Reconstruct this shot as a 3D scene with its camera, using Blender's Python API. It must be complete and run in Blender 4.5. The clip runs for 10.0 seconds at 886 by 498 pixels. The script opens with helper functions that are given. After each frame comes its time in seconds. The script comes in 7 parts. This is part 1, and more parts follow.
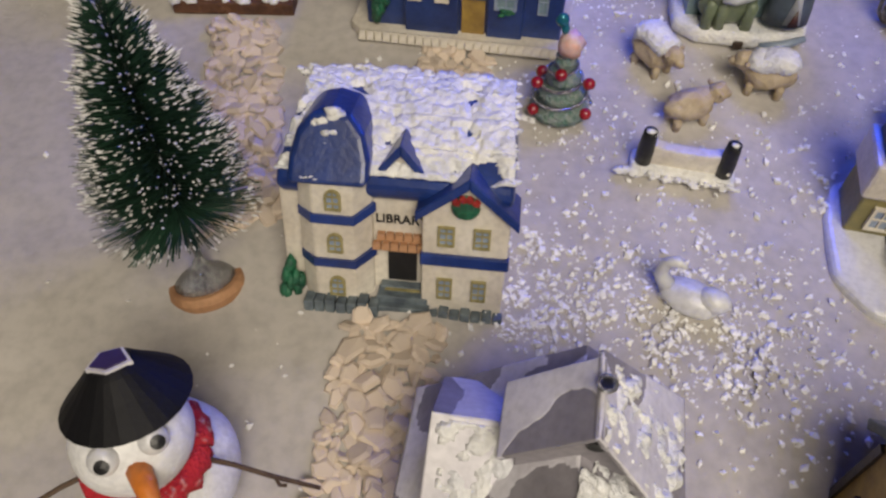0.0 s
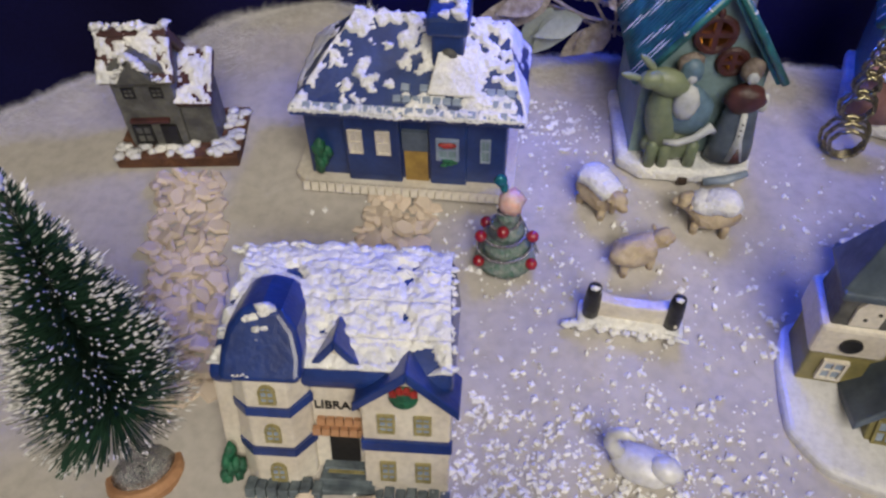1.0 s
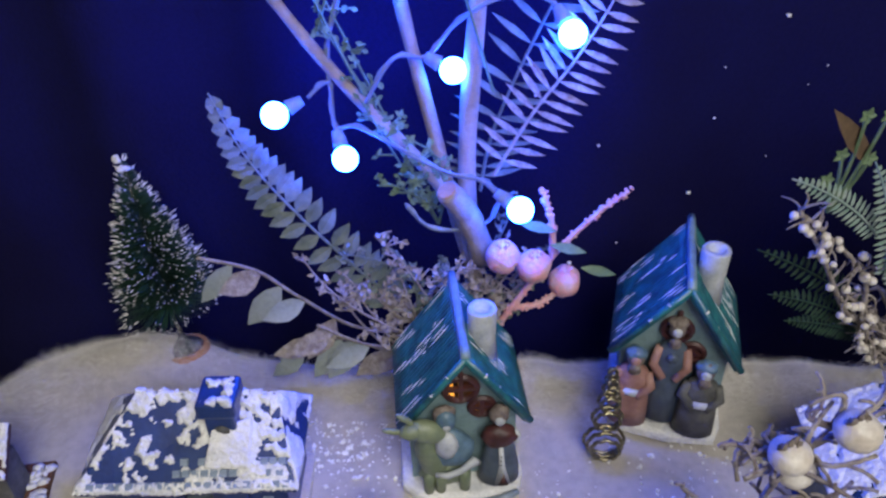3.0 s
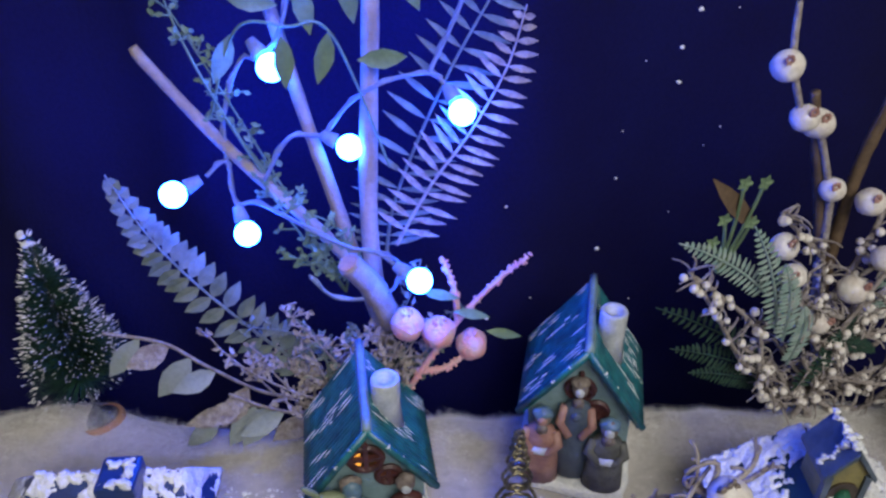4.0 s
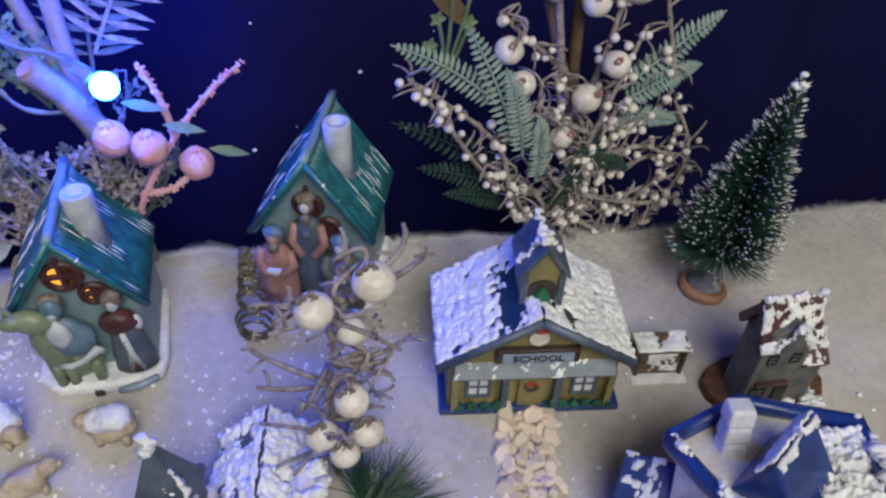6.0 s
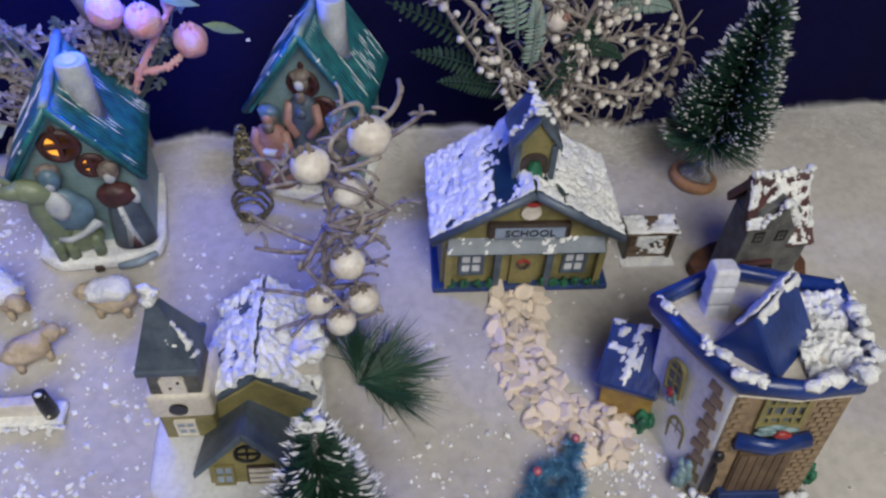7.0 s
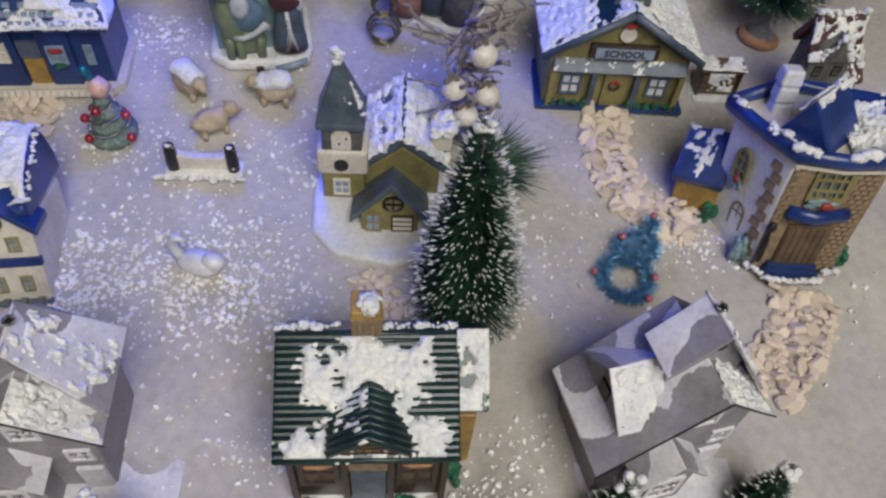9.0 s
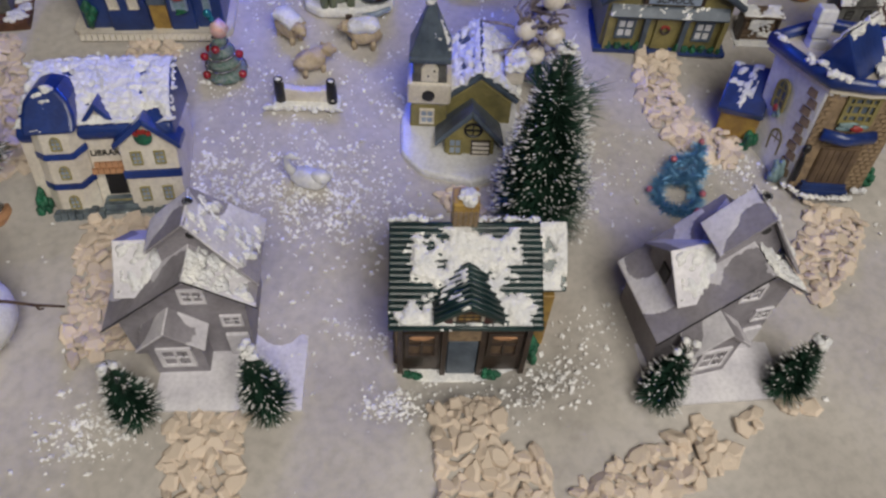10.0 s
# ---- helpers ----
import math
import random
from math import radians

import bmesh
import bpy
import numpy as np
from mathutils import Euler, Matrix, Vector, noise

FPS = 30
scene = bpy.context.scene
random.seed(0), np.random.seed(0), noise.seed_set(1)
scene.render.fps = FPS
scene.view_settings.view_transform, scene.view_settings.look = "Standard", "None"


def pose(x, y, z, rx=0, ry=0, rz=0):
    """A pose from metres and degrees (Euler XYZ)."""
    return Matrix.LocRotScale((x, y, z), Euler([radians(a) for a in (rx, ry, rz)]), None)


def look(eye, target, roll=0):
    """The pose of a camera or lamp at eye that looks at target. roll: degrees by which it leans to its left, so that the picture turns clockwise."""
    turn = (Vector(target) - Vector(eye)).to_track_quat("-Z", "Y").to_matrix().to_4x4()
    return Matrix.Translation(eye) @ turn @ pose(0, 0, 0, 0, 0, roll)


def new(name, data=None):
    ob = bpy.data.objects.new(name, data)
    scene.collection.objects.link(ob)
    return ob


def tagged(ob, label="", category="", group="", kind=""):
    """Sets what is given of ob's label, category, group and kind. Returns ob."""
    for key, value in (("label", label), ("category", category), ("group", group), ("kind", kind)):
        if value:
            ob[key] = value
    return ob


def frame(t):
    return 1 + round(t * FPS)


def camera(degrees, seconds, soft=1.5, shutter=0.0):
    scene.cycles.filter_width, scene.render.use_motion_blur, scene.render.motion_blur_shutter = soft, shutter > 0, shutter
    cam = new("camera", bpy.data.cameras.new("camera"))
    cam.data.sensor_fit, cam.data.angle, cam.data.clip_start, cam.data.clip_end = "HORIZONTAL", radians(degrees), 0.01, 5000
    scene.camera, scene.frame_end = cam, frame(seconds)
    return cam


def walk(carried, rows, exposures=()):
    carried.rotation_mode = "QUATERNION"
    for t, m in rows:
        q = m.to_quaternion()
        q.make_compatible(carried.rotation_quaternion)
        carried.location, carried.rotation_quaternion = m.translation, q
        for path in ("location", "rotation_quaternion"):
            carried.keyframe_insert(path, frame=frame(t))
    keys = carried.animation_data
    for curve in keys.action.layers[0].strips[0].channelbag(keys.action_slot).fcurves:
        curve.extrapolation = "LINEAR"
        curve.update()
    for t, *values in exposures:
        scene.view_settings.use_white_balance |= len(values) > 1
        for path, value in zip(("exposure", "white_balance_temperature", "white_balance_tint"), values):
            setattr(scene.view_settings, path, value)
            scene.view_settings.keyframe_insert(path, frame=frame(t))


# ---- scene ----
cam = camera(61.3, 10.0, soft=2.5)
METRES, EYE, TILT, LEAN, TURN = 0.62, 0.265, -52.0, 0.0, 0.0
ROWS = [
    (0.0, 0.0, 0.0, 0.0, 0.0, 0.0, -0.0),
    (0.5, 0.0164, 0.003, 0.034, -0.4, 1.79, 1.29),
    (1.0, 0.0325, 0.005, 0.0792, -0.76, 3.72, 2.55),
    (1.5, 0.0668, -0.0022, 0.1209, -1.6, 5.6, 4.2),
    (2.0, 0.1056, -0.0264, 0.1515, -2.83, 8.54, 6.05),
    (2.5, 0.1402, -0.0557, 0.1873, -4.26, 12.4, 7.37),
    (4.0, 0.2124, -0.1161, 0.234, -8.09, 16.8, 10.84),
    (4.5, 0.2644, -0.1079, 0.2136, -9.52, 14.53, 11.76),
    (5.0, 0.3122, -0.1059, 0.1923, -10.75, 12.19, 12.79),
    (5.5, 0.3682, -0.108, 0.1687, -12.12, 9.99, 13.64),
    (6.0, 0.3899, -0.1087, 0.1368, -12.48, 7.39, 13.14),
    (7.5, 0.3571, -0.1201, 0.0554, -13.26, 1.16, 12.74),
    (8.0, 0.3293, -0.1412, 0.0249, -12.91, -0.02, 11.56),
    (8.5, 0.2883, -0.1747, -0.0111, -12.36, -0.72, 10.22),
    (9.0, 0.2363, -0.2151, -0.0441, -11.75, -0.89, 9.18),
    (9.5, 0.1892, -0.2581, -0.0835, -10.94, -1.14, 8.97),
    (10.0, 0.1493, -0.3065, -0.0998, -10.21, -1.94, 8.99),
]
walk(cam, [(t, pose(0, 0, EYE, TILT, LEAN, TURN) @ pose(METRES * x, METRES * y, METRES * z, 90 + pitch, roll, yaw)) for t, x, y, z, yaw, pitch, roll in ROWS],
     [(0.0, 0.07, 7150, 11), (1.5, 0.18, 6600, 10), (2.5, 0.09, 6400, 10), (4.5, 0.03, 6150, 10), (6.0, 0.14, 6150, 10), (7.5, 0.11, 6050, 9), (8.5, 0.08, 6150, 10), (9.5, -0.04, 6350, 10), (10.0, -0.10, 6450, 11)])

# ---- light ----
world = bpy.data.worlds.new("dim_room")
scene.world = world
world.use_nodes = True
world.node_tree.nodes["Background"].inputs[0].default_value = (0.55, 0.52, 0.60, 1)
world.node_tree.nodes["Background"].inputs[1].default_value = 0.16


def lamp(name, kind, m, power, colour, size):
    data = bpy.data.lights.new(name, kind)
    data.energy, data.color = power, colour
    if kind == "AREA":
        data.shape, data.size = "DISK", size
    else:
        data.shadow_soft_size = size
    ob = new(name, data)
    ob.matrix_world = m
    return ob


# unseen broad lamp, added high in front to light the house fronts
lamp("ceiling_lamp", "AREA", look((0.30, -0.85, 1.30), (0.22, 0.12, 0)), 24.0, (1.0, 0.95, 0.85), 1.1)

# ---- materials ----
MATS = {}


def material(name, colour, rough=0.6, metal=0.0, second=None, scale=60.0, amount=0.5, bump=0.15, bump_scale=400.0,
             coat=0.0, emit=None, power=0.0, sheen=0.0, through_light=0.0, ramp=(0.35, 0.65), spec=0.5):
    """A painted, woven or bare surface: two colours mixed by broad noise, fine relief on top."""
    if name in MATS:
        return MATS[name]
    m = bpy.data.materials.new(name)
    m.use_nodes = True
    nt = m.node_tree
    b = nt.nodes["Principled BSDF"]
    co = nt.nodes.new("ShaderNodeTexCoord")
    n1 = nt.nodes.new("ShaderNodeTexNoise")
    n1.inputs["Scale"].default_value, n1.inputs["Detail"].default_value = scale, 6
    nt.links.new(co.outputs["Object"], n1.inputs["Vector"])
    cr = nt.nodes.new("ShaderNodeValToRGB")
    cr.color_ramp.elements[0].position, cr.color_ramp.elements[1].position = ramp
    second = second or tuple(c * (1 - 0.45 * amount) for c in colour)
    cr.color_ramp.elements[0].color = (*second, 1)
    cr.color_ramp.elements[1].color = (*colour, 1)
    nt.links.new(n1.outputs["Fac"], cr.inputs["Fac"])
    n2 = nt.nodes.new("ShaderNodeTexNoise")
    n2.inputs["Scale"].default_value, n2.inputs["Detail"].default_value = bump_scale, 4
    nt.links.new(co.outputs["Object"], n2.inputs["Vector"])
    mix = nt.nodes.new("ShaderNodeMix")
    mix.data_type, mix.blend_type = "RGBA", "MULTIPLY"
    mix.inputs["Factor"].default_value = 0.35
    nt.links.new(cr.outputs["Color"], mix.inputs[6])
    cr2 = nt.nodes.new("ShaderNodeValToRGB")
    cr2.color_ramp.elements[0].position, cr2.color_ramp.elements[1].position = 0.3, 0.6
    cr2.color_ramp.elements[0].color = (0.55, 0.55, 0.55, 1)
    nt.links.new(n2.outputs["Fac"], cr2.inputs["Fac"])
    nt.links.new(cr2.outputs["Color"], mix.inputs[7])
    nt.links.new(mix.outputs[2], b.inputs["Base Color"])
    bp = nt.nodes.new("ShaderNodeBump")
    bp.inputs["Strength"].default_value, bp.inputs["Distance"].default_value = bump, 0.002
    nt.links.new(n2.outputs["Fac"], bp.inputs["Height"])
    nt.links.new(bp.outputs["Normal"], b.inputs["Normal"])
    b.inputs["Roughness"].default_value, b.inputs["Metallic"].default_value = rough, metal
    b.inputs["Coat Weight"].default_value, b.inputs["Coat Roughness"].default_value = coat, 0.25
    b.inputs["Sheen Weight"].default_value = sheen
    b.inputs["Specular IOR Level"].default_value = spec
    if through_light:
        b.inputs["Transmission Weight"].default_value = through_light
    if emit:
        b.inputs["Emission Color"].default_value = (*emit, 1)
        b.inputs["Emission Strength"].default_value = power
    MATS[name] = m
    return m


COTTON = material("cotton_batting", (0.535, 0.50, 0.46), 1.0, second=(0.42, 0.39, 0.355), scale=11, bump=0.22, bump_scale=180, sheen=0.4, spec=0.1)
SNOW = material("white_snow_paint", (0.92, 0.91, 0.87), 0.7, second=(0.70, 0.71, 0.74), scale=90, bump=0.8, bump_scale=500, spec=0.3)
FLAKE = material("foam_snow_flake", (0.95, 0.94, 0.93), 0.6, bump=0.1)
CHALK = material("chalky_blue_white_ceramic", (0.60, 0.62, 0.64), 0.5, second=(0.42, 0.45, 0.48), scale=70, bump=0.3)
FIBRE = material("loose_cotton_fibre", (0.80, 0.78, 0.75), 1.0, bump=0.0)
CREAM = material("cream_glazed_ceramic", (0.74, 0.69, 0.59), 0.4, second=(0.60, 0.54, 0.45), scale=45, coat=0.3, bump=0.12)
WHITEC = material("white_glazed_ceramic", (0.72, 0.72, 0.72), 0.38, second=(0.60, 0.60, 0.62), scale=40, coat=0.3, bump=0.12)
COBALT = material("cobalt_glaze", (0.014, 0.045, 0.22), 0.35, second=(0.009, 0.026, 0.13), scale=60, coat=0.4)
NAVY = material("navy_glaze", (0.012, 0.030, 0.12), 0.4, second=(0.02, 0.05, 0.19), scale=70, coat=0.3)
PALE_BLUE = material("pale_blue_glaze", (0.30, 0.36, 0.46), 0.45, second=(0.20, 0.26, 0.36), scale=80, coat=0.2)
GREYBLUE = material("slate_blue_paint", (0.10, 0.13, 0.17), 0.5, second=(0.05, 0.07, 0.10), scale=80, coat=0.2)
TEAL = material("teal_glaze", (0.022, 0.17, 0.19), 0.42, second=(0.010, 0.075, 0.10), scale=140, coat=0.4)
TEALWALL = material("pale_teal_ceramic", (0.22, 0.32, 0.34), 0.5, second=(0.15, 0.23, 0.25), scale=60, coat=0.2)
DGREEN = material("dark_green_glaze", (0.006, 0.034, 0.034), 0.45, second=(0.003, 0.016, 0.018), scale=90, coat=0.4)
GREEN = material("leaf_green_paint", (0.02, 0.16, 0.08), 0.5, second=(0.01, 0.07, 0.04), scale=160, bump=0.6, bump_scale=600)
OLIVE = material("olive_yellow_paint", (0.27, 0.23, 0.085), 0.55, second=(0.17, 0.15, 0.06), scale=90, coat=0.15)
OCHRE = material("ochre_paint", (0.42, 0.27, 0.06), 0.5, second=(0.25, 0.15, 0.04), scale=90, coat=0.2)
BRICK = material("tan_brick_paint", (0.30, 0.215, 0.13), 0.6, second=(0.17, 0.12, 0.075), scale=220, bump=0.5)
BROWN = material("dark_brown_paint", (0.055, 0.035, 0.026), 0.45, second=(0.028, 0.018, 0.014), scale=90, coat=0.3)
WOODP = material("brown_wood_paint", (0.15, 0.10, 0.06), 0.55, second=(0.085, 0.055, 0.034), scale=120)
BARK = material("bark_edge", (0.16, 0.07, 0.035), 0.85, second=(0.08, 0.035, 0.02), scale=120, bump=0.9)
SLICE = material("wood_slice", (0.50, 0.27, 0.14), 0.75, second=(0.36, 0.18, 0.09), scale=60)
YELLOW = material("yellow_window_paint", (0.38, 0.33, 0.15), 0.5, second=(0.24, 0.21, 0.09), scale=200)
BLACK = material("black_paint", (0.012, 0.012, 0.014), 0.4)
ROBE = material("slate_blue_robe_paint", (0.13, 0.22, 0.30), 0.5, second=(0.08, 0.14, 0.20), scale=120, coat=0.2)
HAIR = material("grey_brown_paint", (0.24, 0.20, 0.17), 0.6, second=(0.13, 0.10, 0.09), scale=260, bump=0.6)
RED = material("red_paint", (0.38, 0.035, 0.03), 0.45, second=(0.22, 0.02, 0.02), scale=200)
MAROON = material("maroon_paint", (0.085, 0.028, 0.028), 0.5, second=(0.04, 0.014, 0.014), scale=120)
STONEG = material("grey_stone_paint", (0.14, 0.14, 0.13), 0.6, second=(0.07, 0.07, 0.07), scale=120, bump=0.4)
STEP = material("blue_grey_stone", (0.16, 0.20, 0.22), 0.6, second=(0.07, 0.09, 0.11), scale=160, bump=0.5)
CARD = material("grey_card", (0.33, 0.31, 0.34), 0.6, second=(0.24, 0.225, 0.25), scale=55, bump=0.05)
CARDW = material("white_card", (0.80, 0.78, 0.81), 0.5, second=(0.60, 0.58, 0.63), scale=40, bump=0.05)
SILVER = material("silver_glitter", (0.75, 0.75, 0.75), 0.22, metal=0.9, second=(0.25, 0.25, 0.25), scale=900, bump=0.8, bump_scale=1500)
GOLD = material("tarnished_gold_wire", (0.40, 0.36, 0.22), 0.3, metal=0.9, second=(0.14, 0.12, 0.08), scale=500)
NEEDLE = material("dark_green_bristle", (0.026, 0.080, 0.048), 0.55, second=(0.014, 0.045, 0.03), scale=90)
PEBBLE = material("cream_stone_chip", (0.84, 0.72, 0.59), 0.75, second=(0.70, 0.57, 0.45), scale=120, bump=0.4, bump_scale=500)
# each stone chip a little lighter or darker than the next
nt = PEBBLE.node_tree
info, hue = nt.nodes.new("ShaderNodeObjectInfo"), nt.nodes.new("ShaderNodeHueSaturation")
span = nt.nodes.new("ShaderNodeMapRange")
span.inputs["To Min"].default_value, span.inputs["To Max"].default_value = 0.84, 1.14
nt.links.new(info.outputs["Random"], span.inputs["Value"])
nt.links.new(span.outputs["Result"], hue.inputs["Value"])
bsdf = nt.nodes["Principled BSDF"]
nt.links.new(bsdf.inputs["Base Color"].links[0].from_socket, hue.inputs["Color"])
nt.links.new(hue.outputs["Color"], bsdf.inputs["Base Color"])
CURTAIN = material("dark_backdrop_cloth", (0.008, 0.008, 0.058), 0.9, second=(0.007, 0.006, 0.040), scale=9, bump=0.2, sheen=0.0, spec=0.1)
SHEEPM = material("tan_clay_sheep", (0.58, 0.48, 0.33), 0.7, second=(0.44, 0.34, 0.22), scale=160, bump=0.6)
DONKEY = material("sage_green_ceramic", (0.22, 0.26, 0.16), 0.5, second=(0.15, 0.19, 0.12), scale=80, coat=0.2)
ROSE = material("dusty_rose_paint", (0.42, 0.24, 0.20), 0.55, second=(0.28, 0.14, 0.12), scale=90)
PLASTER = material("white_polystyrene", (0.82, 0.82, 0.82), 0.55, second=(0.74, 0.74, 0.76), scale=30, bump=0.25, bump_scale=350)
FELT = material("black_card", (0.006, 0.006, 0.008), 0.6, bump=0.1, spec=0.25)
ORANGE = material("orange_paper", (0.75, 0.22, 0.03), 0.5, bump=0.1)
SCARF = material("red_knit", (0.55, 0.02, 0.035), 0.9, second=(0.75, 0.45, 0.42), scale=260, ramp=(0.25, 0.42), bump=1.0, bump_scale=700)
FROSTWIG = material("frosted_violet_twig", (0.17, 0.13, 0.13), 0.8, second=(0.34, 0.31, 0.33), scale=260, bump=0.7)
TWIGM = material("brown_twig", (0.11, 0.07, 0.045), 0.8, second=(0.06, 0.035, 0.025), scale=150, bump=0.5)
BEIGE = material("peeled_branch", (0.40, 0.33, 0.27), 0.65, second=(0.28, 0.23, 0.19), scale=80, bump=0.4)
FROST = material("frosted_twig", (0.39, 0.35, 0.33), 0.85, second=(0.23, 0.19, 0.17), scale=220, bump=0.8)
BERRY = material("white_berry", (0.80, 0.76, 0.71), 0.42, second=(0.62, 0.55, 0.48), scale=120, bump=0.2)
PINK = material("pink_frosted_berry", (0.80, 0.36, 0.38), 0.8, second=(0.72, 0.48, 0.50), scale=200, bump=0.8)
FERN = material("grey_green_fern", (0.17, 0.20, 0.18), 0.7, second=(0.10, 0.13, 0.12), scale=120)
MINT = material("frosted_mint_leaf", (0.17, 0.27, 0.23), 0.7, second=(0.30, 0.36, 0.33), scale=200)
LEAFP = material("pale_leaf", (0.30, 0.33, 0.32), 0.55, second=(0.26, 0.30, 0.28), scale=90)
LEAFG = material("sage_leaf", (0.16, 0.24, 0.13), 0.6, second=(0.10, 0.16, 0.09), scale=90)
CEDAR = material("deep_green_cedar", (0.02, 0.06, 0.04), 0.7, second=(0.01, 0.03, 0.02), scale=120)
TINSEL = material("blue_tinsel", (0.17, 0.38, 0.58), 0.3, metal=0.4, second=(0.08, 0.22, 0.40), scale=400)
BULB = material("blue_led_globe", (0.5, 0.8, 1.0), 0.3, emit=(0.012, 0.080, 1.0), power=212.0)
CABLE = material("clear_cable", (0.35, 0.42, 0.55), 0.25, through_light=0.4)
# candlelight put into the surface as emission; no candle is built
GLOW = material("painted_candle_glow", (0.9, 0.5, 0.1), 0.5, emit=(1.0, 0.42, 0.05), power=1.1)
WALLP = material("unseen_bounce_wall", (0.55, 0.52, 0.50), 0.9, scale=3)

# ---- mesh helpers ----
def part(name, bm, mat, parent=None, label="", bevel=0.0, smooth=False, seg=2):
    """Links a bmesh as one mesh object, under a thing or a part where one is given."""
    me = bpy.data.meshes.new(name)
    bm.to_mesh(me)
    bm.free()
    for m in (mat if isinstance(mat, (list, tuple)) else [mat]):
        me.materials.append(m)
    if smooth:
        me.polygons.foreach_set("use_smooth", [True] * len(me.polygons))
    ob = new(name, me)
    ob.parent = parent
    if label:
        ob["label"] = label
    if bevel:
        mod = ob.modifiers.new("soft_edges", "BEVEL")
        mod.width, mod.segments, mod.limit_method, mod.angle_limit = bevel, seg, "ANGLE", radians(35)
    return ob


def thing(name, m, label, category, group="", kind=""):
    ob = new(name)
    ob.empty_display_size = 0.01
    ob.matrix_world = m
    return tagged(ob, label, category, group, kind)


def box(bm, x0, x1, y0, y1, z0, z1, mat=0, top=1.0):
    """A block; top scales the upper face about its middle."""
    cx, cy = (x0 + x1) / 2, (y0 + y1) / 2
    v = [bm.verts.new((x, y, z0)) for x, y in ((x0, y0), (x1, y0), (x1, y1), (x0, y1))]
    v += [bm.verts.new((cx + (x - cx) * top, cy + (y - cy) * top, z1)) for x, y in ((x0, y0), (x1, y0), (x1, y1), (x0, y1))]
    for f in ((3, 2, 1, 0), (4, 5, 6, 7), (0, 1, 5, 4), (1, 2, 6, 5), (2, 3, 7, 6), (3, 0, 4, 7)):
        bm.faces.new([v[i] for i in f]).material_index = mat
    return v


def prism(bm, poly, a, b, axis="y", mat=0):
    """A polygon extruded from a to b: (x, z) points along y, (y, z) along x, or (x, y) along z."""
    def at(p, d):
        return {"y": (p[0], d, p[1]), "x": (d, p[0], p[1]), "z": (p[0], p[1], d)}[axis]
    lo = [bm.verts.new(at(p, a)) for p in poly]
    hi = [bm.verts.new(at(p, b)) for p in poly]
    fs = [bm.faces.new(lo), bm.faces.new(hi[::-1])]
    n = len(poly)
    for i in range(n):
        fs.append(bm.faces.new([lo[(i + 1) % n], lo[i], hi[i], hi[(i + 1) % n]]))
    for f in fs:
        f.material_index = mat
    bmesh.ops.recalc_face_normals(bm, faces=fs)


def slab(bm, a, b, c, d, thick, mat=0):
    """A thick sheet whose upper face is the quad a b c d (counter-clockwise from above)."""
    q = [Vector(p) for p in (a, b, c, d)]
    n = (q[1] - q[0]).cross(q[3] - q[0]).normalized() * thick
    up = [bm.verts.new(p) for p in q]
    lo = [bm.verts.new(p - n) for p in q]
    fs = [bm.faces.new(up), bm.faces.new(lo[::-1])]
    for i in range(4):
        fs.append(bm.faces.new([up[i], lo[i], lo[(i + 1) % 4], up[(i + 1) % 4]]))
    for f in fs:
        f.material_index = mat
    bmesh.ops.recalc_face_normals(bm, faces=fs)


def lathe(bm, profile, seg=20, at=(0, 0, 0), mat=0, squash=1.0):
    """A turned shape from (radius, height) pairs."""
    rings = []
    for r, z in profile:
        if r < 1e-6:
            rings.append([bm.verts.new((at[0], at[1], at[2] + z))])
        else:
            rings.append([bm.verts.new((at[0] + r * math.cos(2 * math.pi * i / seg), at[1] + squash * r * math.sin(2 * math.pi * i / seg), at[2] + z)) for i in range(seg)])
    fs = []
    for p, q in zip(rings, rings[1:]):
        for i in range(seg):
            j = (i + 1) % seg
            c = [p[i % len(p)], p[j % len(p)], q[j % len(q)], q[i % len(q)]]
            u = []
            for x in c:
                if x not in u:
                    u.append(x)
            if len(u) > 2:
                fs.append(bm.faces.new(u))
    for r in (rings[0], rings[-1]):
        if len(r) > 1:
            fs.append(bm.faces.new(r))
    for f in fs:
        f.material_index = mat
    bmesh.ops.recalc_face_normals(bm, faces=fs)


def blob(bm, at, radii, sub=2, rough=0.0, freq=60.0, mat=0, turn=None):
    """A lump: a ball drawn out to three radii, dented by noise."""
    r = bmesh.ops.create_icosphere(bm, subdivisions=sub, radius=1.0)
    if isinstance(radii, (int, float)):
        radii = (radii,) * 3
    for v in r["verts"]:
        k = 1 + rough * noise.noise(v.co * 1.7 + Vector(at) * freq)
        p = Vector((v.co.x * radii[0] * k, v.co.y * radii[1] * k, v.co.z * radii[2] * k))
        if turn:
            p = turn @ p
        v.co = p + Vector(at)
    for f in {f for v in r["verts"] for f in v.link_faces}:
        f.material_index = mat


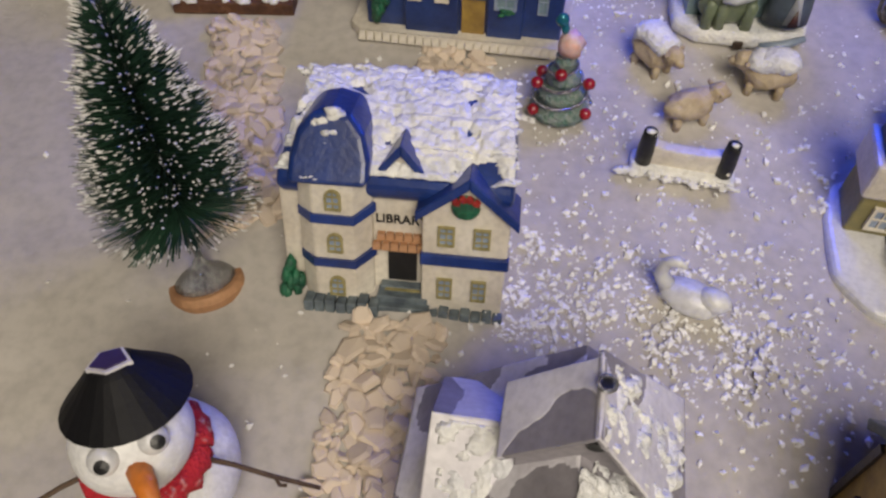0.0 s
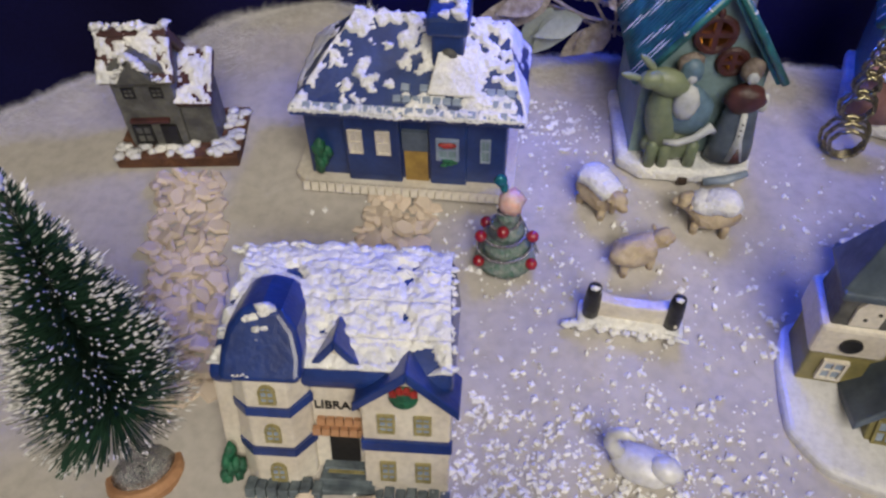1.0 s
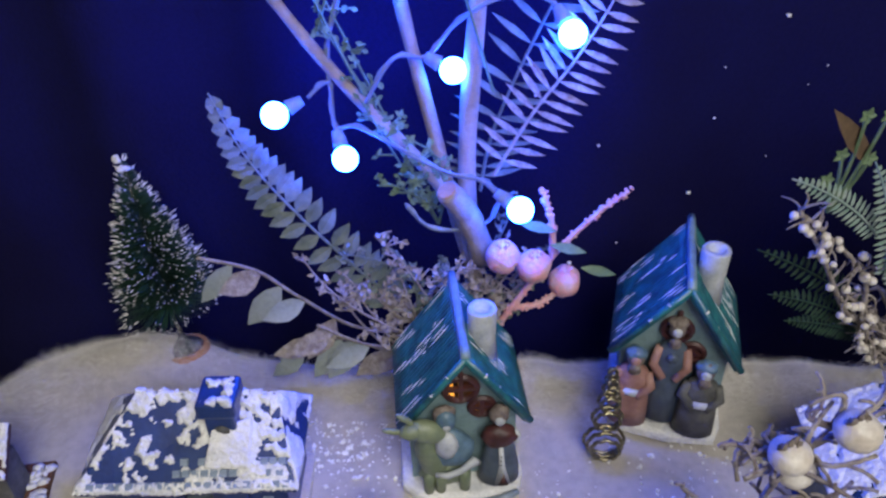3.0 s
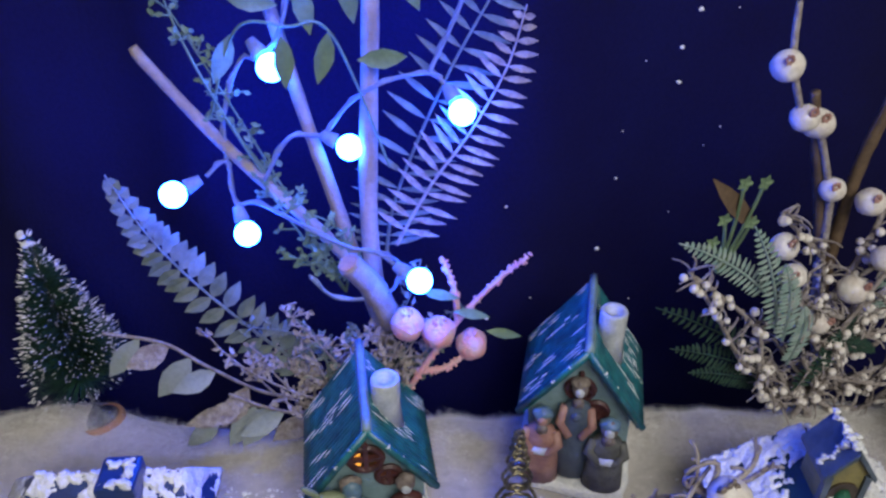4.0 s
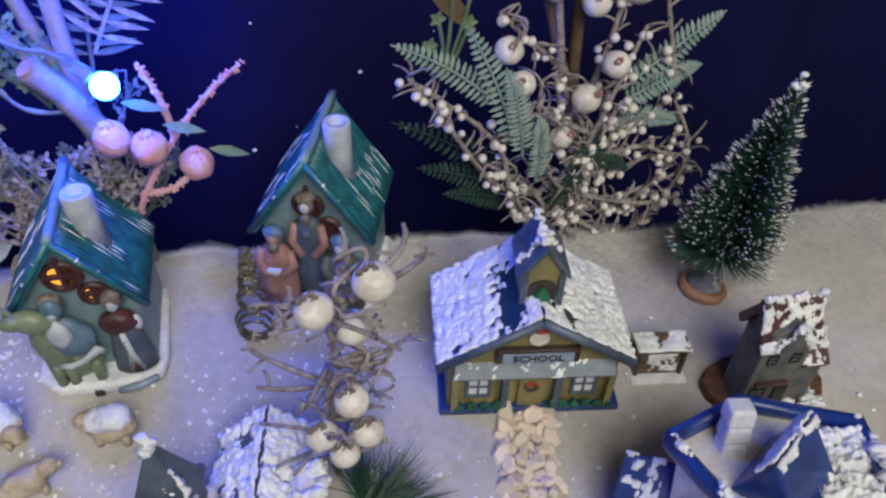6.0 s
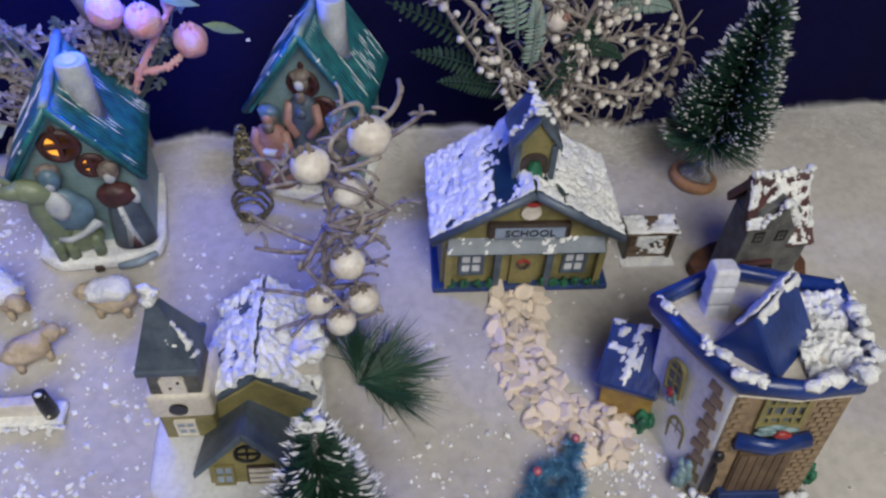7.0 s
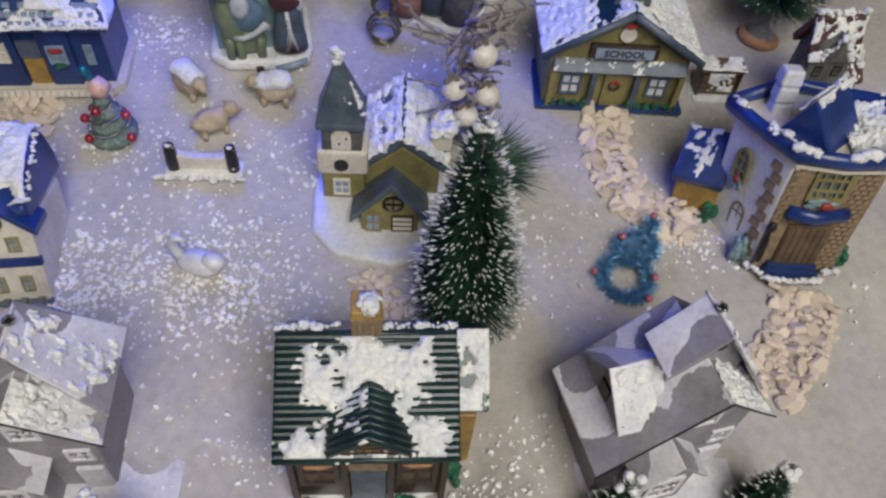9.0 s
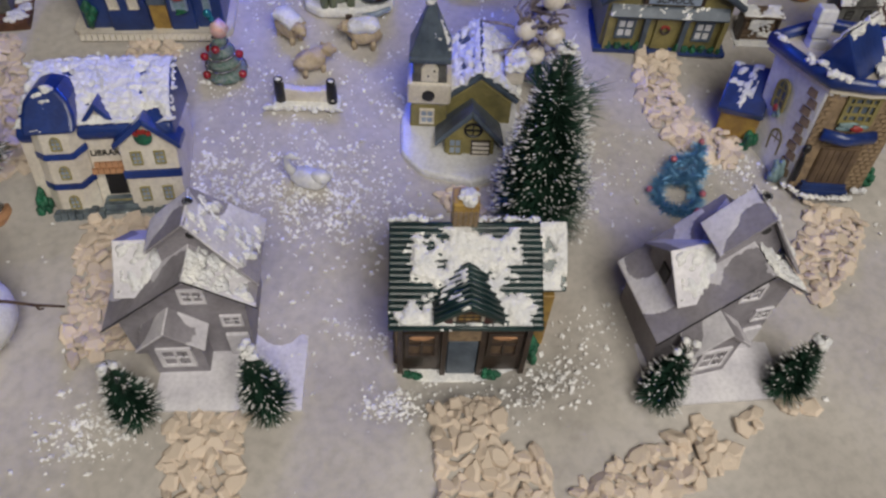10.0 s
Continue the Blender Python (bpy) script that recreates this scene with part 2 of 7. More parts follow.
def tube(bm, pts, radii, seg=6, mat=0):
    """A round bar along points, with a radius for each or one for all."""
    pts = [Vector(p) for p in pts]
    if isinstance(radii, (int, float)):
        radii = [radii] * len(pts)
    rings, side = [], None
    for i, p in enumerate(pts):
        d = (pts[min(i + 1, len(pts) - 1)] - pts[max(i - 1, 0)]).normalized()
        side = (side - d * side.dot(d)).normalized() if side and (side - d * side.dot(d)).length > 1e-4 else d.orthogonal().normalized()
        up = d.cross(side)
        rings.append([bm.verts.new(p + radii[i] * (math.cos(2 * math.pi * k / seg) * side + math.sin(2 * math.pi * k / seg) * up)) for k in range(seg)])
    for a, b in zip(rings, rings[1:]):
        for k in range(seg):
            bm.faces.new([a[k], a[(k + 1) % seg], b[(k + 1) % seg], b[k]]).material_index = mat
    bm.faces.new(rings[0][::-1]).material_index = mat
    bm.faces.new(rings[-1]).material_index = mat


def curve_pts(a, b, bend, n=8):
    """Points on a bowed line from a to b, pushed out by bend at its middle."""
    a, b, bend = Vector(a), Vector(b), Vector(bend)
    return [a.lerp(b, i / n) + bend * 4 * (i / n) * (1 - i / n) for i in range(n + 1)]


def snow_on(parent, quad, seed, cover=0.5, thick=0.0018, res=(34, 26), freq=90.0, edge=0.0, name="snow_cover", keep=None, label="", mat=None, fine=1.0):
    """Uneven snow paint on a sloping quad a b c d: a bumpy skin that breaks off where the noise runs low."""
    a, b, c, d = [Vector(p) for p in quad]
    n = (b - a).cross(d - a).normalized()
    nx, ny = res
    bm = bmesh.new()
    grid = {}
    for j in range(ny + 1):
        for i in range(nx + 1):
            s, t = i / nx, j / ny
            p = a.lerp(b, s).lerp(d.lerp(c, s), t)
            q = p * freq + Vector((seed * 7.3, seed * 3.1, seed))
            h = noise.noise(q * 0.55) * 0.75 + fine * (noise.noise(q * 1.6) * 0.45 + noise.noise(q * 4.2) * 0.22)
            h += (cover - 0.5) * 2.0 + edge * (1 - 2 * t)
            if keep:
                h += keep(s, t)
            lift = thick * (min(max(h * 2.5, -1.0), 1.0) * 0.75 + 0.32 * fine * noise.noise(q * 3.1))
            grid[i, j] = (h, p + n * (lift if h > 0 else -0.0004))
    verts = {}

    def vert(k):
        if k not in verts:
            verts[k] = bm.verts.new(grid[k][1])
        return verts[k]
    for j in range(ny):
        for i in range(nx):
            ks = [(i, j), (i + 1, j), (i + 1, j + 1), (i, j + 1)]
            if max(grid[k][0] for k in ks) > 0:
                bm.faces.new([vert(k) for k in ks])
    # a skirt closes the rim down to the roof
    for e in [e for e in bm.edges if e.is_boundary]:
        v0, v1 = e.verts
        w0, w1 = bm.verts.new(v0.co - n * 0.0012), bm.verts.new(v1.co - n * 0.0012)
        bm.faces.new([v0, v1, w1, w0])
    bmesh.ops.recalc_face_normals(bm, faces=bm.faces[:])
    return part(name, bm, mat or SNOW, parent, label or "thick white snow paint", smooth=True)


def snow_rim(parent, pts, r, seed, name="snow_rim"):
    """Lumps of snow paint along an edge."""
    bm = bmesh.new()
    rnd = random.Random(seed)
    pts = [Vector(p) for p in pts]
    for p, q in zip(pts, pts[1:]):
        d = (q - p).normalized()
        k = max(3, int((q - p).length / (r * 0.55)))
        for i in range(k + 1):
            w = 0.55 + 0.6 * noise.noise((p.lerp(q, i / k)) * 140 + Vector((seed, 0, 0)))
            c = p.lerp(q, i / k) + Vector([rnd.uniform(-0.5, 0.5) * r for _ in range(3)])
            s = r * max(0.25, w) * rnd.uniform(0.7, 1.3)
            blob(bm, c, (s * rnd.uniform(0.9, 1.7), s * rnd.uniform(0.8, 1.5), s * 0.7), 2, 0.6, 300)
    return part(name, bm, SNOW, parent, "lumpy white snow paint", smooth=True)


def window(parent, x, z, w, h, y, frame=None, glass=None, mull=(1, 1), arch=False, rot=0.0, t=0.0012, mat_label=""):
    """A little window on a wall whose face looks to -y: a proud frame, a pane set back and bars."""
    frame, glass = frame or YELLOW, glass or PALE_BLUE
    fr = max(0.0007, min(w, h) * 0.13)
    bm = bmesh.new()
    if arch:
        outer = [(-w / 2, -h / 2), (w / 2, -h / 2)] + [(w / 2 * math.cos(a), h / 2 - w / 2 + w / 2 * math.sin(a)) for a in [math.pi * k / 8 for k in range(9)]]
    else:
        outer = [(-w / 2, -h / 2), (w / 2, -h / 2), (w / 2, h / 2), (-w / 2, h / 2)]
    inner = [(px * (1 - 2 * fr / w), pz * (1 - 2 * fr / h)) for px, pz in outer]
    n = len(outer)
    lo, hi, li, hi2 = [], [], [], []
    for (ox, oz), (ix, iz) in zip(outer, inner):
        lo.append(bm.verts.new((ox, 0.0006, oz)))
        hi.append(bm.verts.new((ox, -t, oz)))
        hi2.append(bm.verts.new((ix, -t, iz)))
        li.append(bm.verts.new((ix, 0.0006, iz)))
    for i in range(n):
        j = (i + 1) % n
        bm.faces.new([lo[i], lo[j], hi[j], hi[i]])
        bm.faces.new([hi[i], hi[j], hi2[j], hi2[i]])
        bm.faces.new([hi2[i], hi2[j], li[j], li[i]])
    for k in range(mull[0]):
        cx = -w / 2 + w * (k + 1) / (mull[0] + 1)
        box(bm, cx - fr * 0.3, cx + fr * 0.3, -t * 0.75, 0.0003, -h / 2 + fr * 0.6, h / 2 - fr * 0.6)
    for k in range(mull[1]):
        cz = -h / 2 + h * (k + 1) / (mull[1] + 1)
        box(bm, -w / 2 + fr * 0.6, w / 2 - fr * 0.6, -t * 0.8, 0.0003, cz - fr * 0.3, cz + fr * 0.3)
    bmesh.ops.recalc_face_normals(bm, faces=bm.faces[:])
    ob = part("window", bm, frame, parent)
    ob.matrix_local = pose(x, y, z, 0, 0, rot)
    bm = bmesh.new()
    vs = [bm.verts.new((px, -0.0002, pz)) for px, pz in inner]
    vb = [bm.verts.new((px, 0.0008, pz)) for px, pz in inner]
    bm.faces.new(vs)
    bm.faces.new(vb[::-1])
    for i in range(n):
        bm.faces.new([vs[i], vb[i], vb[(i + 1) % n], vs[(i + 1) % n]])
    bmesh.ops.recalc_face_normals(bm, faces=bm.faces[:])
    part("pane", bm, glass, ob)
    return ob


def lettering(parent, text, x, y, z, size, mat, rx=90, rz=0, name="lettering"):
    cu = bpy.data.curves.new(name, "FONT")
    cu.body, cu.size, cu.extrude, cu.align_x, cu.align_y = text, size, 0.00025, "CENTER", "CENTER"
    cu.offset = size * 0.012
    cu.resolution_u = 3
    cu.materials.append(mat)
    ob = new(name, cu)
    ob.parent = parent
    ob.matrix_local = pose(x, y, z, rx, 0, rz)
    return ob


def bush(parent, at, r, seed, mat=None, name="painted_bush"):
    bm = bmesh.new()
    rnd = random.Random(seed)
    for _ in range(16):
        d = Vector((rnd.gauss(0, 1), rnd.gauss(0, 0.7), rnd.gauss(0, 1))).normalized() * rnd.uniform(0.2, 0.75)
        blob(bm, (at[0] + d.x * r[0], at[1] + d.y * r[1], at[2] + d.z * r[2]), (r[0] * 0.42, r[1] * 0.5, r[2] * 0.38), 1, 0.4)
    return part(name, bm, mat or GREEN, parent, smooth=True)


# ---- ground, backdrop, room ----
def ground_z(x, y):
    """The height of the snow cloth: a gentle rise to the back, with soft swells."""
    z = 0.001 + 0.085 * y
    back = 0.445 - 0.19 * x                       # where the cloth ends
    k = max(0.0, min(1.0, (y - back + 0.05) / 0.06))
    z += 0.006 * noise.noise(Vector((x * 9, y * 9, 2.0))) * (0.35 + k)
    z += 0.007 * k * noise.noise(Vector((x * 21, y * 15, 9.0)))
    z -= 0.013 * math.exp(-((x - 0.205) / 0.05) ** 2 - ((y - 0.200) / 0.045) ** 2)
    z -= 0.026 * math.exp(-((x - 0.173) / 0.062) ** 4 - ((y - 0.056) / 0.050) ** 4)
    z += 0.012 * math.exp(-((x + 0.03) / 0.07) ** 2 - ((y - 0.47) / 0.03) ** 2)
    return z


def build_ground():
    bm = bmesh.new()
    nx, ny = 300, 180
    grid = []
    for j in range(ny + 1):
        row = []
        for i in range(nx + 1):
            x = -0.55 + 1.75 * i / nx
            left, right = max(0.0, -0.06 - x), max(0.0, min(1.0, (x - 0.30) / 0.35))
            back = 0.462 - 0.19 * x - 1.15 * left * left / (left + 0.15) + 0.008 * right * right * (3 - 2 * right) + 0.008 * noise.noise(Vector((x * 14, 0, 7))) + 0.012 * math.exp(-((x + 0.03) / 0.07) ** 2)
            y = -0.55 + (back + 0.55) * (j / ny)
            t = (back - y) / 0.03
            z = ground_z(x, y)
            z += 0.0012 * noise.noise(Vector((x * 55, y * 55, 1))) + 0.0006 * noise.noise(Vector((x * 160, y * 160, 4)))
            if t < 1:
                z -= 0.02 * (1 - t) ** 2
            if j == ny:
                z -= 0.10
            row.append(bm.verts.new((x, y, z)))
        grid.append(row)
    for a, b in zip(grid, grid[1:]):
        for i in range(nx):
            bm.faces.new([a[i], a[i + 1], b[i + 1], b[i]])
    return tagged(part("ground", bm, COTTON, smooth=True), "off-white cotton batting spread as snow over the table", "snow cloth", kind="structure")


build_ground()


def build_fibres():
    """Fine fluff that stands off the rim of the cotton in puffs."""
    rnd = random.Random(31)
    verts, faces = [], []
    for k in range(62000):
        x = rnd.uniform(-0.32, 0.80)
        puff = 0.5 + 0.9 * noise.noise(Vector((x * 16, 3.0, 1.0))) + 0.5 * noise.noise(Vector((x * 45, 1.0, 7.0)))
        if rnd.random() > 0.35 + puff:
            continue
        left, right = max(0.0, -0.06 - x), max(0.0, min(1.0, (x - 0.30) / 0.35))
        back = 0.462 - 0.19 * x - 1.15 * left * left / (left + 0.15) + 0.008 * right * right * (3 - 2 * right) + 0.008 * noise.noise(Vector((x * 14, 0, 7))) + 0.012 * math.exp(-((x + 0.03) / 0.07) ** 2)
        t = abs(rnd.gauss(0.75, 0.55)) + 0.12
        y = back - 0.03 * t
        z = ground_z(x, y) - (0.02 * (1 - t) ** 2 if t < 1 else 0.0)
        d = Vector((rnd.gauss(0, 1), rnd.gauss(0, 0.8), abs(rnd.gauss(0.25, 0.5)))).normalized()
        L = rnd.uniform(0.003, 0.008) * (0.6 + 0.7 * max(0.0, puff))
        c = Vector((rnd.uniform(-1, 1), rnd.uniform(-1, 1), 0.2)) * L * 0.35
        p0 = Vector((x, y, z))
        p1, p2 = p0 + d * L * 0.5 + c, p0 + d * L
        s = d.orthogonal().normalized() * 0.00005
        i = len(verts)
        verts += [p0 + s, p0 - s, p1 + s, p1 - s, p2]
        faces += [(i, i + 1, i + 3, i + 2), (i + 2, i + 3, i + 4)]
    me = bpy.data.meshes.new("cotton_fibres")
    me.from_pydata(verts, [], faces)
    me.materials.append(FIBRE)
    tagged(new("cotton_fibres", me), "loose white fluff along the rim of the cotton", "cotton", kind="stuff")


build_fibres()


def build_backdrop():
    bm = bmesh.new()
    n, m = 160, 8
    rows = []
    for j in range(m + 1):
        row = []
        for i in range(n + 1):
            s = -1.2 + 3.4 * i / n
            fold = 0.012 * math.sin(s * 38 + 2 * math.sin(s * 9)) + 0.01 * noise.noise(Vector((s * 12, j * 0.3, 0)))
            x, y = s, 0.535 - 0.19 * s + 0.04 * max(0.0, min(1.0, (s - 0.3) / 0.2)) + fold
            row.append(bm.verts.new((x, y, -0.75 + 1.9 * j / m)))
        rows.append(row)
    for a, b in zip(rows, rows[1:]):
        for i in range(n):
            bm.faces.new([a[i], a[i + 1], b[i + 1], b[i]])
    ob = part("backdrop", bm, CURTAIN, smooth=True)
    mod = ob.modifiers.new("cloth_thickness", "SOLIDIFY")
    mod.thickness = 0.003
    return tagged(ob, "dark cloth curtain hanging behind the village", "curtain", kind="structure")


build_backdrop()


def build_specks():
    """Stray flakes that cling to the curtain."""
    rnd = random.Random(6)
    bm = bmesh.new()
    for _ in range(16):
        x, z = rnd.uniform(0.18, 0.42), rnd.uniform(0.06, 0.30)
        r = rnd.choice((0.0005, 0.0006, 0.0008, 0.0014))
        blob(bm, (x, 0.528 - 0.19 * x + 0.04 * max(0.0, (x - 0.3) / 0.2) - 0.012, z), (r * 1.3, r, r), 1, 0.5)
    tagged(part("curtain_flakes", bm, FLAKE), "stray white flakes clinging to the dark curtain", "snow flakes", kind="stuff")


build_specks()


def build_room():
    bm = bmesh.new()
    box(bm, -0.60, 1.25, -0.62, 0.22, -0.13, -0.105)
    ob = part("table_top", bm, WOODP, bevel=0.004)
    tagged(ob, "wooden table top under the snow cloth", "table", kind="structure")
    # unseen room shell, added; its pale faces bounce light onto the village
    for name, lab, b in (("floor", "unseen room floor, added to close the room", (-2.4, 2.6, -2.6, 2.4, -0.80, -0.75)), ("ceiling", "unseen room ceiling, added to bounce light", (-2.4, 2.6, -2.6, 2.4, 1.75, 1.80)),
                         ("wall_north", "unseen room wall, added to bounce light", (-2.4, 2.6, 2.3, 2.4, -0.75, 1.75)), ("wall_south", "unseen room wall, added to bounce light", (-2.4, 2.6, -2.6, -2.5, -0.75, 1.75)),
                         ("wall_west", "unseen room wall, added to bounce light", (-2.4, -2.3, -2.5, 2.3, -0.75, 1.75)), ("wall_east", "unseen room wall, added to bounce light", (2.5, 2.6, -2.5, 2.3, -0.75, 1.75))):
        bm = bmesh.new()
        box(bm, *b)
        tagged(part(name, bm, WALLP), lab, "room", kind="structure")


build_room()


# ---- houses ----
def place(x, y, yaw, dz=0.0, lift=0.0):
    return pose(x, y, 0.001 + 0.085 * y + dz, 0, 0, yaw)


def build_library():
    t = thing("library_house", place(-0.066, 0.1695, -6.6, -0.0035) @ pose(0, 0, 0, -16, 0, 0) @ Matrix.Diagonal((1.02, 0.92, 1.03, 1)), "cream ceramic toy library with blue snow-covered roof", "toy house")
    bm = bmesh.new()
    box(bm, 0.002, 0.016, 0.008, 0.058, 0, 0.050)
    prism(bm, [(0.010, 0.005), (0.016, 0.000), (0.031, 0.000), (0.037, 0.007), (0.037, 0.05), (0.010, 0.05)], 0, 0.060, "z")
    box(bm, 0.035, 0.058, 0.0095, 0.058, 0, 0.055)
    prism(bm, [(0.038, 0.055), (0.057, 0.055), (0.0475, 0.068)], 0.0095, 0.02)
    prism(bm, [(0.056, 0), (0.087, 0), (0.088, 0.046), (0.0725, 0.060), (0.056, 0.048)], 0.002, 0.058)
    part("wall", bm, CREAM, t, bevel=0.0008)
    bm = bmesh.new()
    # barrel-backed roof: the profile swells from the eave to the ridge and rolls over the back
    prof = [(0.004, 0.0530), (0.006, 0.0580), (0.016, 0.0650), (0.030, 0.0715), (0.044, 0.0755), (0.055, 0.0765), (0.063, 0.0720), (0.067, 0.0600), (0.067, 0.0480)]
    prism(bm, prof + [(0.008, 0.0480)], 0.0015, 0.0885, "x")
    for v in bm.verts:
        if v.co.x < 0.01:
            v.co.x += 0.25 * max(0.0, v.co.z - 0.056)
        else:
            v.co.x -= 0.16 * max(0.0, v.co.z - 0.056)
    part("roof", bm, COBALT, t, bevel=0.003, seg=3)
    bm = bmesh.new()
    prism(bm, [(0.0105, 0.0), (0.0375, 0.0), (0.0373, 0.007), (0.0350, 0.0135), (0.030, 0.0185), (0.0235, 0.0200), (0.017, 0.0185), (0.0125, 0.0135), (0.0107, 0.007)], -0.003, 0.030)
    for v in bm.verts:
        v.co.z *= 1.12
        v.co.y += v.co.z * 0.75 if v.co.y < 0.02 else 0.006
        v.co.z += 0.0575
        v.co.x = 0.0225 + (v.co.x - 0.024) * 1.08
    part("bay_roof", bm, COBALT, t, "arched cobalt roof over the bay", bevel=0.0025, seg=3)
    bm = bmesh.new()
    for a, b in (((0.0475, 0.0715), (0.0355, 0.057)), ((0.0475, 0.0715), (0.0595, 0.057))):
        prism(bm, [a, b, (b[0], b[1] - 0.0035), (a[0], a[1] - 0.0045)], 0.006, 0.022)
    part("gable_trim", bm, COBALT, t, bevel=0.0006)
    bm = bmesh.new()
    for a, b in (((0.0725, 0.0640), (0.0535, 0.0490)), ((0.0725, 0.0640), (0.0910, 0.0475))):
        prism(bm, [a, b, (b[0], b[1] - 0.004), (a[0], a[1] - 0.0045)], -0.001, 0.020)
    part("gable_trim", bm, COBALT, t, bevel=0.0006)
    for z in (0.0215, 0.041):
        bm = bmesh.new()
        pts = [(0.0095, 0.005), (0.0155, -0.0012), (0.0315, -0.0012), (0.0385, 0.0062)]
        for p, q in zip(pts, pts[1:]):
            d = Vector((q[0] - p[0], q[1] - p[1], 0)).normalized()
            lift = 0.003 if q[0] > 0.035 else 0.0
            nrm = Vector((d.y, -d.x, 0)) * 0.0012
            v = [(p[0], p[1], z), (q[0], q[1], z + lift), (q[0], q[1], z + lift + 0.0036), (p[0], p[1], z + 0.0036)]
            a = [bm.verts.new(c) for c in v]
            b = [bm.verts.new(Vector(c) - nrm * 1.6) for c in v]
            bm.faces.new(a), bm.faces.new(b[::-1])
            for i in range(4):
                bm.faces.new([a[i], b[i], b[(i + 1) % 4], a[(i + 1) % 4]])
        bmesh.ops.recalc_face_normals(bm, faces=bm.faces[:])
        part("band", bm, COBALT, t)
    bm = bmesh.new()
    box(bm, 0.0555, 0.0885, 0.0002, 0.004, 0.0255, 0.0305)
    part("band", bm, COBALT, t, bevel=0.0006)
    for x, z, w, h, y in ((0.024, 0.051, 0.006, 0.0085, -0.0002), (0.024, 0.0325, 0.0058, 0.0085, -0.0002), (0.024, 0.0125, 0.006, 0.009, -0.0002),
                          (0.065, 0.0385, 0.0062, 0.0085, 0.0018), (0.078, 0.0385, 0.0062, 0.0085, 0.0018),
                          (0.065, 0.0145, 0.0058, 0.0095, 0.0018), (0.078, 0.0145, 0.0058, 0.0095, 0.0018)):
        window(t, x, z, w, h, y, arch=x < 0.03, mull=(1, 2))
    window(t, 0.0475, 0.0555, 0.0095, 0.0060, 0.0093, STONEG, mull=(2, 1))
    bm = bmesh.new()
    box(bm, 0.0425, 0.0535, 0.0080, 0.0105, 0.012, 0.0265)
    part("door", bm, BLACK, t, "black doorway")
    for k in range(12):
        bm = bmesh.new()
        r, c = divmod(k, 6)
        box(bm, -0.0016, 0.0016, -0.0012, 0.0012, -0.0016, 0.0016, top=0.9)
        b = part("brick", bm, SLICE, t)
        b.matrix_local = pose(0.0385 + 0.0034 * c + 0.0014 * r, 0.0062 + 0.0022 * (r == 1), 0.0290 + 0.0030 * r)
    lettering(t, "LIBRARY", 0.0475, 0.0088, 0.0395, 0.0052, BLACK)
    bm = bmesh.new()
    for k in range(3):
        box(bm, 0.0395 - 0.001 * k, 0.0575 + 0.001 * k, 0.005 - 0.0036 * k, 0.012, -0.002, 0.0105 - 0.0026 * k)
    part("steps", bm, STEP, t, "blue-grey painted front steps", bevel=0.0005)
    bm = bmesh.new()
    for k in range(7):
        box(bm, 0.011 + 0.0042 * k, 0.0148 + 0.0042 * k, -0.0055, 0.002, -0.002, 0.0070 + 0.0006 * (k % 3))
    part("stone_border", bm, STEP, t, bevel=0.0005)
    bm = bmesh.new()
    for k in range(7):
        box(bm, 0.059 + 0.0042 * k, 0.0628 + 0.0042 * k, -0.0030, 0.003, -0.002, 0.0045 + 0.001 * (k % 2))
    part("stone_border", bm, STEP, t, bevel=0.0005)
    bm = bmesh.new()
    prism(bm, [(0.043, 0.0105), (0.054, 0.0105), (0.0555, 0.0035), (0.0415, 0.0035)], 0.0095, 0.0100, "z")
    part("porch_floor", bm, YELLOW, t)
    bush(t, (0.005, 0.003, 0.010), (0.0055, 0.0055, 0.012), 3, GREEN)
    bm = bmesh.new()
    lathe(bm, [(0.0, -0.001), (0.0045, -0.001), (0.0052, 0.0), (0.0045, 0.001), (0, 0.001)], 16)
    w = part("wreath", bm, GREEN, t, "green and red painted wreath", smooth=True)
    w.matrix_local = pose(0.0715, 0.0005, 0.0520, 90, 0, 0)
    bm = bmesh.new()
    for k in range(4):
        blob(bm, (0.0680 + 0.0024 * k, -0.0003, 0.0545 + 0.0012 * (k in (1, 2))), 0.0017, 1, 0.3)
    part("bow", bm, RED, t)
    strips = list(zip(prof[1:], prof[2:7]))
    for k, ((y0, z0), (y1, z1)) in enumerate(strips):
        a, b = 0.0015 + 0.25 * max(0.0, z0 - 0.056), 0.0885 - 0.16 * max(0.0, z0 - 0.056)
        c, d = 0.0015 + 0.25 * max(0.0, z1 - 0.056), 0.0885 - 0.16 * max(0.0, z1 - 0.056)
        u0, u1 = k / len(strips), (k + 1) / len(strips)
        snow_on(t, ((a, y0, z0 + 0.0004), (b, y0, z0 + 0.0004), (d, y1, z1 + 0.0004), (c, y1, z1 + 0.0004)), 3, 0.90, 0.0030, (96, 16), 120, fine=1.4,
                keep=lambda s, u: -1.1 * math.exp(-((s - 0.20) / 0.15) ** 2 - ((u0 + u * (u1 - u0)) / 0.5) ** 2) - 0.5 * math.exp(-((s - 0.84) / 0.10) ** 2) - 0.8 * math.exp(-((s + 0.02) / 0.05) ** 2)
                - 0.35 * math.exp(-((s - 0.55) / 0.08) ** 2 - ((u0 + u * (u1 - u0) - 0.35) / 0.12) ** 2))
    snow_rim(t, [(0.087, 0.008, 0.0585), (0.087, 0.025, 0.066), (0.085, 0.050, 0.074)], 0.0028, 8)
    snow_rim(t, [(0.017, 0.0125, 0.0755), (0.023, 0.0145, 0.0780), (0.022, 0.0095, 0.0720), (0.020, 0.0065, 0.0680)], 0.0028, 4, "snow_patch")
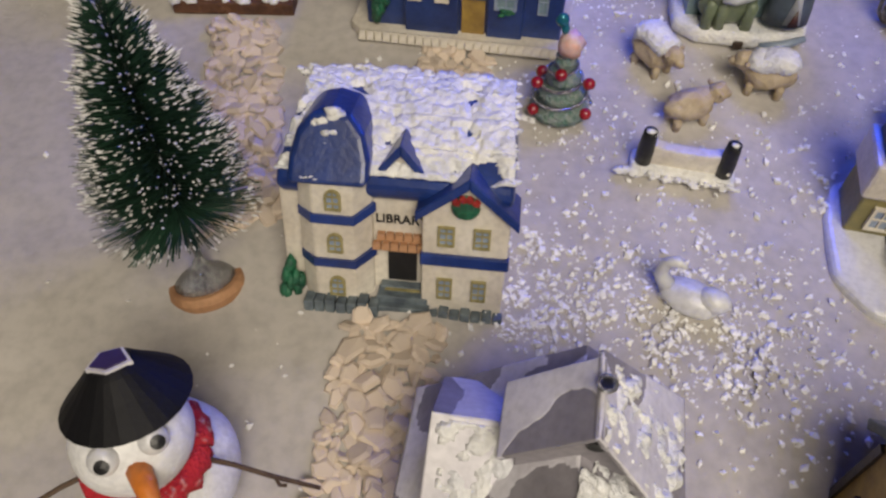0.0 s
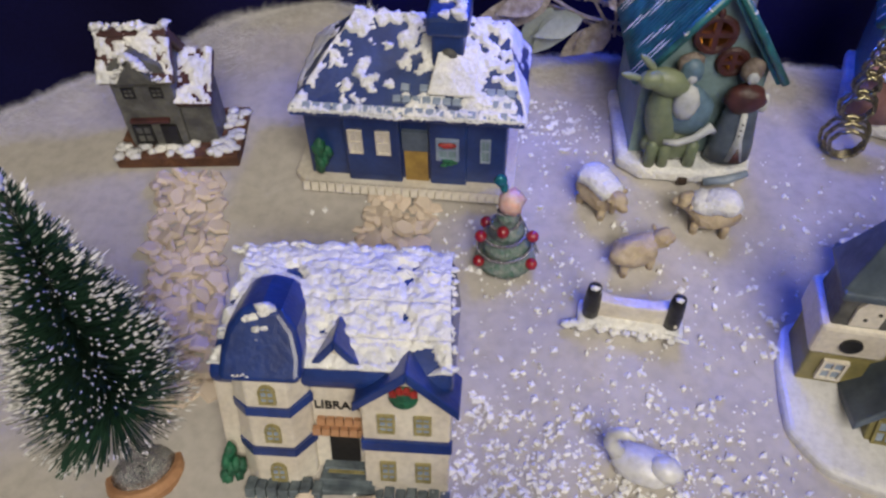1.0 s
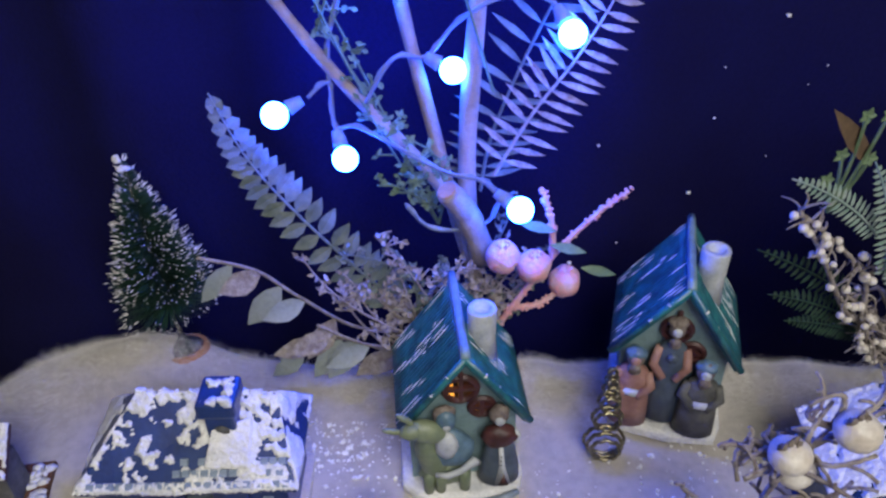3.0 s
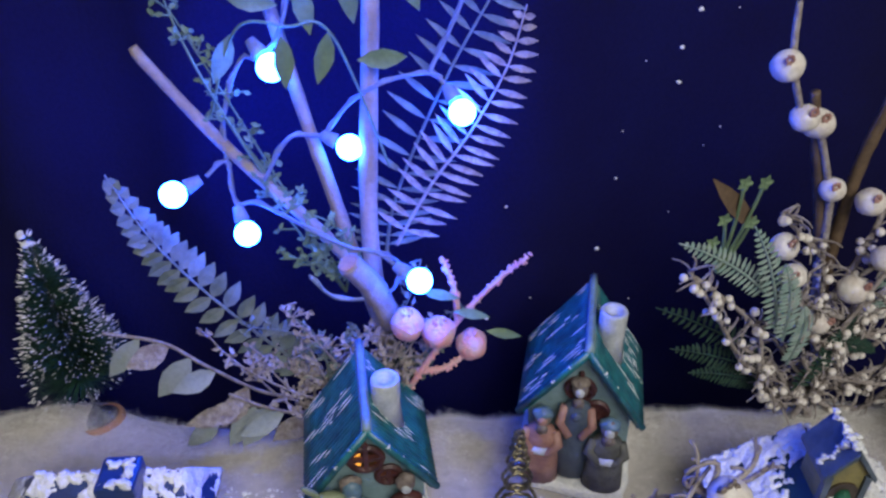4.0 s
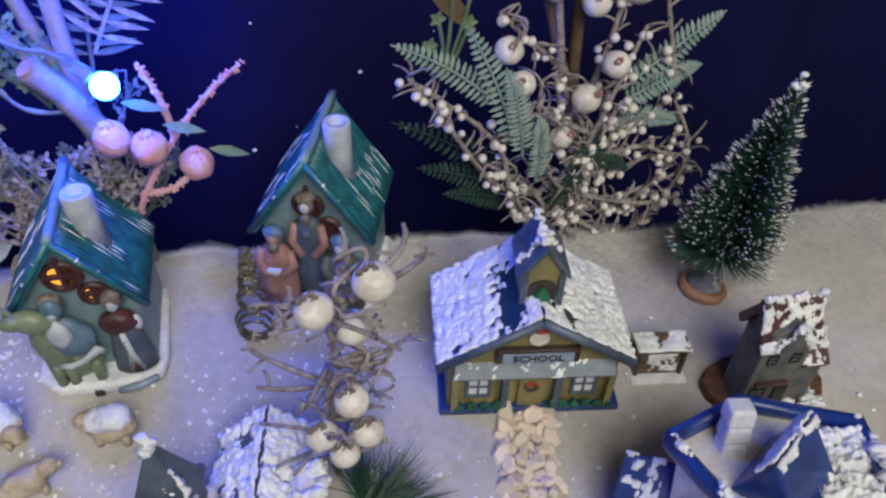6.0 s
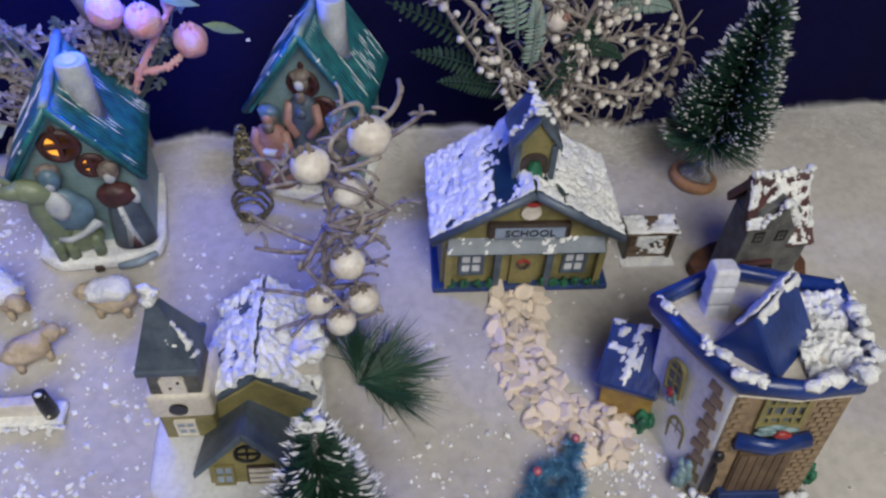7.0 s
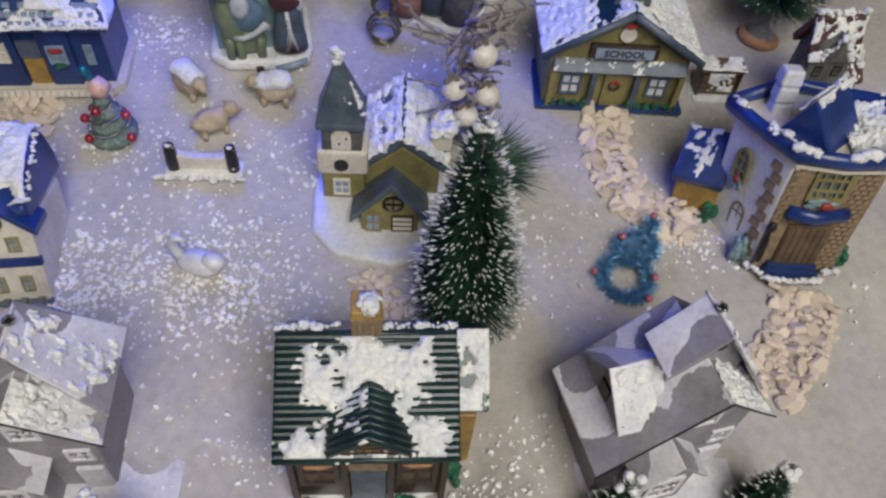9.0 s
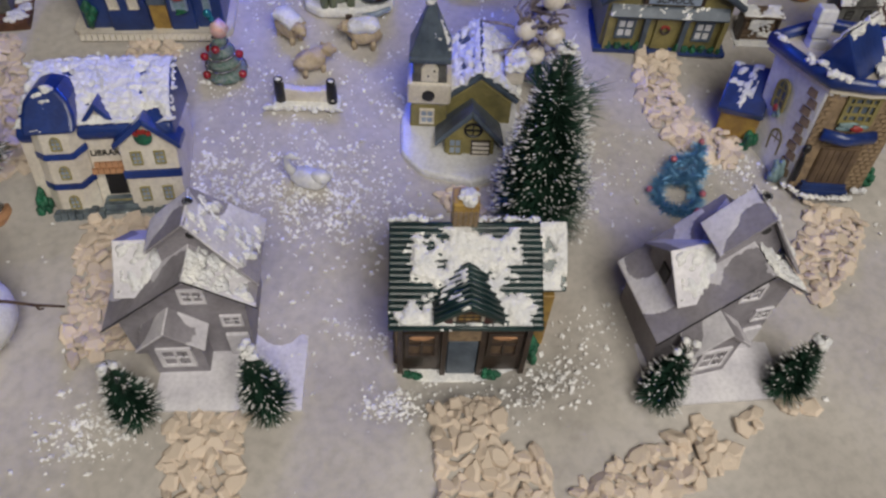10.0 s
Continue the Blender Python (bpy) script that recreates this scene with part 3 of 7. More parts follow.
    snow_rim(t, [(0.013, -0.0020, 0.0600), (0.018, -0.0020, 0.0600)], 0.0012, 6, "snow_patch")
    snow_rim(t, [(0.0015, 0.057, 0.0770), (0.030, 0.060, 0.0775), (0.087, 0.059, 0.0770)], 0.0026, 7)
    return t


def build_blue_house():
    t = thing("blue_house", place(-0.044, 0.325, -9.3), "dark blue ceramic cottage with snowy shingle roof", "toy house")
    bm = bmesh.new()
    prism(bm, [(-0.004, 0.004), (0.004, -0.004), (0.100, -0.005), (0.108, 0.004), (0.108, 0.052), (-0.003, 0.052)], 0, 0.006, "z")
    part("base", bm, CREAM, t, "cream cobbled base", bevel=0.001)
    for k in range(24):
        bm = bmesh.new()
        box(bm, -0.0018, 0.0018, -0.0012, 0.0012, -0.0024, 0.0024, top=0.85)
        part("cobble", bm, CREAM, t).matrix_local = pose(0.004 + 0.0042 * k, -0.0048, 0.0045, -20, 0, 0)
    bm = bmesh.new()
    box(bm, 0.005, 0.103, 0.004, 0.050, 0.005, 0.0525)
    box(bm, 0.025, 0.052, 0.0005, 0.006, 0.005, 0.0515)
    box(bm, 0.066, 0.084, 0.0012, 0.006, 0.005, 0.0515)
    part("wall", bm, NAVY, t, bevel=0.001)
    # hipped roof
    e = [(0.002, -0.005, 0.0515), (0.111, -0.005, 0.0515), (0.111, 0.056, 0.0515), (0.002, 0.056, 0.0515)]
    r0, r1 = (0.030, 0.033, 0.082), (0.099, 0.033, 0.079)
    bm = bmesh.new()
    v = [bm.verts.new(p) for p in e] + [bm.verts.new((p[0], p[1], p[2] - 0.003)) for p in e]
    a, b = bm.verts.new(r0), bm.verts.new(r1)
    for f in ((v[0], v[1], b, a), (v[1], v[2], b), (v[2], v[3], a, b), (v[3], v[0], a), (v[7], v[6], v[5], v[4]),
              (v[0], v[4], v[5], v[1]), (v[1], v[5], v[6], v[2]), (v[2], v[6], v[7], v[3]), (v[3], v[7], v[4], v[0])):
        bm.faces.new(f)
    bmesh.ops.recalc_face_normals(bm, faces=bm.faces[:])
    roof = part("roof", bm, NAVY, t, bevel=0.001)
    bm = bmesh.new()
    box(bm, -0.0021, 0.0021, -0.0019, 0.0019, -0.0007, 0.0007, top=0.85)
    tile = bpy.data.meshes.new("shingle")
    bm.to_mesh(tile)
    bm.free()
    tile.materials.append(PALE_BLUE)
    rnd = random.Random(5)
    for row in range(3):
        k = 0.05 + row * 0.115
        for c in range(22):
            s = (c + 0.5 + 0.5 * (row % 2)) / 22.5
            if row > 0 and (s < 0.25 + 0.1 * row or rnd.random() < 0.2):
                continue
            p = Vector(e[0]).lerp(Vector(e[1]), s).lerp(Vector(r0).lerp(Vector(r1), s), k)
            ob = new("shingle", tile)
            ob.parent = roof
            ob.matrix_local = pose(p.x, p.y, p.z + 0.0006, 38 + rnd.uniform(-4, 4), rnd.uniform(-5, 5), 0)
    bm = bmesh.new()
    box(bm, 0.066, 0.082, 0.014, 0.032, 0.052, 0.084, top=0.92)
    box(bm, 0.0645, 0.0835, 0.0125, 0.0335, 0.082, 0.092)
    part("chimney", bm, NAVY, t, bevel=0.002)
    snow_rim(t, [(0.068, 0.015, 0.0925), (0.080, 0.015, 0.0925), (0.080, 0.028, 0.0925), (0.068, 0.028, 0.0925)], 0.0030, 8)
    bm = bmesh.new()
    lathe(bm, [(0.0, -0.0015), (0.0040, -0.0015), (0.0040, 0.0), (0.0022, 0.0006), (0, 0.0006)], 14)
    part("medallion", bm, STONEG, t, smooth=True).matrix_local = pose(0.0745, 0.0135, 0.072, 90, 0, 0)
    snow_on(t, ((0.066, 0.003, 0.0590), (0.088, 0.003, 0.0585), (0.088, 0.022, 0.0738), (0.070, 0.0140, 0.0738)), 11, 1.3, 0.0022, (20, 16), 120, name="snow_patch")
    fl, fr = e[0], e[1]
    snow_on(t, (fl, fr, r1, r0), 2, 0.53, 0.0016, (120, 60), 115, fine=2.1, keep=lambda s, u: 0.7 * (u < 0.10) - 0.75 * math.exp(-((s - 0.38) / 0.2) ** 2 - ((u - 0.5) / 0.22) ** 2))
    snow_on(t, (e[1], e[2], (r1[0], r1[1] + 0.001, r1[2]), r1), 4, 0.56, 0.0016, (26, 26), 95)
    snow_on(t, (e[3], e[0], r0, (r0[0], r0[1] + 0.001, r0[2])), 9, 0.55, 0.0016, (26, 26), 95)
    snow_rim(t, [fl, (0.05, -0.0055, 0.0513), fr], 0.0009, 12)
    snow_rim(t, [r0, r1], 0.0018, 13)
    bush(t, (0.012, 0.0005, 0.019), (0.006, 0.004, 0.012), 21, GREEN, "painted_fir")
    for x, z, w, h, y in ((0.0305, 0.031, 0.007, 0.014, 0.0003), (0.0440, 0.031, 0.007, 0.014, 0.0003), (0.075, 0.029, 0.011, 0.013, 0.0010), (0.093, 0.027, 0.005, 0.014, 0.0038)):
        window(t, x, z, w, h, y, CREAM if x < 0.06 else PALE_BLUE, CREAM if x < 0.06 else TEALWALL, (1, 1))
    bm = bmesh.new()
    box(bm, 0.0535, 0.0650, 0.0025, 0.006, 0.006, 0.036)
    d = part("door", bm, OCHRE, t, "ochre plank door")
    bm = bmesh.new()
    box(bm, 0.0530, 0.0655, 0.0016, 0.006, 0.026, 0.0375)
    part("transom", bm, GREYBLUE, d)
    bush(t, (0.075, -0.0005, 0.022), (0.005, 0.002, 0.0025), 22, GREEN, "window_box")
    bm = bmesh.new()
    blob(bm, (0.075, -0.0005, 0.0325), (0.0045, 0.0012, 0.0016), 2, 0.4)
    part("bow", bm, RED, t)
    return t


def relief(name, bm, mats, parent, label):
    for v in bm.verts:
        v.co.x, v.co.z = 0.036 + (v.co.x - 0.036) * 1.12, 0.008 + (v.co.z - 0.008) * 1.22
    return part(name, bm, mats, parent, label, smooth=True)


def build_nativity_house(m, label, lit):
    """A narrow ceramic house with a steep ribbed roof, sculpted plain shapes on its front."""
    t = thing("gabled_house", m, label, "toy house", "teal-roofed gabled houses")
    bm = bmesh.new()
    outline = [(0.005, 0.004), (0.067, 0.004), (0.066, 0.066), (0.036, 0.109), (0.004, 0.066)]
    holes = ((0.034, 0.085, 0.0092), (0.046, 0.0695, 0.0066)) if lit else ((0.034, 0.080, 0.0080), (0.045, 0.064, 0.0066))
    prism(bm, outline, 0.006, 0.066)
    if lit:
        bmesh.ops.delete(bm, geom=[f for f in bm.faces if all(abs(v.co.y - 0.006) < 1e-6 for v in f.verts)], context="FACES_ONLY")
        rim = [e for e in bm.edges if all(abs(v.co.y - 0.006) < 1e-6 for v in e.verts)]
        for x, z, r in holes:
            ring = [bm.verts.new((x + r * math.cos(a), 0.006, z + r * math.sin(a))) for a in [2 * math.pi * k / 20 for k in range(20)]]
            rim += [bm.edges.new((ring[k], ring[(k + 1) % 20])) for k in range(20)]
        bmesh.ops.triangle_fill(bm, edges=rim, use_beauty=True)
        bmesh.ops.recalc_face_normals(bm, faces=bm.faces[:])
    part("wall", bm, TEALWALL, t, bevel=0 if lit else 0.001)
    apex, le, re = (0.036, 0.114), (-0.002, 0.061), (0.073, 0.061)
    roof = []
    for e in (le, re):
        bm = bmesh.new()
        d = Vector((e[0] - apex[0], 0, e[1] - apex[1]))
        n = Vector((-d.z, 0, d.x)).normalized() * (1 if e is re else -1)
        a0, a1 = Vector((apex[0], -0.001, apex[1])), Vector((apex[0], 0.070, apex[1]))
        quad = [a0 + d, a0, a1, a1 + d] if e is le else [a0, a0 + d, a1 + d, a1]
        slab(bm, *quad, 0.004)
        part("roof", bm, TEAL, t, bevel=0.0008)
        up = (quad[1] - quad[0]).cross(quad[3] - quad[0]).normalized()
        ribs, rnd = 22, random.Random(17 + int(lit) + int(e[0] * 100))
        strokes = bmesh.new()
        for k in range(ribs):
            y = 0.001 + 0.0032 * k
            bm = bmesh.new()
            tube(bm, [a0 + d * (q / 6) + Vector((0, y + 0.0004 * noise.noise(Vector((k, q, lit))), 0)) + up * 0.0001 for q in range(7)], 0.0012, 6)
            part("roof_rib", bm, TEAL, t, smooth=True)
            for _ in range(4):
                f0 = rnd.uniform(0.02, 0.85)
                f1 = min(0.99, f0 + rnd.uniform(0.06, 0.30))
                if noise.noise(Vector((k * 0.22, f0 * 2.2, 5 + lit + e[0] * 40))) > 0.10:
                    tube(strokes, [a0 + d * (f0 + (f1 - f0) * q / 4) + Vector((0, y, 0)) + up * 0.0011 for q in range(5)], [0.0001, 0.0004, 0.0005, 0.0003, 0.0001], 5)
        tagged(part("frost_streak", strokes, SNOW, t, "streaks of white dry-brushed paint"), kind="stuff")
    bm = bmesh.new()
    tube(bm, [(0.036, -0.002 + 0.0092 * q, 0.1145 + 0.0006 * math.sin(q * 2)) for q in range(9)], 0.0026, 8)
    part("ridge_cap", bm, TEALWALL, t, smooth=True)
    for e in (le, re):
        bm = bmesh.new()
        tube(bm, [(apex[0], -0.0015, apex[1]), ((apex[0] + e[0]) / 2, -0.0022, (apex[1] + e[1]) / 2 + 0.0005), (e[0], -0.0015, e[1])], 0.0022, 7)
        part("bargeboard", bm, TEAL, t, smooth=True)
        snow_rim(t, [(apex[0] * 0.8 + e[0] * 0.2, -0.0022, apex[1] * 0.8 + e[1] * 0.2 + 0.0012), (apex[0] * 0.3 + e[0] * 0.7, -0.0022, apex[1] * 0.3 + e[1] * 0.7 + 0.0012)], 0.0011, 31 + int(e[0] * 90))
    bm = bmesh.new()
    lathe(bm, [(0.0095, 0.0), (0.0078, 0.024), (0.0082, 0.026), (0.0082, 0.040), (0.0076, 0.041), (0.0048, 0.041), (0.0046, 0.032), (0, 0.032)], 18, (0.0485, 0.028, 0.082))
    part("chimney", bm, CHALK, t, "pale hollow chimney pot", smooth=True)
    bm = bmesh.new()
    rnd = random.Random(9 + int(lit))
    prism(bm, [(-0.002, 0.002), (0.010, -0.009), (0.040, -0.012), (0.068, -0.008), (0.072, 0.004), (0.071, 0.066), (0.0, 0.066)], 0, 0.009, "z")
    base = part("base", bm, SNOW, t, "snow-white ceramic base", bevel=0.003, seg=3)
    # sculpted shapes
    if lit:
        bm = bmesh.new()
        blob(bm, (0.013, -0.002, 0.034), (0.008, 0.007, 0.018), 3, 0.1, turn=Euler((0, -0.15, 0)).to_matrix())
        blob(bm, (0.011, -0.006, 0.054), (0.011, 0.006, 0.006), 3, 0.1, turn=Euler((0, 0.35, 0)).to_matrix())
        blob(bm, (0.003, -0.008, 0.0565), (0.006, 0.0045, 0.0042), 3)
        blob(bm, (-0.006, -0.008, 0.0580), (0.0055, 0.0018, 0.0017), 2, turn=Euler((0, 0.25, 0)).to_matrix())
        blob(bm, (0.0005, -0.006, 0.0635), (0.0060, 0.0018, 0.0018), 2, turn=Euler((0, 0.75, 0)).to_matrix())
        blob(bm, (0.020, 0.0, 0.018), (0.014, 0.006, 0.009), 3, 0.1)
        for x in (0.011, 0.017, 0.030):
            lathe(bm, [(0.0028, 0), (0.0032, 0.012), (0.0, 0.016)], 10, (x, -0.005, 0.008))
        for v in bm.verts:
            v.co.x += 0.0055
        relief("relief_animal", bm, DONKEY, t, "sage green sculpted animal shape")
        bm = bmesh.new()
        blob(bm, (0.028, -0.003, 0.038), (0.012, 0.006, 0.013), 3, 0.12, mat=0)
        blob(bm, (0.026, -0.008, 0.045), (0.006, 0.004, 0.009), 2, 0.1, mat=1)
        blob(bm, (0.026, -0.003, 0.058), (0.0052, 0.005, 0.0062), 3, mat=0)
        blob(bm, (0.026, -0.0062, 0.0565), (0.0026, 0.0022, 0.0032), 2, mat=1)
        tube(bm, [(0.020, -0.0085, 0.0245), (0.026, -0.0105, 0.0250), (0.033, -0.0100, 0.0275), (0.040, -0.0080, 0.0320), (0.0425, -0.007, 0.0290)], [0.0014, 0.0018, 0.0018, 0.0026, 0.0016], 8, 1)
        blob(bm, (0.0255, -0.001, 0.0595), (0.0060, 0.0040, 0.0062), 3, 0.15, mat=2)
        relief("relief_shape", bm, [ROBE, CHALK, HAIR], t, "slate blue and white sculpted robe shape")
        bm = bmesh.new()
        lathe(bm, [(0.011, 0.0), (0.0105, 0.008), (0.0075, 0.026), (0.0065, 0.034), (0.0, 0.038)], 16, (0.054, -0.001, 0.012), 0, 0.75)
        blob(bm, (0.053, -0.004, 0.045), (0.0095, 0.006, 0.007), 3, 0.15, mat=1)
        blob(bm, (0.053, -0.0015, 0.0575), (0.0052, 0.0045, 0.0058), 3, 0.1, mat=4)
        blob(bm, (0.053, -0.0045, 0.0560), (0.0030, 0.0025, 0.0036), 2, mat=2)
        blob(bm, (0.0615, -0.004, 0.0430), (0.0026, 0.0022, 0.0052), 2, 0.15, mat=2)
        prism(bm, [(0.051, 0.014), (0.059, 0.014), (0.056, 0.026), (0.0545, 0.040), (0.0525, 0.040), (0.0530, 0.026)], -0.0098, -0.004, mat=2)
        prism(bm, [(0.053, 0.0135), (0.058, 0.0135), (0.0553, 0.022)], -0.0106, -0.006, mat=1)
        for z in (0.029, 0.032, 0.035):
            blob(bm, (0.0536, -0.0102, z), 0.0006, 1, mat=3)
        relief("relief_shape", bm, [GREYBLUE, MAROON, CHALK, BLACK, HAIR], t, "slate and maroon sculpted coat shape")
    else:
        for k, (x, z0, h, r, mats, lab) in enumerate(((0.016, 0.010, 0.042, 0.0105, [ROSE, ROBE, HAIR, CHALK], "dusty rose sculpted robe shape"),
                                                     (0.034, 0.012, 0.058, 0.0095, [GREYBLUE, ROSE, HAIR, CHALK], "slate sculpted coat shape with a rose top"),
                                                     (0.052, 0.010, 0.040, 0.0105, [STONEG, ROBE, HAIR, CHALK], "grey sculpted cloak shape with pale blue hood"))):
            bm = bmesh.new()
            y = -0.004 if k != 1 else 0.001
            lathe(bm, [(r * 1.08, 0), (r * 1.0, h * 0.3), (r * 0.86, h * 0.62), (r * 0.70, h * 0.82), (0, h * 0.90)], 16, (x, y, z0), 0, 0.75)
            for sgn in (-1, 1):
                tube(bm, [(x + sgn * r * 0.70, y - 0.001, z0 + h * 0.80), (x + sgn * r * 0.92, y - 0.003, z0 + h * 0.62), (x + sgn * r * 0.30, y - r * 0.80, z0 + h * 0.52)], [r * 0.26, r * 0.30, r * 0.22], 8, 1 if k == 1 else 0)
            blob(bm, (x, y, z0 + h * 0.99), (r * 0.46, r * 0.44, r * 0.56), 3, mat=2)
            blob(bm, (x, y + r * 0.05, z0 + h * 1.05), (r * 0.56, r * 0.46, r * 0.34), 3, 0.2, mat=2 if k == 1 else 1)
            blob(bm, (x, y - r * 0.36, z0 + h * 0.99), (r * 0.27, r * 0.20, r * 0.30), 2, mat=0 if k == 0 else 3)
            blob(bm, (x, y - r * 0.42, z0 + h * 0.88), (r * 0.34, r * 0.26, r * 0.34), 2, 0.2, mat=2)
            if k != 1:
                blob(bm, (x, y - r * 0.66, z0 + h * 0.56), (r * 0.60, r * 0.28, r * 0.20), 2, 0.2, mat=3)
            else:
                blob(bm, (x, y - r * 0.60, z0 + h * 0.74), (r * 0.34, r * 0.25, r * 0.30), 2, 0.1, mat=0)
            relief("relief_shape", bm, mats, t, lab)
    for x, z, r in holes:
        bm = bmesh.new()
        tube(bm, [(x + r * math.cos(0.3142 * i), 0.0045, z + r * math.sin(0.3142 * i)) for i in range(21)], 0.0020, 6)
        box(bm, x - 0.0013, x + 0.0013, 0.003, 0.006, z - r, z + r)
        box(bm, x - r, x + r, 0.0032, 0.006, z - 0.0012, z + 0.0012)
        w = part("round_window", bm, MAROON, t, "dark red cut-out window frame")
        if not lit:
            bm = bmesh.new()
            lathe(bm, [(0, -0.0005), (r, -0.0005), (r, 0.0005), (0, 0.0005)], 18)
            part("pane", bm, MAROON, w).matrix_local = pose(x, 0.0055, z, 90, 0, 0)
            continue
        # the hole is a short shaft; its far cheek glows itself, standing in for candlelight
        for name, a0, a1, mat, lab in (("lit_cheek", 105, 250, GLOW, "cheek of the opening, glowing itself as if candle-lit"), ("dark_cheek", 250, 465, BROWN, "")):
            bm = bmesh.new()
            arc = [radians(a0 + (a1 - a0) * k / 10) for k in range(11)]
            front = [bm.verts.new((x + r * math.cos(a), 0.0062, z + r * math.sin(a))) for a in arc]
            rear = [bm.verts.new((x + r * math.cos(a), 0.018, z + r * math.sin(a))) for a in arc]
            for k in range(10):
                bm.faces.new([front[k], front[k + 1], rear[k + 1], rear[k]])
            part(name, bm, mat, w, lab)
        bm = bmesh.new()
        lathe(bm, [(0, -0.0005), (r, -0.0005), (r, 0.0005), (0, 0.0005)], 18)
        part("shaft_end", bm, BROWN, w).matrix_local = pose(x, 0.018, z, 90, 0, 0)
    bm = bmesh.new()
    blob(bm, (0.034, 0.004, 0.0965 if lit else 0.092), (0.0018, 0.0015, 0.003), 2)
    part("flame_opening", bm, MAROON, t)
    if lit:
        bm = bmesh.new()
        box(bm, 0.030, 0.0355, -0.0128, -0.008, 0.0, 0.005)
        part("niche", bm, BROWN, t, bevel=0.001)
        bm = bmesh.new()
        tube(bm, [(0.044, -0.0125, 0.003), (0.056, -0.0130, 0.005), (0.067, -0.0105, 0.008)], [0.0022, 0.0026, 0.0018], 8)
        part("log", bm, PALE_BLUE, t, smooth=True)
    return t


def build_school():
    t = thing("school_house", place(0.3235, 0.252, -14.6), "olive yellow ceramic schoolhouse under white snow paint", "toy house")
    bm = bmesh.new()
    prism(bm, [(0.003, 0.0), (0.095, 0.0), (0.094, 0.046), (0.048, 0.074), (0.004, 0.046)], 0.003, 0.058)
    part("wall", bm, OLIVE, t, bevel=0.0008)
    bm = bmesh.new()
    box(bm, -0.001, 0.099, -0.002, 0.061, 0, 0.004)
    part("base", bm, NAVY, t, bevel=0.001)
    quads = []
    for a, b in (((0.048, 0.079), (-0.003, 0.046)), ((0.048, 0.079), (0.099, 0.046))):
        bm = bmesh.new()
        q = [(b[0], -0.003, b[1]), (a[0], -0.003, a[1]), (a[0], 0.060, a[1]), (b[0], 0.060, b[1])]
        if b[0] < a[0]:
            q = [q[0], q[1], q[2], q[3]]
        else:
            q = [q[1], q[0], q[3], q[2]]
        slab(bm, *q, 0.004)
        part("roof", bm, DGREEN, t, bevel=0.0008)
        quads.append(q)
        bm = bmesh.new()
        tube(bm, [(a[0], -0.0035, a[1] - 0.002), (b[0], -0.0035, b[1] - 0.002)], 0.0026, 8)
        part("bargeboard", bm, GREYBLUE, t, smooth=True)
    snow_on(t, quads[0], 6, 0.80, 0.0026, (60, 60), 150, fine=1.6, keep=lambda s, u: -1.2 * math.exp(-((s - 0.70) / 0.17) ** 2 - ((u - 0.35) / 0.5) ** 2))
    snow_on(t, quads[1], 8, 0.76, 0.0028, (60, 60), 150, fine=1.6, keep=lambda s, u: -0.7 * math.exp(-((s - 0.2) / 0.16) ** 2 - ((u - 0.3) / 0.25) ** 2))
    # bell dormer
    bm = bmesh.new()
    prism(bm, [(0.0390, 0.060), (0.0590, 0.060), (0.0590, 0.095), (0.049, 0.108), (0.0390, 0.095)], 0.014, 0.036)
    d = part("bell_gable", bm, OLIVE, t, bevel=0.0006)
    bm = bmesh.new()
    for a, b in (((0.049, 0.1125), (0.0363, 0.0940)), ((0.049, 0.1125), (0.0617, 0.0940))):
        prism(bm, [a, b, (b[0], b[1] - 0.004), (a[0], a[1] - 0.0048)], 0.0115, 0.040)
    part("roof", bm, GREYBLUE, d, bevel=0.0008)
    bm = bmesh.new()
    for x in (0.0398, 0.0582):
        box(bm, x - 0.0016, x + 0.0016, 0.0125, 0.016, 0.064, 0.094)
    part("post", bm, GREYBLUE, d)
    bm = bmesh.new()
    prism(bm, [(0.042, 0.070), (0.056, 0.070), (0.056, 0.083)] + [(0.049 + 0.007 * math.cos(math.pi * k / 8), 0.083 + 0.006 * math.sin(math.pi * k / 8)) for k in range(1, 8)] + [(0.042, 0.083)], 0.0128, 0.016)
    part("recess", bm, BROWN, d)
    bm = bmesh.new()
    lathe(bm, [(0.0058, 0), (0.0050, 0.003), (0.0036, 0.009), (0.002, 0.012), (0, 0.0125)], 16, (0.049, 0.0125, 0.0725))
    part("bell", bm, GREEN, d, "green painted bell", smooth=True)
    for k in range(9):
        bm = bmesh.new()
        box(bm, -0.0014, 0.0014, -0.0012, 0.0012, -0.001, 0.001, top=0.9)
        part("brick", bm, SLICE, d).matrix_local = pose(0.0398 + 0.0023 * k, 0.0118, 0.0675 + 0.001 * (k % 2))
    snow_rim(t, [(0.0363, 0.020, 0.0950), (0.048, 0.020, 0.1125), (0.0575, 0.022, 0.1005)], 0.0024, 12)
    snow_rim(t, [(0.048, 0.014, 0.1125), (0.048, 0.038, 0.1125)], 0.0026, 14)
    bm = bmesh.new()
    box(bm, 0.027, 0.071, -0.0012, 0.004, 0.0425, 0.0525)
    s = part("sign", bm, BROWN, t, "dark brown sign board", bevel=0.0012)
    bm = bmesh.new()
    box(bm, 0.0305, 0.0675, -0.0018, 0.0, 0.0440, 0.0510)
    part("sign_face", bm, PALE_BLUE, s)
    lettering(s, "SCHOOL", 0.049, -0.0020, 0.0474, 0.0066, BLACK)
    bm = bmesh.new()
    lathe(bm, [(0, -0.001), (0.0052, -0.001), (0.0052, 0.0008), (0, 0.0008)], 16)
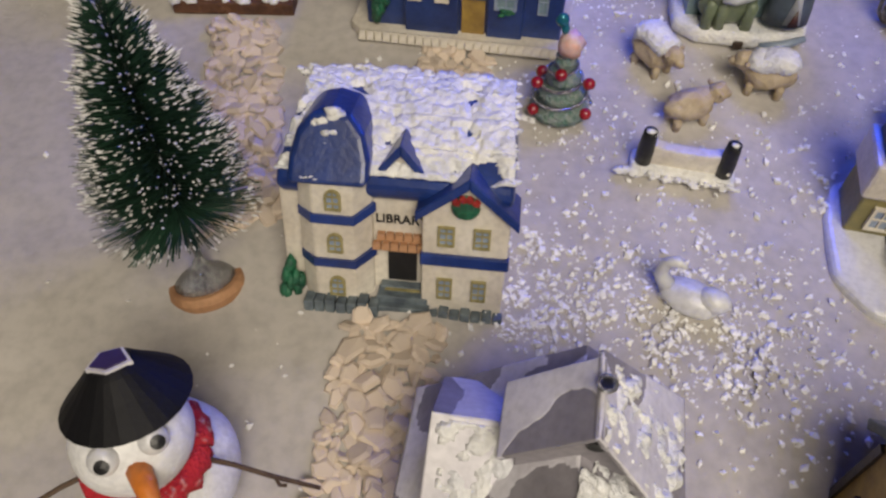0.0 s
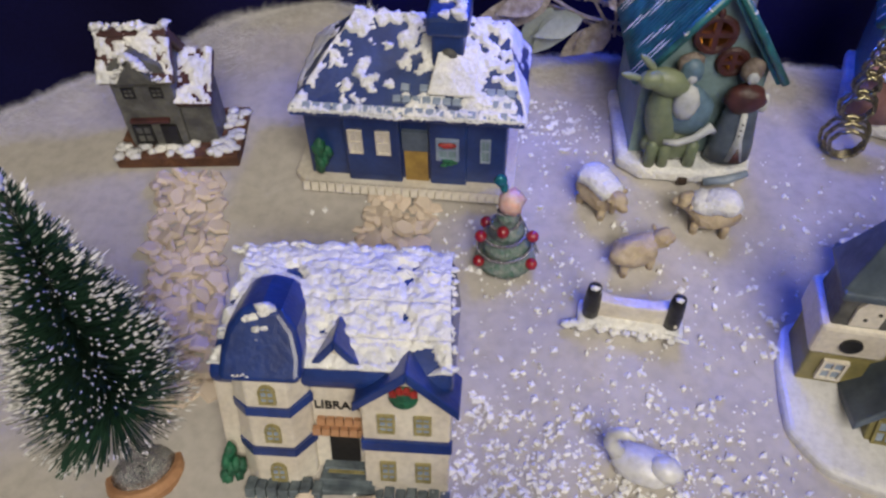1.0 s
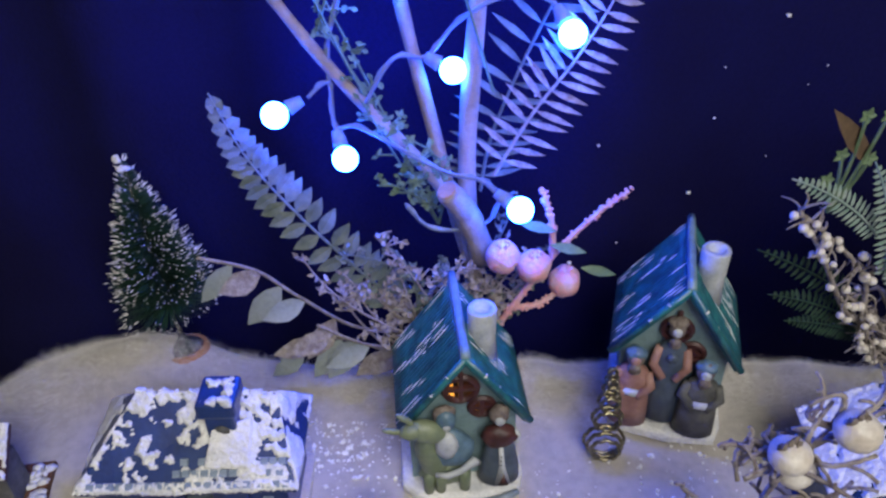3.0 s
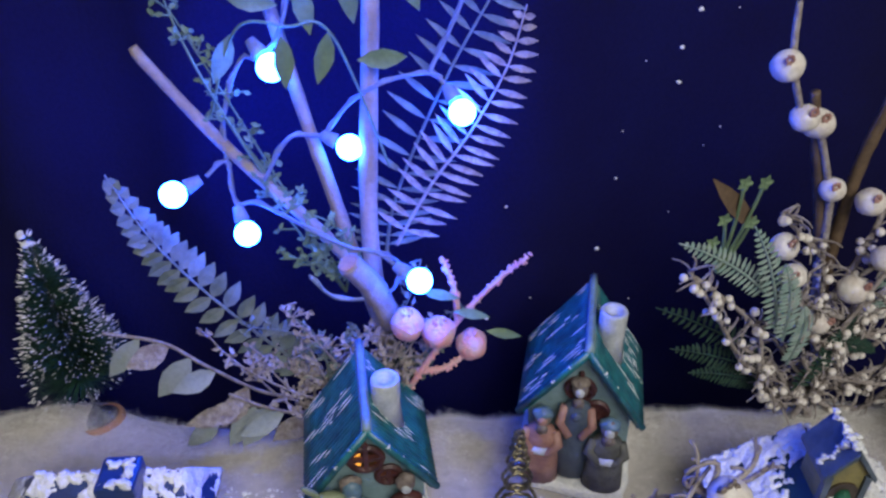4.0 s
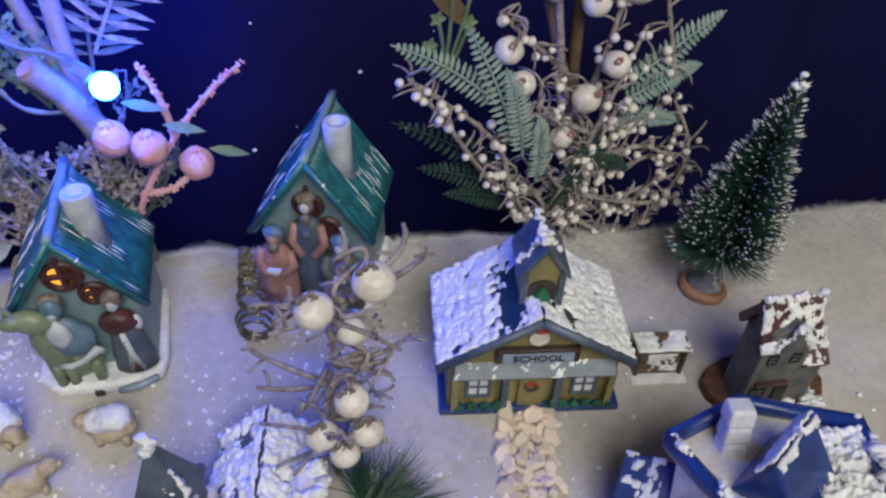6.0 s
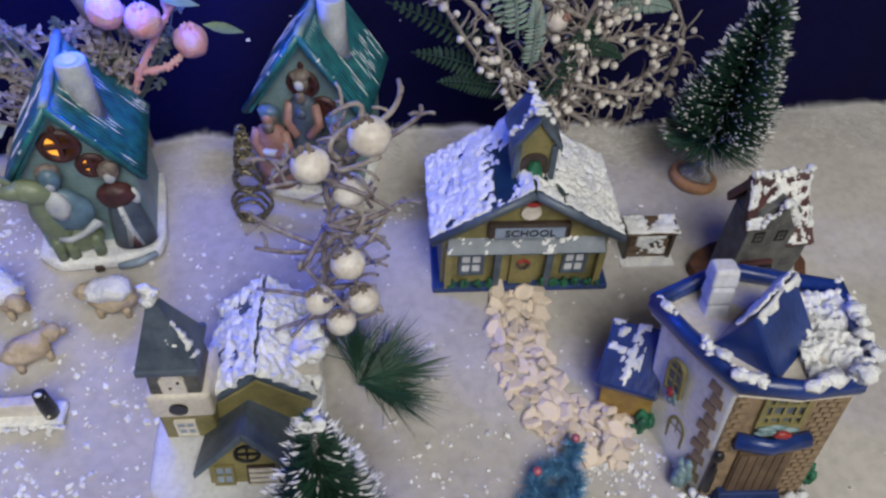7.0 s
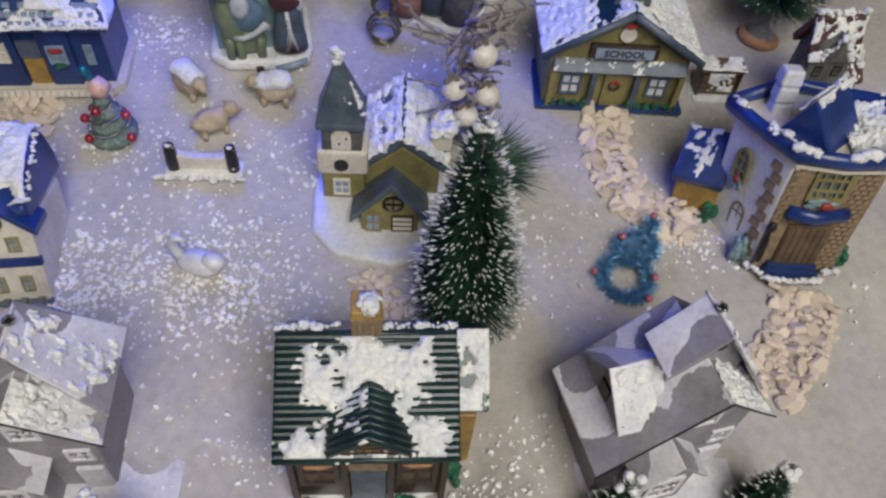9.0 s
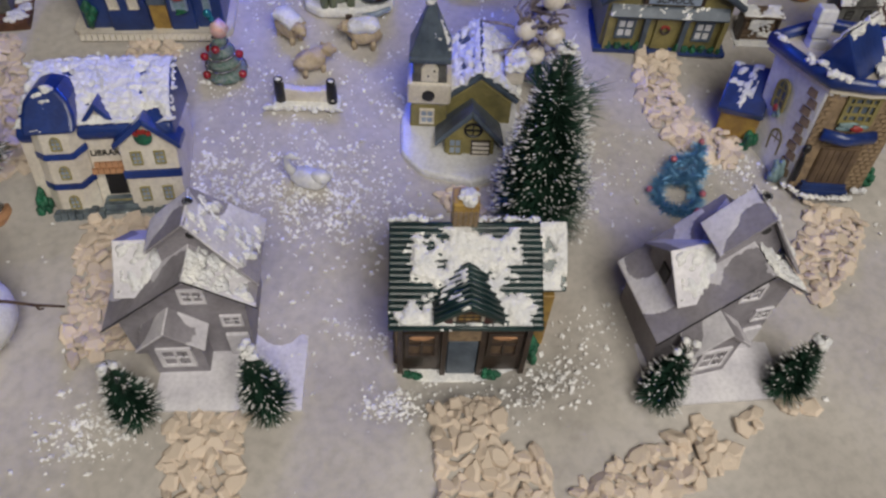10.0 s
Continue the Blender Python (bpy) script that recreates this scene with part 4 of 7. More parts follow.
    w = part("clock", bm, CREAM, t, "cream painted clock with a red bow", smooth=False)
    w.matrix_local = pose(0.0485, 0.0014, 0.0600, 90, 0, 0)
    bm = bmesh.new()
    for k in range(8):
        blob(bm, (0.0485 + 0.0032 * math.cos(k * 0.785), 0.0002, 0.0600 + 0.0032 * math.sin(k * 0.785)), 0.0006, 1)
    part("clock_marks", bm, BLACK, w).matrix_parent_inverse = w.matrix_local.inverted()
    bm = bmesh.new()
    blob(bm, (0.0485, -0.0002, 0.0668), (0.0038, 0.0012, 0.0016), 2, 0.4)
    part("bow", bm, RED, t)
    bm = bmesh.new()
    slab(bm, (0.006, -0.004, 0.0335), (0.092, -0.004, 0.0335), (0.092, 0.004, 0.0405), (0.006, 0.004, 0.0405), 0.003)
    part("porch_roof", bm, GREYBLUE, t, bevel=0.0006)
    snow_on(t, ((0.006, -0.004, 0.0338), (0.092, -0.004, 0.0338), (0.092, 0.004, 0.0408), (0.006, 0.004, 0.0408)), 21, 0.36, 0.0008, (70, 10), 190, name="snow_patch")
    for x in (0.007, 0.034, 0.0625, 0.091):
        bm = bmesh.new()
        box(bm, x - 0.0018, x + 0.0018, -0.002, 0.003, 0.004, 0.034)
        part("post", bm, OLIVE if x in (0.007, 0.091) else GREYBLUE, t)
    for x in (0.020, 0.0775):
        window(t, x, 0.020, 0.014, 0.017, 0.0028, GREYBLUE, WHITEC, (1, 1), t=0.0014)
    bm = bmesh.new()
    box(bm, 0.0415, 0.0555, 0.0005, 0.004, 0.004, 0.030)
    d = part("door", bm, OLIVE, t, "olive brown door with a wreath", bevel=0.0005)
    bm = bmesh.new()
    for k in range(10):
        blob(bm, (0.0485 + 0.003 * math.cos(k * 0.63), -0.0004, 0.0215 + 0.003 * math.sin(k * 0.63)), 0.0013, 1, 0.3, mat=int(k in (1, 2, 3, 4)))
    part("wreath", bm, [BROWN, RED], d)
    for k, x in enumerate((0.009, 0.0165, 0.024, 0.031, 0.0605, 0.067, 0.073, 0.080, 0.087, 0.092)):
        bush(t, (x, -0.001, 0.0065), (0.0030, 0.0025, 0.0036 + 0.001 * (k in (3, 4))), 60 + k, GREEN)
    return t


def build_green_house():
    t = thing("green_roof_house", place(0.1275, 0.036, -12, -0.025), "brown ceramic shop with dark green snow-patched roof", "toy house")
    bm = bmesh.new()
    box(bm, 0.003, 0.076, 0.005, 0.066, 0, 0.056)
    part("wall", bm, BROWN, t, bevel=0.0008)
    bm = bmesh.new()
    prism(bm, [(0.008, 0), (0.064, 0), (0.066, 0.055), (0.044, 0.082), (0.005, 0.057)], 0.0015, 0.0775, "x")
    part("gable_wall", bm, OCHRE, t, "ochre gable walls", bevel=0.0008)
    bm = bmesh.new()
    box(bm, 0.0755, 0.089, 0.020, 0.062, 0, 0.058)
    part("side_wing", bm, OCHRE, t, "ochre side wing", bevel=0.0008)
    for y, z, w_, h_ in ((0.034, 0.060, 0.012, 0.014), (0.022, 0.028, 0.013, 0.018), (0.048, 0.028, 0.013, 0.018)):
        w = window(t, 0.001, z, w_, h_, y, BROWN, WOODP, (2, 2), t=0.0016)
        w.matrix_local = pose(0.0012, y, z, 0, 0, -90)
    for y in (0.009, 0.036, 0.063):
        bm = bmesh.new()
        box(bm, 0.0002, 0.002, y - 0.0016, y + 0.0016, 0, 0.057)
        part("timber", bm, BROWN, t, "dark brown timber")
    f0, f1, r1, r0 = (-0.002, -0.003, 0.060), (0.080, -0.003, 0.060), (0.080, 0.048, 0.088), (-0.002, 0.048, 0.088)
    bm = bmesh.new()
    slab(bm, f0, f1, r1, r0, 0.004)
    slab(bm, r0, r1, (0.080, 0.074, 0.056), (-0.002, 0.074, 0.056), 0.004)
    part("roof", bm, DGREEN, t, bevel=0.0008)
    bm = bmesh.new()
    slab(bm, (0.079, 0.018, 0.066), (0.0935, 0.018, 0.066), (0.0935, 0.048, 0.0875), (0.079, 0.048, 0.0875), 0.004)
    slab(bm, (0.079, 0.048, 0.0875), (0.0935, 0.048, 0.0875), (0.0935, 0.070, 0.060), (0.079, 0.070, 0.060), 0.004)
    part("wing_roof", bm, DGREEN, t, bevel=0.0008)
    for k in range(18):
        u = (k + 0.5) / 18
        a, b = Vector(f0).lerp(Vector(r0), u), Vector(f1).lerp(Vector(r1), u)
        bm = bmesh.new()
        tube(bm, [a + Vector((0, 0, 0.0002)), a.lerp(b, 0.5), b + Vector((0, 0, 0.0002))], 0.0010, 6)
        part("roof_rib", bm, DGREEN, t, smooth=True)
    up = (Vector(f1) - Vector(f0)).cross(Vector(r0) - Vector(f0)).normalized() * 0.0009
    snow_on(t, [Vector(p) + up for p in (f0, f1, r1, r0)], 3, 0.58, 0.0026, (96, 68), 95, fine=1.7,
            keep=lambda s, u: 0.55 * math.exp(-((s - 0.5) / 0.30) ** 2 - ((u - 0.62) / 0.26) ** 2) - 1.3 * (u > 0.95) - 0.9 * (u < 0.05) - 1.1 * math.exp(-((s - 0.0) / 0.10) ** 2) - 0.9 * math.exp(-((s - 1.0) / 0.08) ** 2)
            - 0.8 * math.exp(-((s - 0.12) / 0.22) ** 2 - ((u - 1.0) / 0.25) ** 2) - 0.7 * math.exp(-((s - 0.90) / 0.14) ** 2 - ((u - 1.0) / 0.4) ** 2) + 0.7 * math.exp(-((s - 0.14) / 0.10) ** 2 - ((u - 0.10) / 0.10) ** 2) + 0.7 * math.exp(-((s - 0.82) / 0.14) ** 2 - ((u - 0.18) / 0.10) ** 2)
            - 0.7 * math.exp(-((s - 0.12) / 0.12) ** 2 - ((u - 0.32) / 0.10) ** 2))
    snow_on(t, ((0.079, 0.018, 0.0672), (0.0935, 0.018, 0.0672), (0.0935, 0.048, 0.0887), (0.079, 0.048, 0.0887)), 5, 0.58, 0.002, (20, 36), 110)
    snow_rim(t, [(0.0, 0.050, 0.088), (0.026, 0.050, 0.0885)], 0.0022, 31)
    snow_rim(t, [(0.048, 0.050, 0.0885), (0.078, 0.050, 0.088)], 0.0018, 32)
    bm = bmesh.new()
    box(bm, 0.0315, 0.0455, 0.046, 0.059, 0.078, 0.104)
    c = part("chimney", bm, OCHRE, t, "ochre brick chimney filled with snow", bevel=0.001)
    for k in range(5):
        bm = bmesh.new()
        box(bm, 0.0320 + 0.0027 * k, 0.0342 + 0.0027 * k, 0.0452, 0.0465, 0.087, 0.099)
        part("brick", bm, BRICK, c)
    snow_rim(t, [(0.036, 0.050, 0.1045), (0.041, 0.050, 0.1045), (0.041, 0.055, 0.1045), (0.036, 0.055, 0.1045)], 0.0032, 33)
    # dormer
    bm = bmesh.new()
    prism(bm, [(0.0265, 0.062), (0.0535, 0.062), (0.0535, 0.069), (0.040, 0.080), (0.0265, 0.069)], 0.001, 0.024)
    d = part("dormer", bm, CREAM, t)
    bm = bmesh.new()
    for a, b in (((0.040, 0.0825), (0.0215, 0.0675)), ((0.040, 0.0825), (0.0585, 0.0675))):
        prism(bm, [a, b, (b[0], b[1] - 0.0035), (a[0], a[1] - 0.0045)], -0.0025, 0.026)
    part("roof", bm, DGREEN, d, bevel=0.0006)
    for k in range(8):
        for sgn in (-1, 1):
            bm = bmesh.new()
            y = -0.001 + 0.0034 * k
            tube(bm, [(0.040, y, 0.0828), (0.040 + sgn * 0.0185, y, 0.0678)], 0.0009, 5)
            part("roof_rib", bm, DGREEN, d, smooth=True)
    snow_on(d, ((0.0215, -0.0025, 0.0684), (0.040, -0.0025, 0.0832), (0.040, 0.026, 0.0832), (0.0215, 0.026, 0.0684)), 9, 0.46, 0.0016, (20, 28), 140)
    window(d, 0.040, 0.0685, 0.013, 0.0085, 0.0008, BROWN, OCHRE, (2, 1))
    bm = bmesh.new()
    for x in (0.0295, 0.0505):
        box(bm, x - 0.0022, x + 0.0022, -0.0004, 0.002, 0.063, 0.070)
    part("shutter", bm, MAROON, d)
    # front
    for x in (0.016, 0.062):
        window(t, x, 0.034, 0.019, 0.026, 0.0048, BROWN, WOODP, (1, 1), t=0.002)
        bm = bmesh.new()
        blob(bm, (x, 0.0035, 0.042), (0.006, 0.001, 0.003), 2, 0.5)
        part("warm_patch", bm, SLICE, t, "tan painted curtain")
    bm = bmesh.new()
    box(bm, 0.0305, 0.0475, 0.002, 0.0055, 0.003, 0.040)
    part("door", bm, GREYBLUE, t, "dark slate-blue door", bevel=0.0006)
    bm = bmesh.new()
    box(bm, 0.0300, 0.0480, 0.0005, 0.0055, 0.043, 0.053)
    part("door_head", bm, BRICK, t, bevel=0.0006)
    for x in (0.004, 0.0285, 0.0495, 0.0745):
        bm = bmesh.new()
        box(bm, x - 0.0015, x + 0.0015, 0.001, 0.0055, 0, 0.056)
        part("post", bm, BROWN, t)
    bush(t, (0.080, 0.010, 0.016), (0.006, 0.007, 0.016), 71, GREEN)
    bush(t, (0.057, 0.000, 0.006), (0.006, 0.004, 0.005), 72, GREEN)
    bush(t, (0.010, 0.000, 0.005), (0.007, 0.003, 0.004), 73, GREEN)
    bm = bmesh.new()
    box(bm, 0.0, 0.082, -0.003, 0.066, 0, 0.003)
    part("base", bm, SNOW, t, bevel=0.001)
    snow_rim(t, [(-0.004, 0.030, 0.001), (-0.004, -0.006, 0.001), (0.028, -0.009, 0.001)], 0.0026, 95)
    snow_rim(t, [(0.052, -0.009, 0.001), (0.086, -0.006, 0.001), (0.090, 0.030, 0.001)], 0.0026, 96)
    return t


def build_church():
    t = thing("church", place(0.169, 0.203, -14, -0.012), "ceramic church with dark steeple and snowy roof", "toy house")
    bm = bmesh.new()
    prism(bm, [(-0.004, 0.008), (-0.002, -0.022), (0.012, -0.038), (0.045, -0.046), (0.066, -0.038), (0.079, -0.006), (0.078, 0.060), (0.002, 0.060)], 0, 0.009, "z")
    part("base", bm, WHITEC, t, "white glazed snow base", bevel=0.003, seg=3)
    bm = bmesh.new()
    box(bm, 0.003, 0.028, 0.004, 0.028, 0.006, 0.046, top=0.97)
    part("tower", bm, OLIVE, t, bevel=0.001)
    bm = bmesh.new()
    box(bm, 0.001, 0.030, 0.002, 0.030, 0.030, 0.048)
    part("tower_band", bm, CREAM, t, "cream upper tower", bevel=0.002)
    bm = bmesh.new()
    box(bm, 0.004, 0.027, 0.004, 0.027, 0.047, 0.066, top=0.9)
    s = part("belfry", bm, STONEG, t, bevel=0.001)
    bm = bmesh.new()
    prism(bm, [(0.010, 0.049), (0.021, 0.049), (0.021, 0.059), (0.018, 0.064), (0.0155, 0.0655), (0.013, 0.064), (0.010, 0.059)], 0.0032, 0.006)
    part("louvre", bm, CREAM, s, bevel=0.0004)
    bm = bmesh.new()
    for z in (0.054, 0.058):
        blob(bm, (0.0145 + (z - 0.054), 0.0028, z), 0.0008, 1)
    part("mark", bm, BLACK, s)
    bm = bmesh.new()
    box(bm, 0.002, 0.029, 0.002, 0.029, 0.064, 0.068)
    prism(bm, [(0.002, 0.067), (0.029, 0.067), (0.0165, 0.104), (0.0145, 0.104)], 0.004, 0.027)
    for v in bm.verts:
        if v.co.z > 0.09:
            v.co.y = 0.0155 + (v.co.y - 0.0155) * 0.12
    part("spire", bm, GREYBLUE, t, "dark slate spire", bevel=0.001)
    snow_rim(t, [(0.0150, 0.0150, 0.1030), (0.0165, 0.0140, 0.1055), (0.0150, 0.0160, 0.1075)], 0.0034, 41, "snow_cap")
    snow_rim(t, [(0.018, 0.0100, 0.083), (0.0205, 0.0090, 0.079), (0.0225, 0.0085, 0.075)], 0.0022, 42, "snow_patch")
    snow_rim(t, [(0.0275, 0.006, 0.0735), (0.028, 0.012, 0.0690)], 0.0016, 43, "snow_patch")
    snow_rim(t, [(0.0215, 0.0120, 0.090), (0.0235, 0.0105, 0.083), (0.0255, 0.0095, 0.076)], 0.0019, 47, "snow_patch")
    bm = bmesh.new()
    lathe(bm, [(0, -0.0008), (0.0042, -0.0008), (0.0042, 0.0008), (0, 0.0008)], 16)
    part("round_window", bm, BLACK, t).matrix_local = pose(0.0150, 0.0016, 0.0385, 90, 0, 0)
    window(t, 0.0145, 0.019, 0.010, 0.013, 0.0035, CREAM, PALE_BLUE, (1, 1))
    # nave running back, gabled porch in front
    bm = bmesh.new()
    prism(bm, [(0.027, 0.006), (0.072, 0.006), (0.072, 0.028), (0.050, 0.046), (0.028, 0.028)], 0.010, 0.062)
    part("nave", bm, OLIVE, t, bevel=0.001)
    qs = []
    for b in ((0.024, 0.029), (0.077, 0.029)):
        a = (0.050, 0.052)
        q = [(b[0], 0.010, b[1]), (a[0], 0.010, a[1]), (a[0], 0.068, a[1]), (b[0], 0.068, b[1])]
        q = q if b[0] < a[0] else [q[1], q[0], q[3], q[2]]
        bm = bmesh.new()
        slab(bm, *q, 0.004)
        part("roof", bm, GREYBLUE, t, bevel=0.001)
        qs.append(q)
    snow_on(t, qs[0], 51, 0.74, 0.0036, (50, 60), 110, fine=1.5)
    snow_on(t, qs[1], 52, 0.78, 0.0036, (50, 60), 110, fine=1.5)
    bm = bmesh.new()
    prism(bm, [(0.027, 0.006), (0.060, 0.006), (0.060, 0.020), (0.0445, 0.036), (0.027, 0.021)], -0.014, 0.020)
    p = part("porch", bm, OLIVE, t, bevel=0.0008)
    p.matrix_local = pose(0, -0.022, 0.006) @ pose(0, 0, 0, -20, 0, 0) @ pose(0, 0.014, -0.006)
    bm = bmesh.new()
    for b in ((0.0205, 0.0185), (0.0665, 0.0185)):
        a = (0.0445, 0.0405)
        prism(bm, [a, b, (b[0], b[1] - 0.004), (a[0], a[1] - 0.0048)], -0.017, 0.022)
    part("roof", bm, GREYBLUE, p, bevel=0.0008)
    bm = bmesh.new()
    n = 16
    for i in range(n):
        a, b = 2 * math.pi * i / n, 2 * math.pi * (i + 1) / n
        tube(bm, [(0.0455 + 0.0056 * math.cos(a), -0.0146, 0.0265 + 0.0045 * math.sin(a)), (0.0455 + 0.0056 * math.cos(b), -0.0146, 0.0265 + 0.0045 * math.sin(b))], 0.0009, 5)
    box(bm, 0.0450, 0.0460, -0.0152, -0.014, 0.0225, 0.0305)
    box(bm, 0.0402, 0.0508, -0.0152, -0.014, 0.0260, 0.0270)
    part("round_window", bm, BLACK, p)
    window(p, 0.034, 0.0145, 0.0095, 0.0120, -0.0142, OLIVE, PALE_BLUE, (1, 1))
    bm = bmesh.new()
    box(bm, 0.0445, 0.0575, -0.0152, -0.012, 0.006, 0.0195)
    d = part("door", bm, BROWN, p)
    for k in range(4):
        bm = bmesh.new()
        box(bm, 0.0455, 0.0565, -0.0160, -0.014, 0.0075 + 0.003 * k, 0.0092 + 0.003 * k)
        part("rail", bm, CREAM, d)
    bm = bmesh.new()
    box(bm, 0.066, 0.079, 0.018, 0.036, 0.036, 0.050)
    part("chimney", bm, CREAM, t, bevel=0.002)
    snow_rim(t, [(0.068, 0.020, 0.0505), (0.077, 0.020, 0.0505), (0.077, 0.034, 0.0505), (0.068, 0.034, 0.0505)], 0.0038, 44)
    return t


def build_post_office():
    t = thing("post_office", place(0.409, 0.105, -15.8, 0.001) @ pose(0, 0, 0, -9, 0, 0) @ pose(-0.014, 0, 0) @ Matrix.Diagonal((1, 1, 1.24, 1)), "white and brick ceramic post office with blue parapet", "toy house")
    bm = bmesh.new()
    prism(bm, [(-0.004, 0.040), (0.012, 0.004), (0.014, 0.0), (0.062, 0.0), (0.065, 0.010), (0.067, 0.046), (0.026, 0.056)], 0, 0.065, "z")
    for v in bm.verts:
        if v.co.z > 0.05:
            v.co.x += (v.co.x - 0.032) * 0.10
            v.co.y -= 0.002 if v.co.y < 0.02 else -0.002
    part("wall", bm, WHITEC, t, bevel=0.0015)
    bm = bmesh.new()
    prism(bm, [(0.014, 0.0), (0.062, 0.0), (0.064, 0.062), (0.013, 0.062)], -0.0018, 0.001)
    f = part("brick_front", bm, BRICK, t, "tan painted brick front", bevel=0.0005)
    bm = bmesh.new()
    box(bm, -0.0019, 0.0019, -0.0005, 0.0005, -0.0010, 0.0010, top=0.9)
    bk = bpy.data.meshes.new("brick")
    bm.to_mesh(bk)
    bm.free()
    bk.materials.append(BRICK)
    rnd = random.Random(8)
    for r in range(22):
        for c in range(14):
            x, z = 0.0075 + 0.0042 * c + 0.0021 * (r % 2), 0.005 + 0.0026 * r
            if x > 0.0605 or x < 0.0155 or (0.018 < x < 0.050 and 0.002 < z < 0.060):
                continue
            ob = new("brick", bk)
            ob.parent = f
            ob.matrix_local = pose(x, -0.0020, z, 0, rnd.uniform(-3, 3), 0)
    for k in range(10):
        for x0 in (0.001,):
            ob = new("brick", bk)
            ob.parent = f
            ob.matrix_local = pose(0.0112 - 0.0010 * (k % 2) - 0.0022 * k / 10, 0.0045 + 0.0022 * (k % 2), 0.008 + 0.0053 * k, 0, 0, -66) @ Matrix.Diagonal((1.9, 1.0, 2.2, 1))
    # parapet
    ring = [(-0.011, 0.046), (-0.003, 0.026), (0.004, 0.010), (0.012, -0.004), (0.036, -0.0075), (0.060, -0.005), (0.072, 0.009), (0.076, 0.050), (0.026, 0.064)]
    bm = bmesh.new()
    tube(bm, [(x, y, 0.067 + 0.003 * (i in (7, 8))) for i, (x, y) in enumerate(ring + ring[:1])], 0.0038, 8)
    part("parapet", bm, COBALT, t, "cobalt blue parapet edge", smooth=True)
    bm = bmesh.new()
    prism(bm, ring[::-1], 0.0610, 0.0668, "z")
    bmesh.ops.recalc_face_normals(bm, faces=bm.faces[:])
    part("roof", bm, CREAM, t)
    snow_rim(t, [(0.000, 0.020, 0.0700), (0.004, 0.010, 0.0705), (0.011, -0.003, 0.0700), (0.020, -0.005, 0.0690)], 0.0030, 51)
    snow_rim(t, [(0.036, -0.0075, 0.0700), (0.048, -0.0070, 0.0705), (0.060, -0.005, 0.0710), (0.071, 0.009, 0.0710), (0.0745, 0.030, 0.0715), (0.074, 0.048, 0.0725)], 0.0040, 52)
    snow_rim(t, [(-0.0100, 0.0440, 0.0705), (-0.0055, 0.0330, 0.0705)], 0.0020, 53, "snow_patch")
    snow_on(t, ((0.040, -0.003, 0.0672), (0.066, 0.000, 0.0672), (0.074, 0.046, 0.0690), (0.046, 0.050, 0.0680)), 23, 0.78, 0.0034, (52, 60), 130, fine=1.5)
    # raised dormer roof, set askew
    bm = bmesh.new()
    prism(bm, [(-0.019, 0), (0.014, 0), (0.0, 0.022)], -0.020, 0.018, "x")
    dm = part("dormer", bm, COBALT, t, "cobalt roof ridge with a strip of snow", bevel=0.001)
    dm.matrix_local = pose(0.030, 0.024, 0.0648, 0, 0, 44)
    snow_on(dm, ((-0.019, -0.004, 0.0176), (0.017, -0.004, 0.0176), (0.017, 0.0, 0.0224), (-0.019, 0.0, 0.0224)), 24, 0.55, 0.0024, (44, 18), 130, edge=-0.55)
    snow_on(dm, ((0.018, 0.005, 0.0145), (-0.020, 0.005, 0.0145), (-0.020, 0.0, 0.0226), (0.018, 0.0, 0.0226)), 26, 0.85, 0.0024, (44, 26), 130)
    bm = bmesh.new()
    for k in range(3):
        box(bm, 0.009 - 0.0005 * k, 0.021 - 0.0005 * k, 0.036, 0.047, 0.064 + 0.008 * k, 0.0718 + 0.008 * k, top=0.9)
    part("chimney", bm, WHITEC, t, "pale stepped chimney", bevel=0.0015)
    # front details
    window(t, 0.036, 0.052, 0.021, 0.017, -0.0018, OLIVE, GREYBLUE, (3, 2), t=0.0018)
    bush(t, (0.036, -0.004, 0.0425), (0.012, 0.003, 0.003), 81, TEALWALL, "window_box")
    bm = bmesh.new()
    blob(bm, (0.037, -0.007, 0.0432), (0.004, 0.0014, 0.0018), 2, 0.4)
    part("bow", bm, RED, t)
    bm = bmesh.new()
    tube(bm, [(0.019, -0.004, 0.0375), (0.034, -0.006, 0.0355), (0.052, -0.004, 0.0375)], 0.0036, 8)
    part("sign_band", bm, COBALT, t, "cobalt awning over the door", smooth=True)
    lettering(t, "POST OFFICE", 0.0355, -0.0026, 0.0325, 0.0046, BLACK)
    bm = bmesh.new()
    box(bm, 0.024, 0.049, -0.0035, 0.0, 0.004, 0.0295)
    d = part("door", bm, WOODP, t, "brown plank door", bevel=0.0005)
    for k in range(6):
        bm = bmesh.new()
        box(bm, 0.0248 + 0.0040 * k, 0.0284 + 0.0040 * k, -0.0042, -0.003, 0.005, 0.0285)
        part("plank", bm, WOODP, d)
    bm = bmesh.new()
    lathe(bm, [(0.0020, 0), (0.0019, 0.013), (0.0010, 0.0145), (0.0007, 0.018), (0, 0.018)], 10, (0.0145, -0.004, 0.008))
    blob(bm, (0.0145, -0.004, 0.028), (0.0028, 0.0022, 0.0030), 2)
    part("lantern", bm, BLACK, t, "black lamp post beside the door", smooth=True)
    bm = bmesh.new()
    for k in range(3):
        box(bm, 0.021 - 0.001 * k, 0.050 + 0.001 * k, -0.006 - 0.003 * k, -0.001, 0.0, 0.007 - 0.0023 * k)
    part("steps", bm, [NAVY], t, "dark blue front steps", bevel=0.0005)
    snow_rim(t, [(0.019, -0.012, 0.003), (0.036, -0.0135, 0.003), (0.053, -0.012, 0.003)], 0.0022, 55)
    snow_rim(t, [(0.010, -0.001, 0.003), (0.018, -0.006, 0.003)], 0.0030, 56)
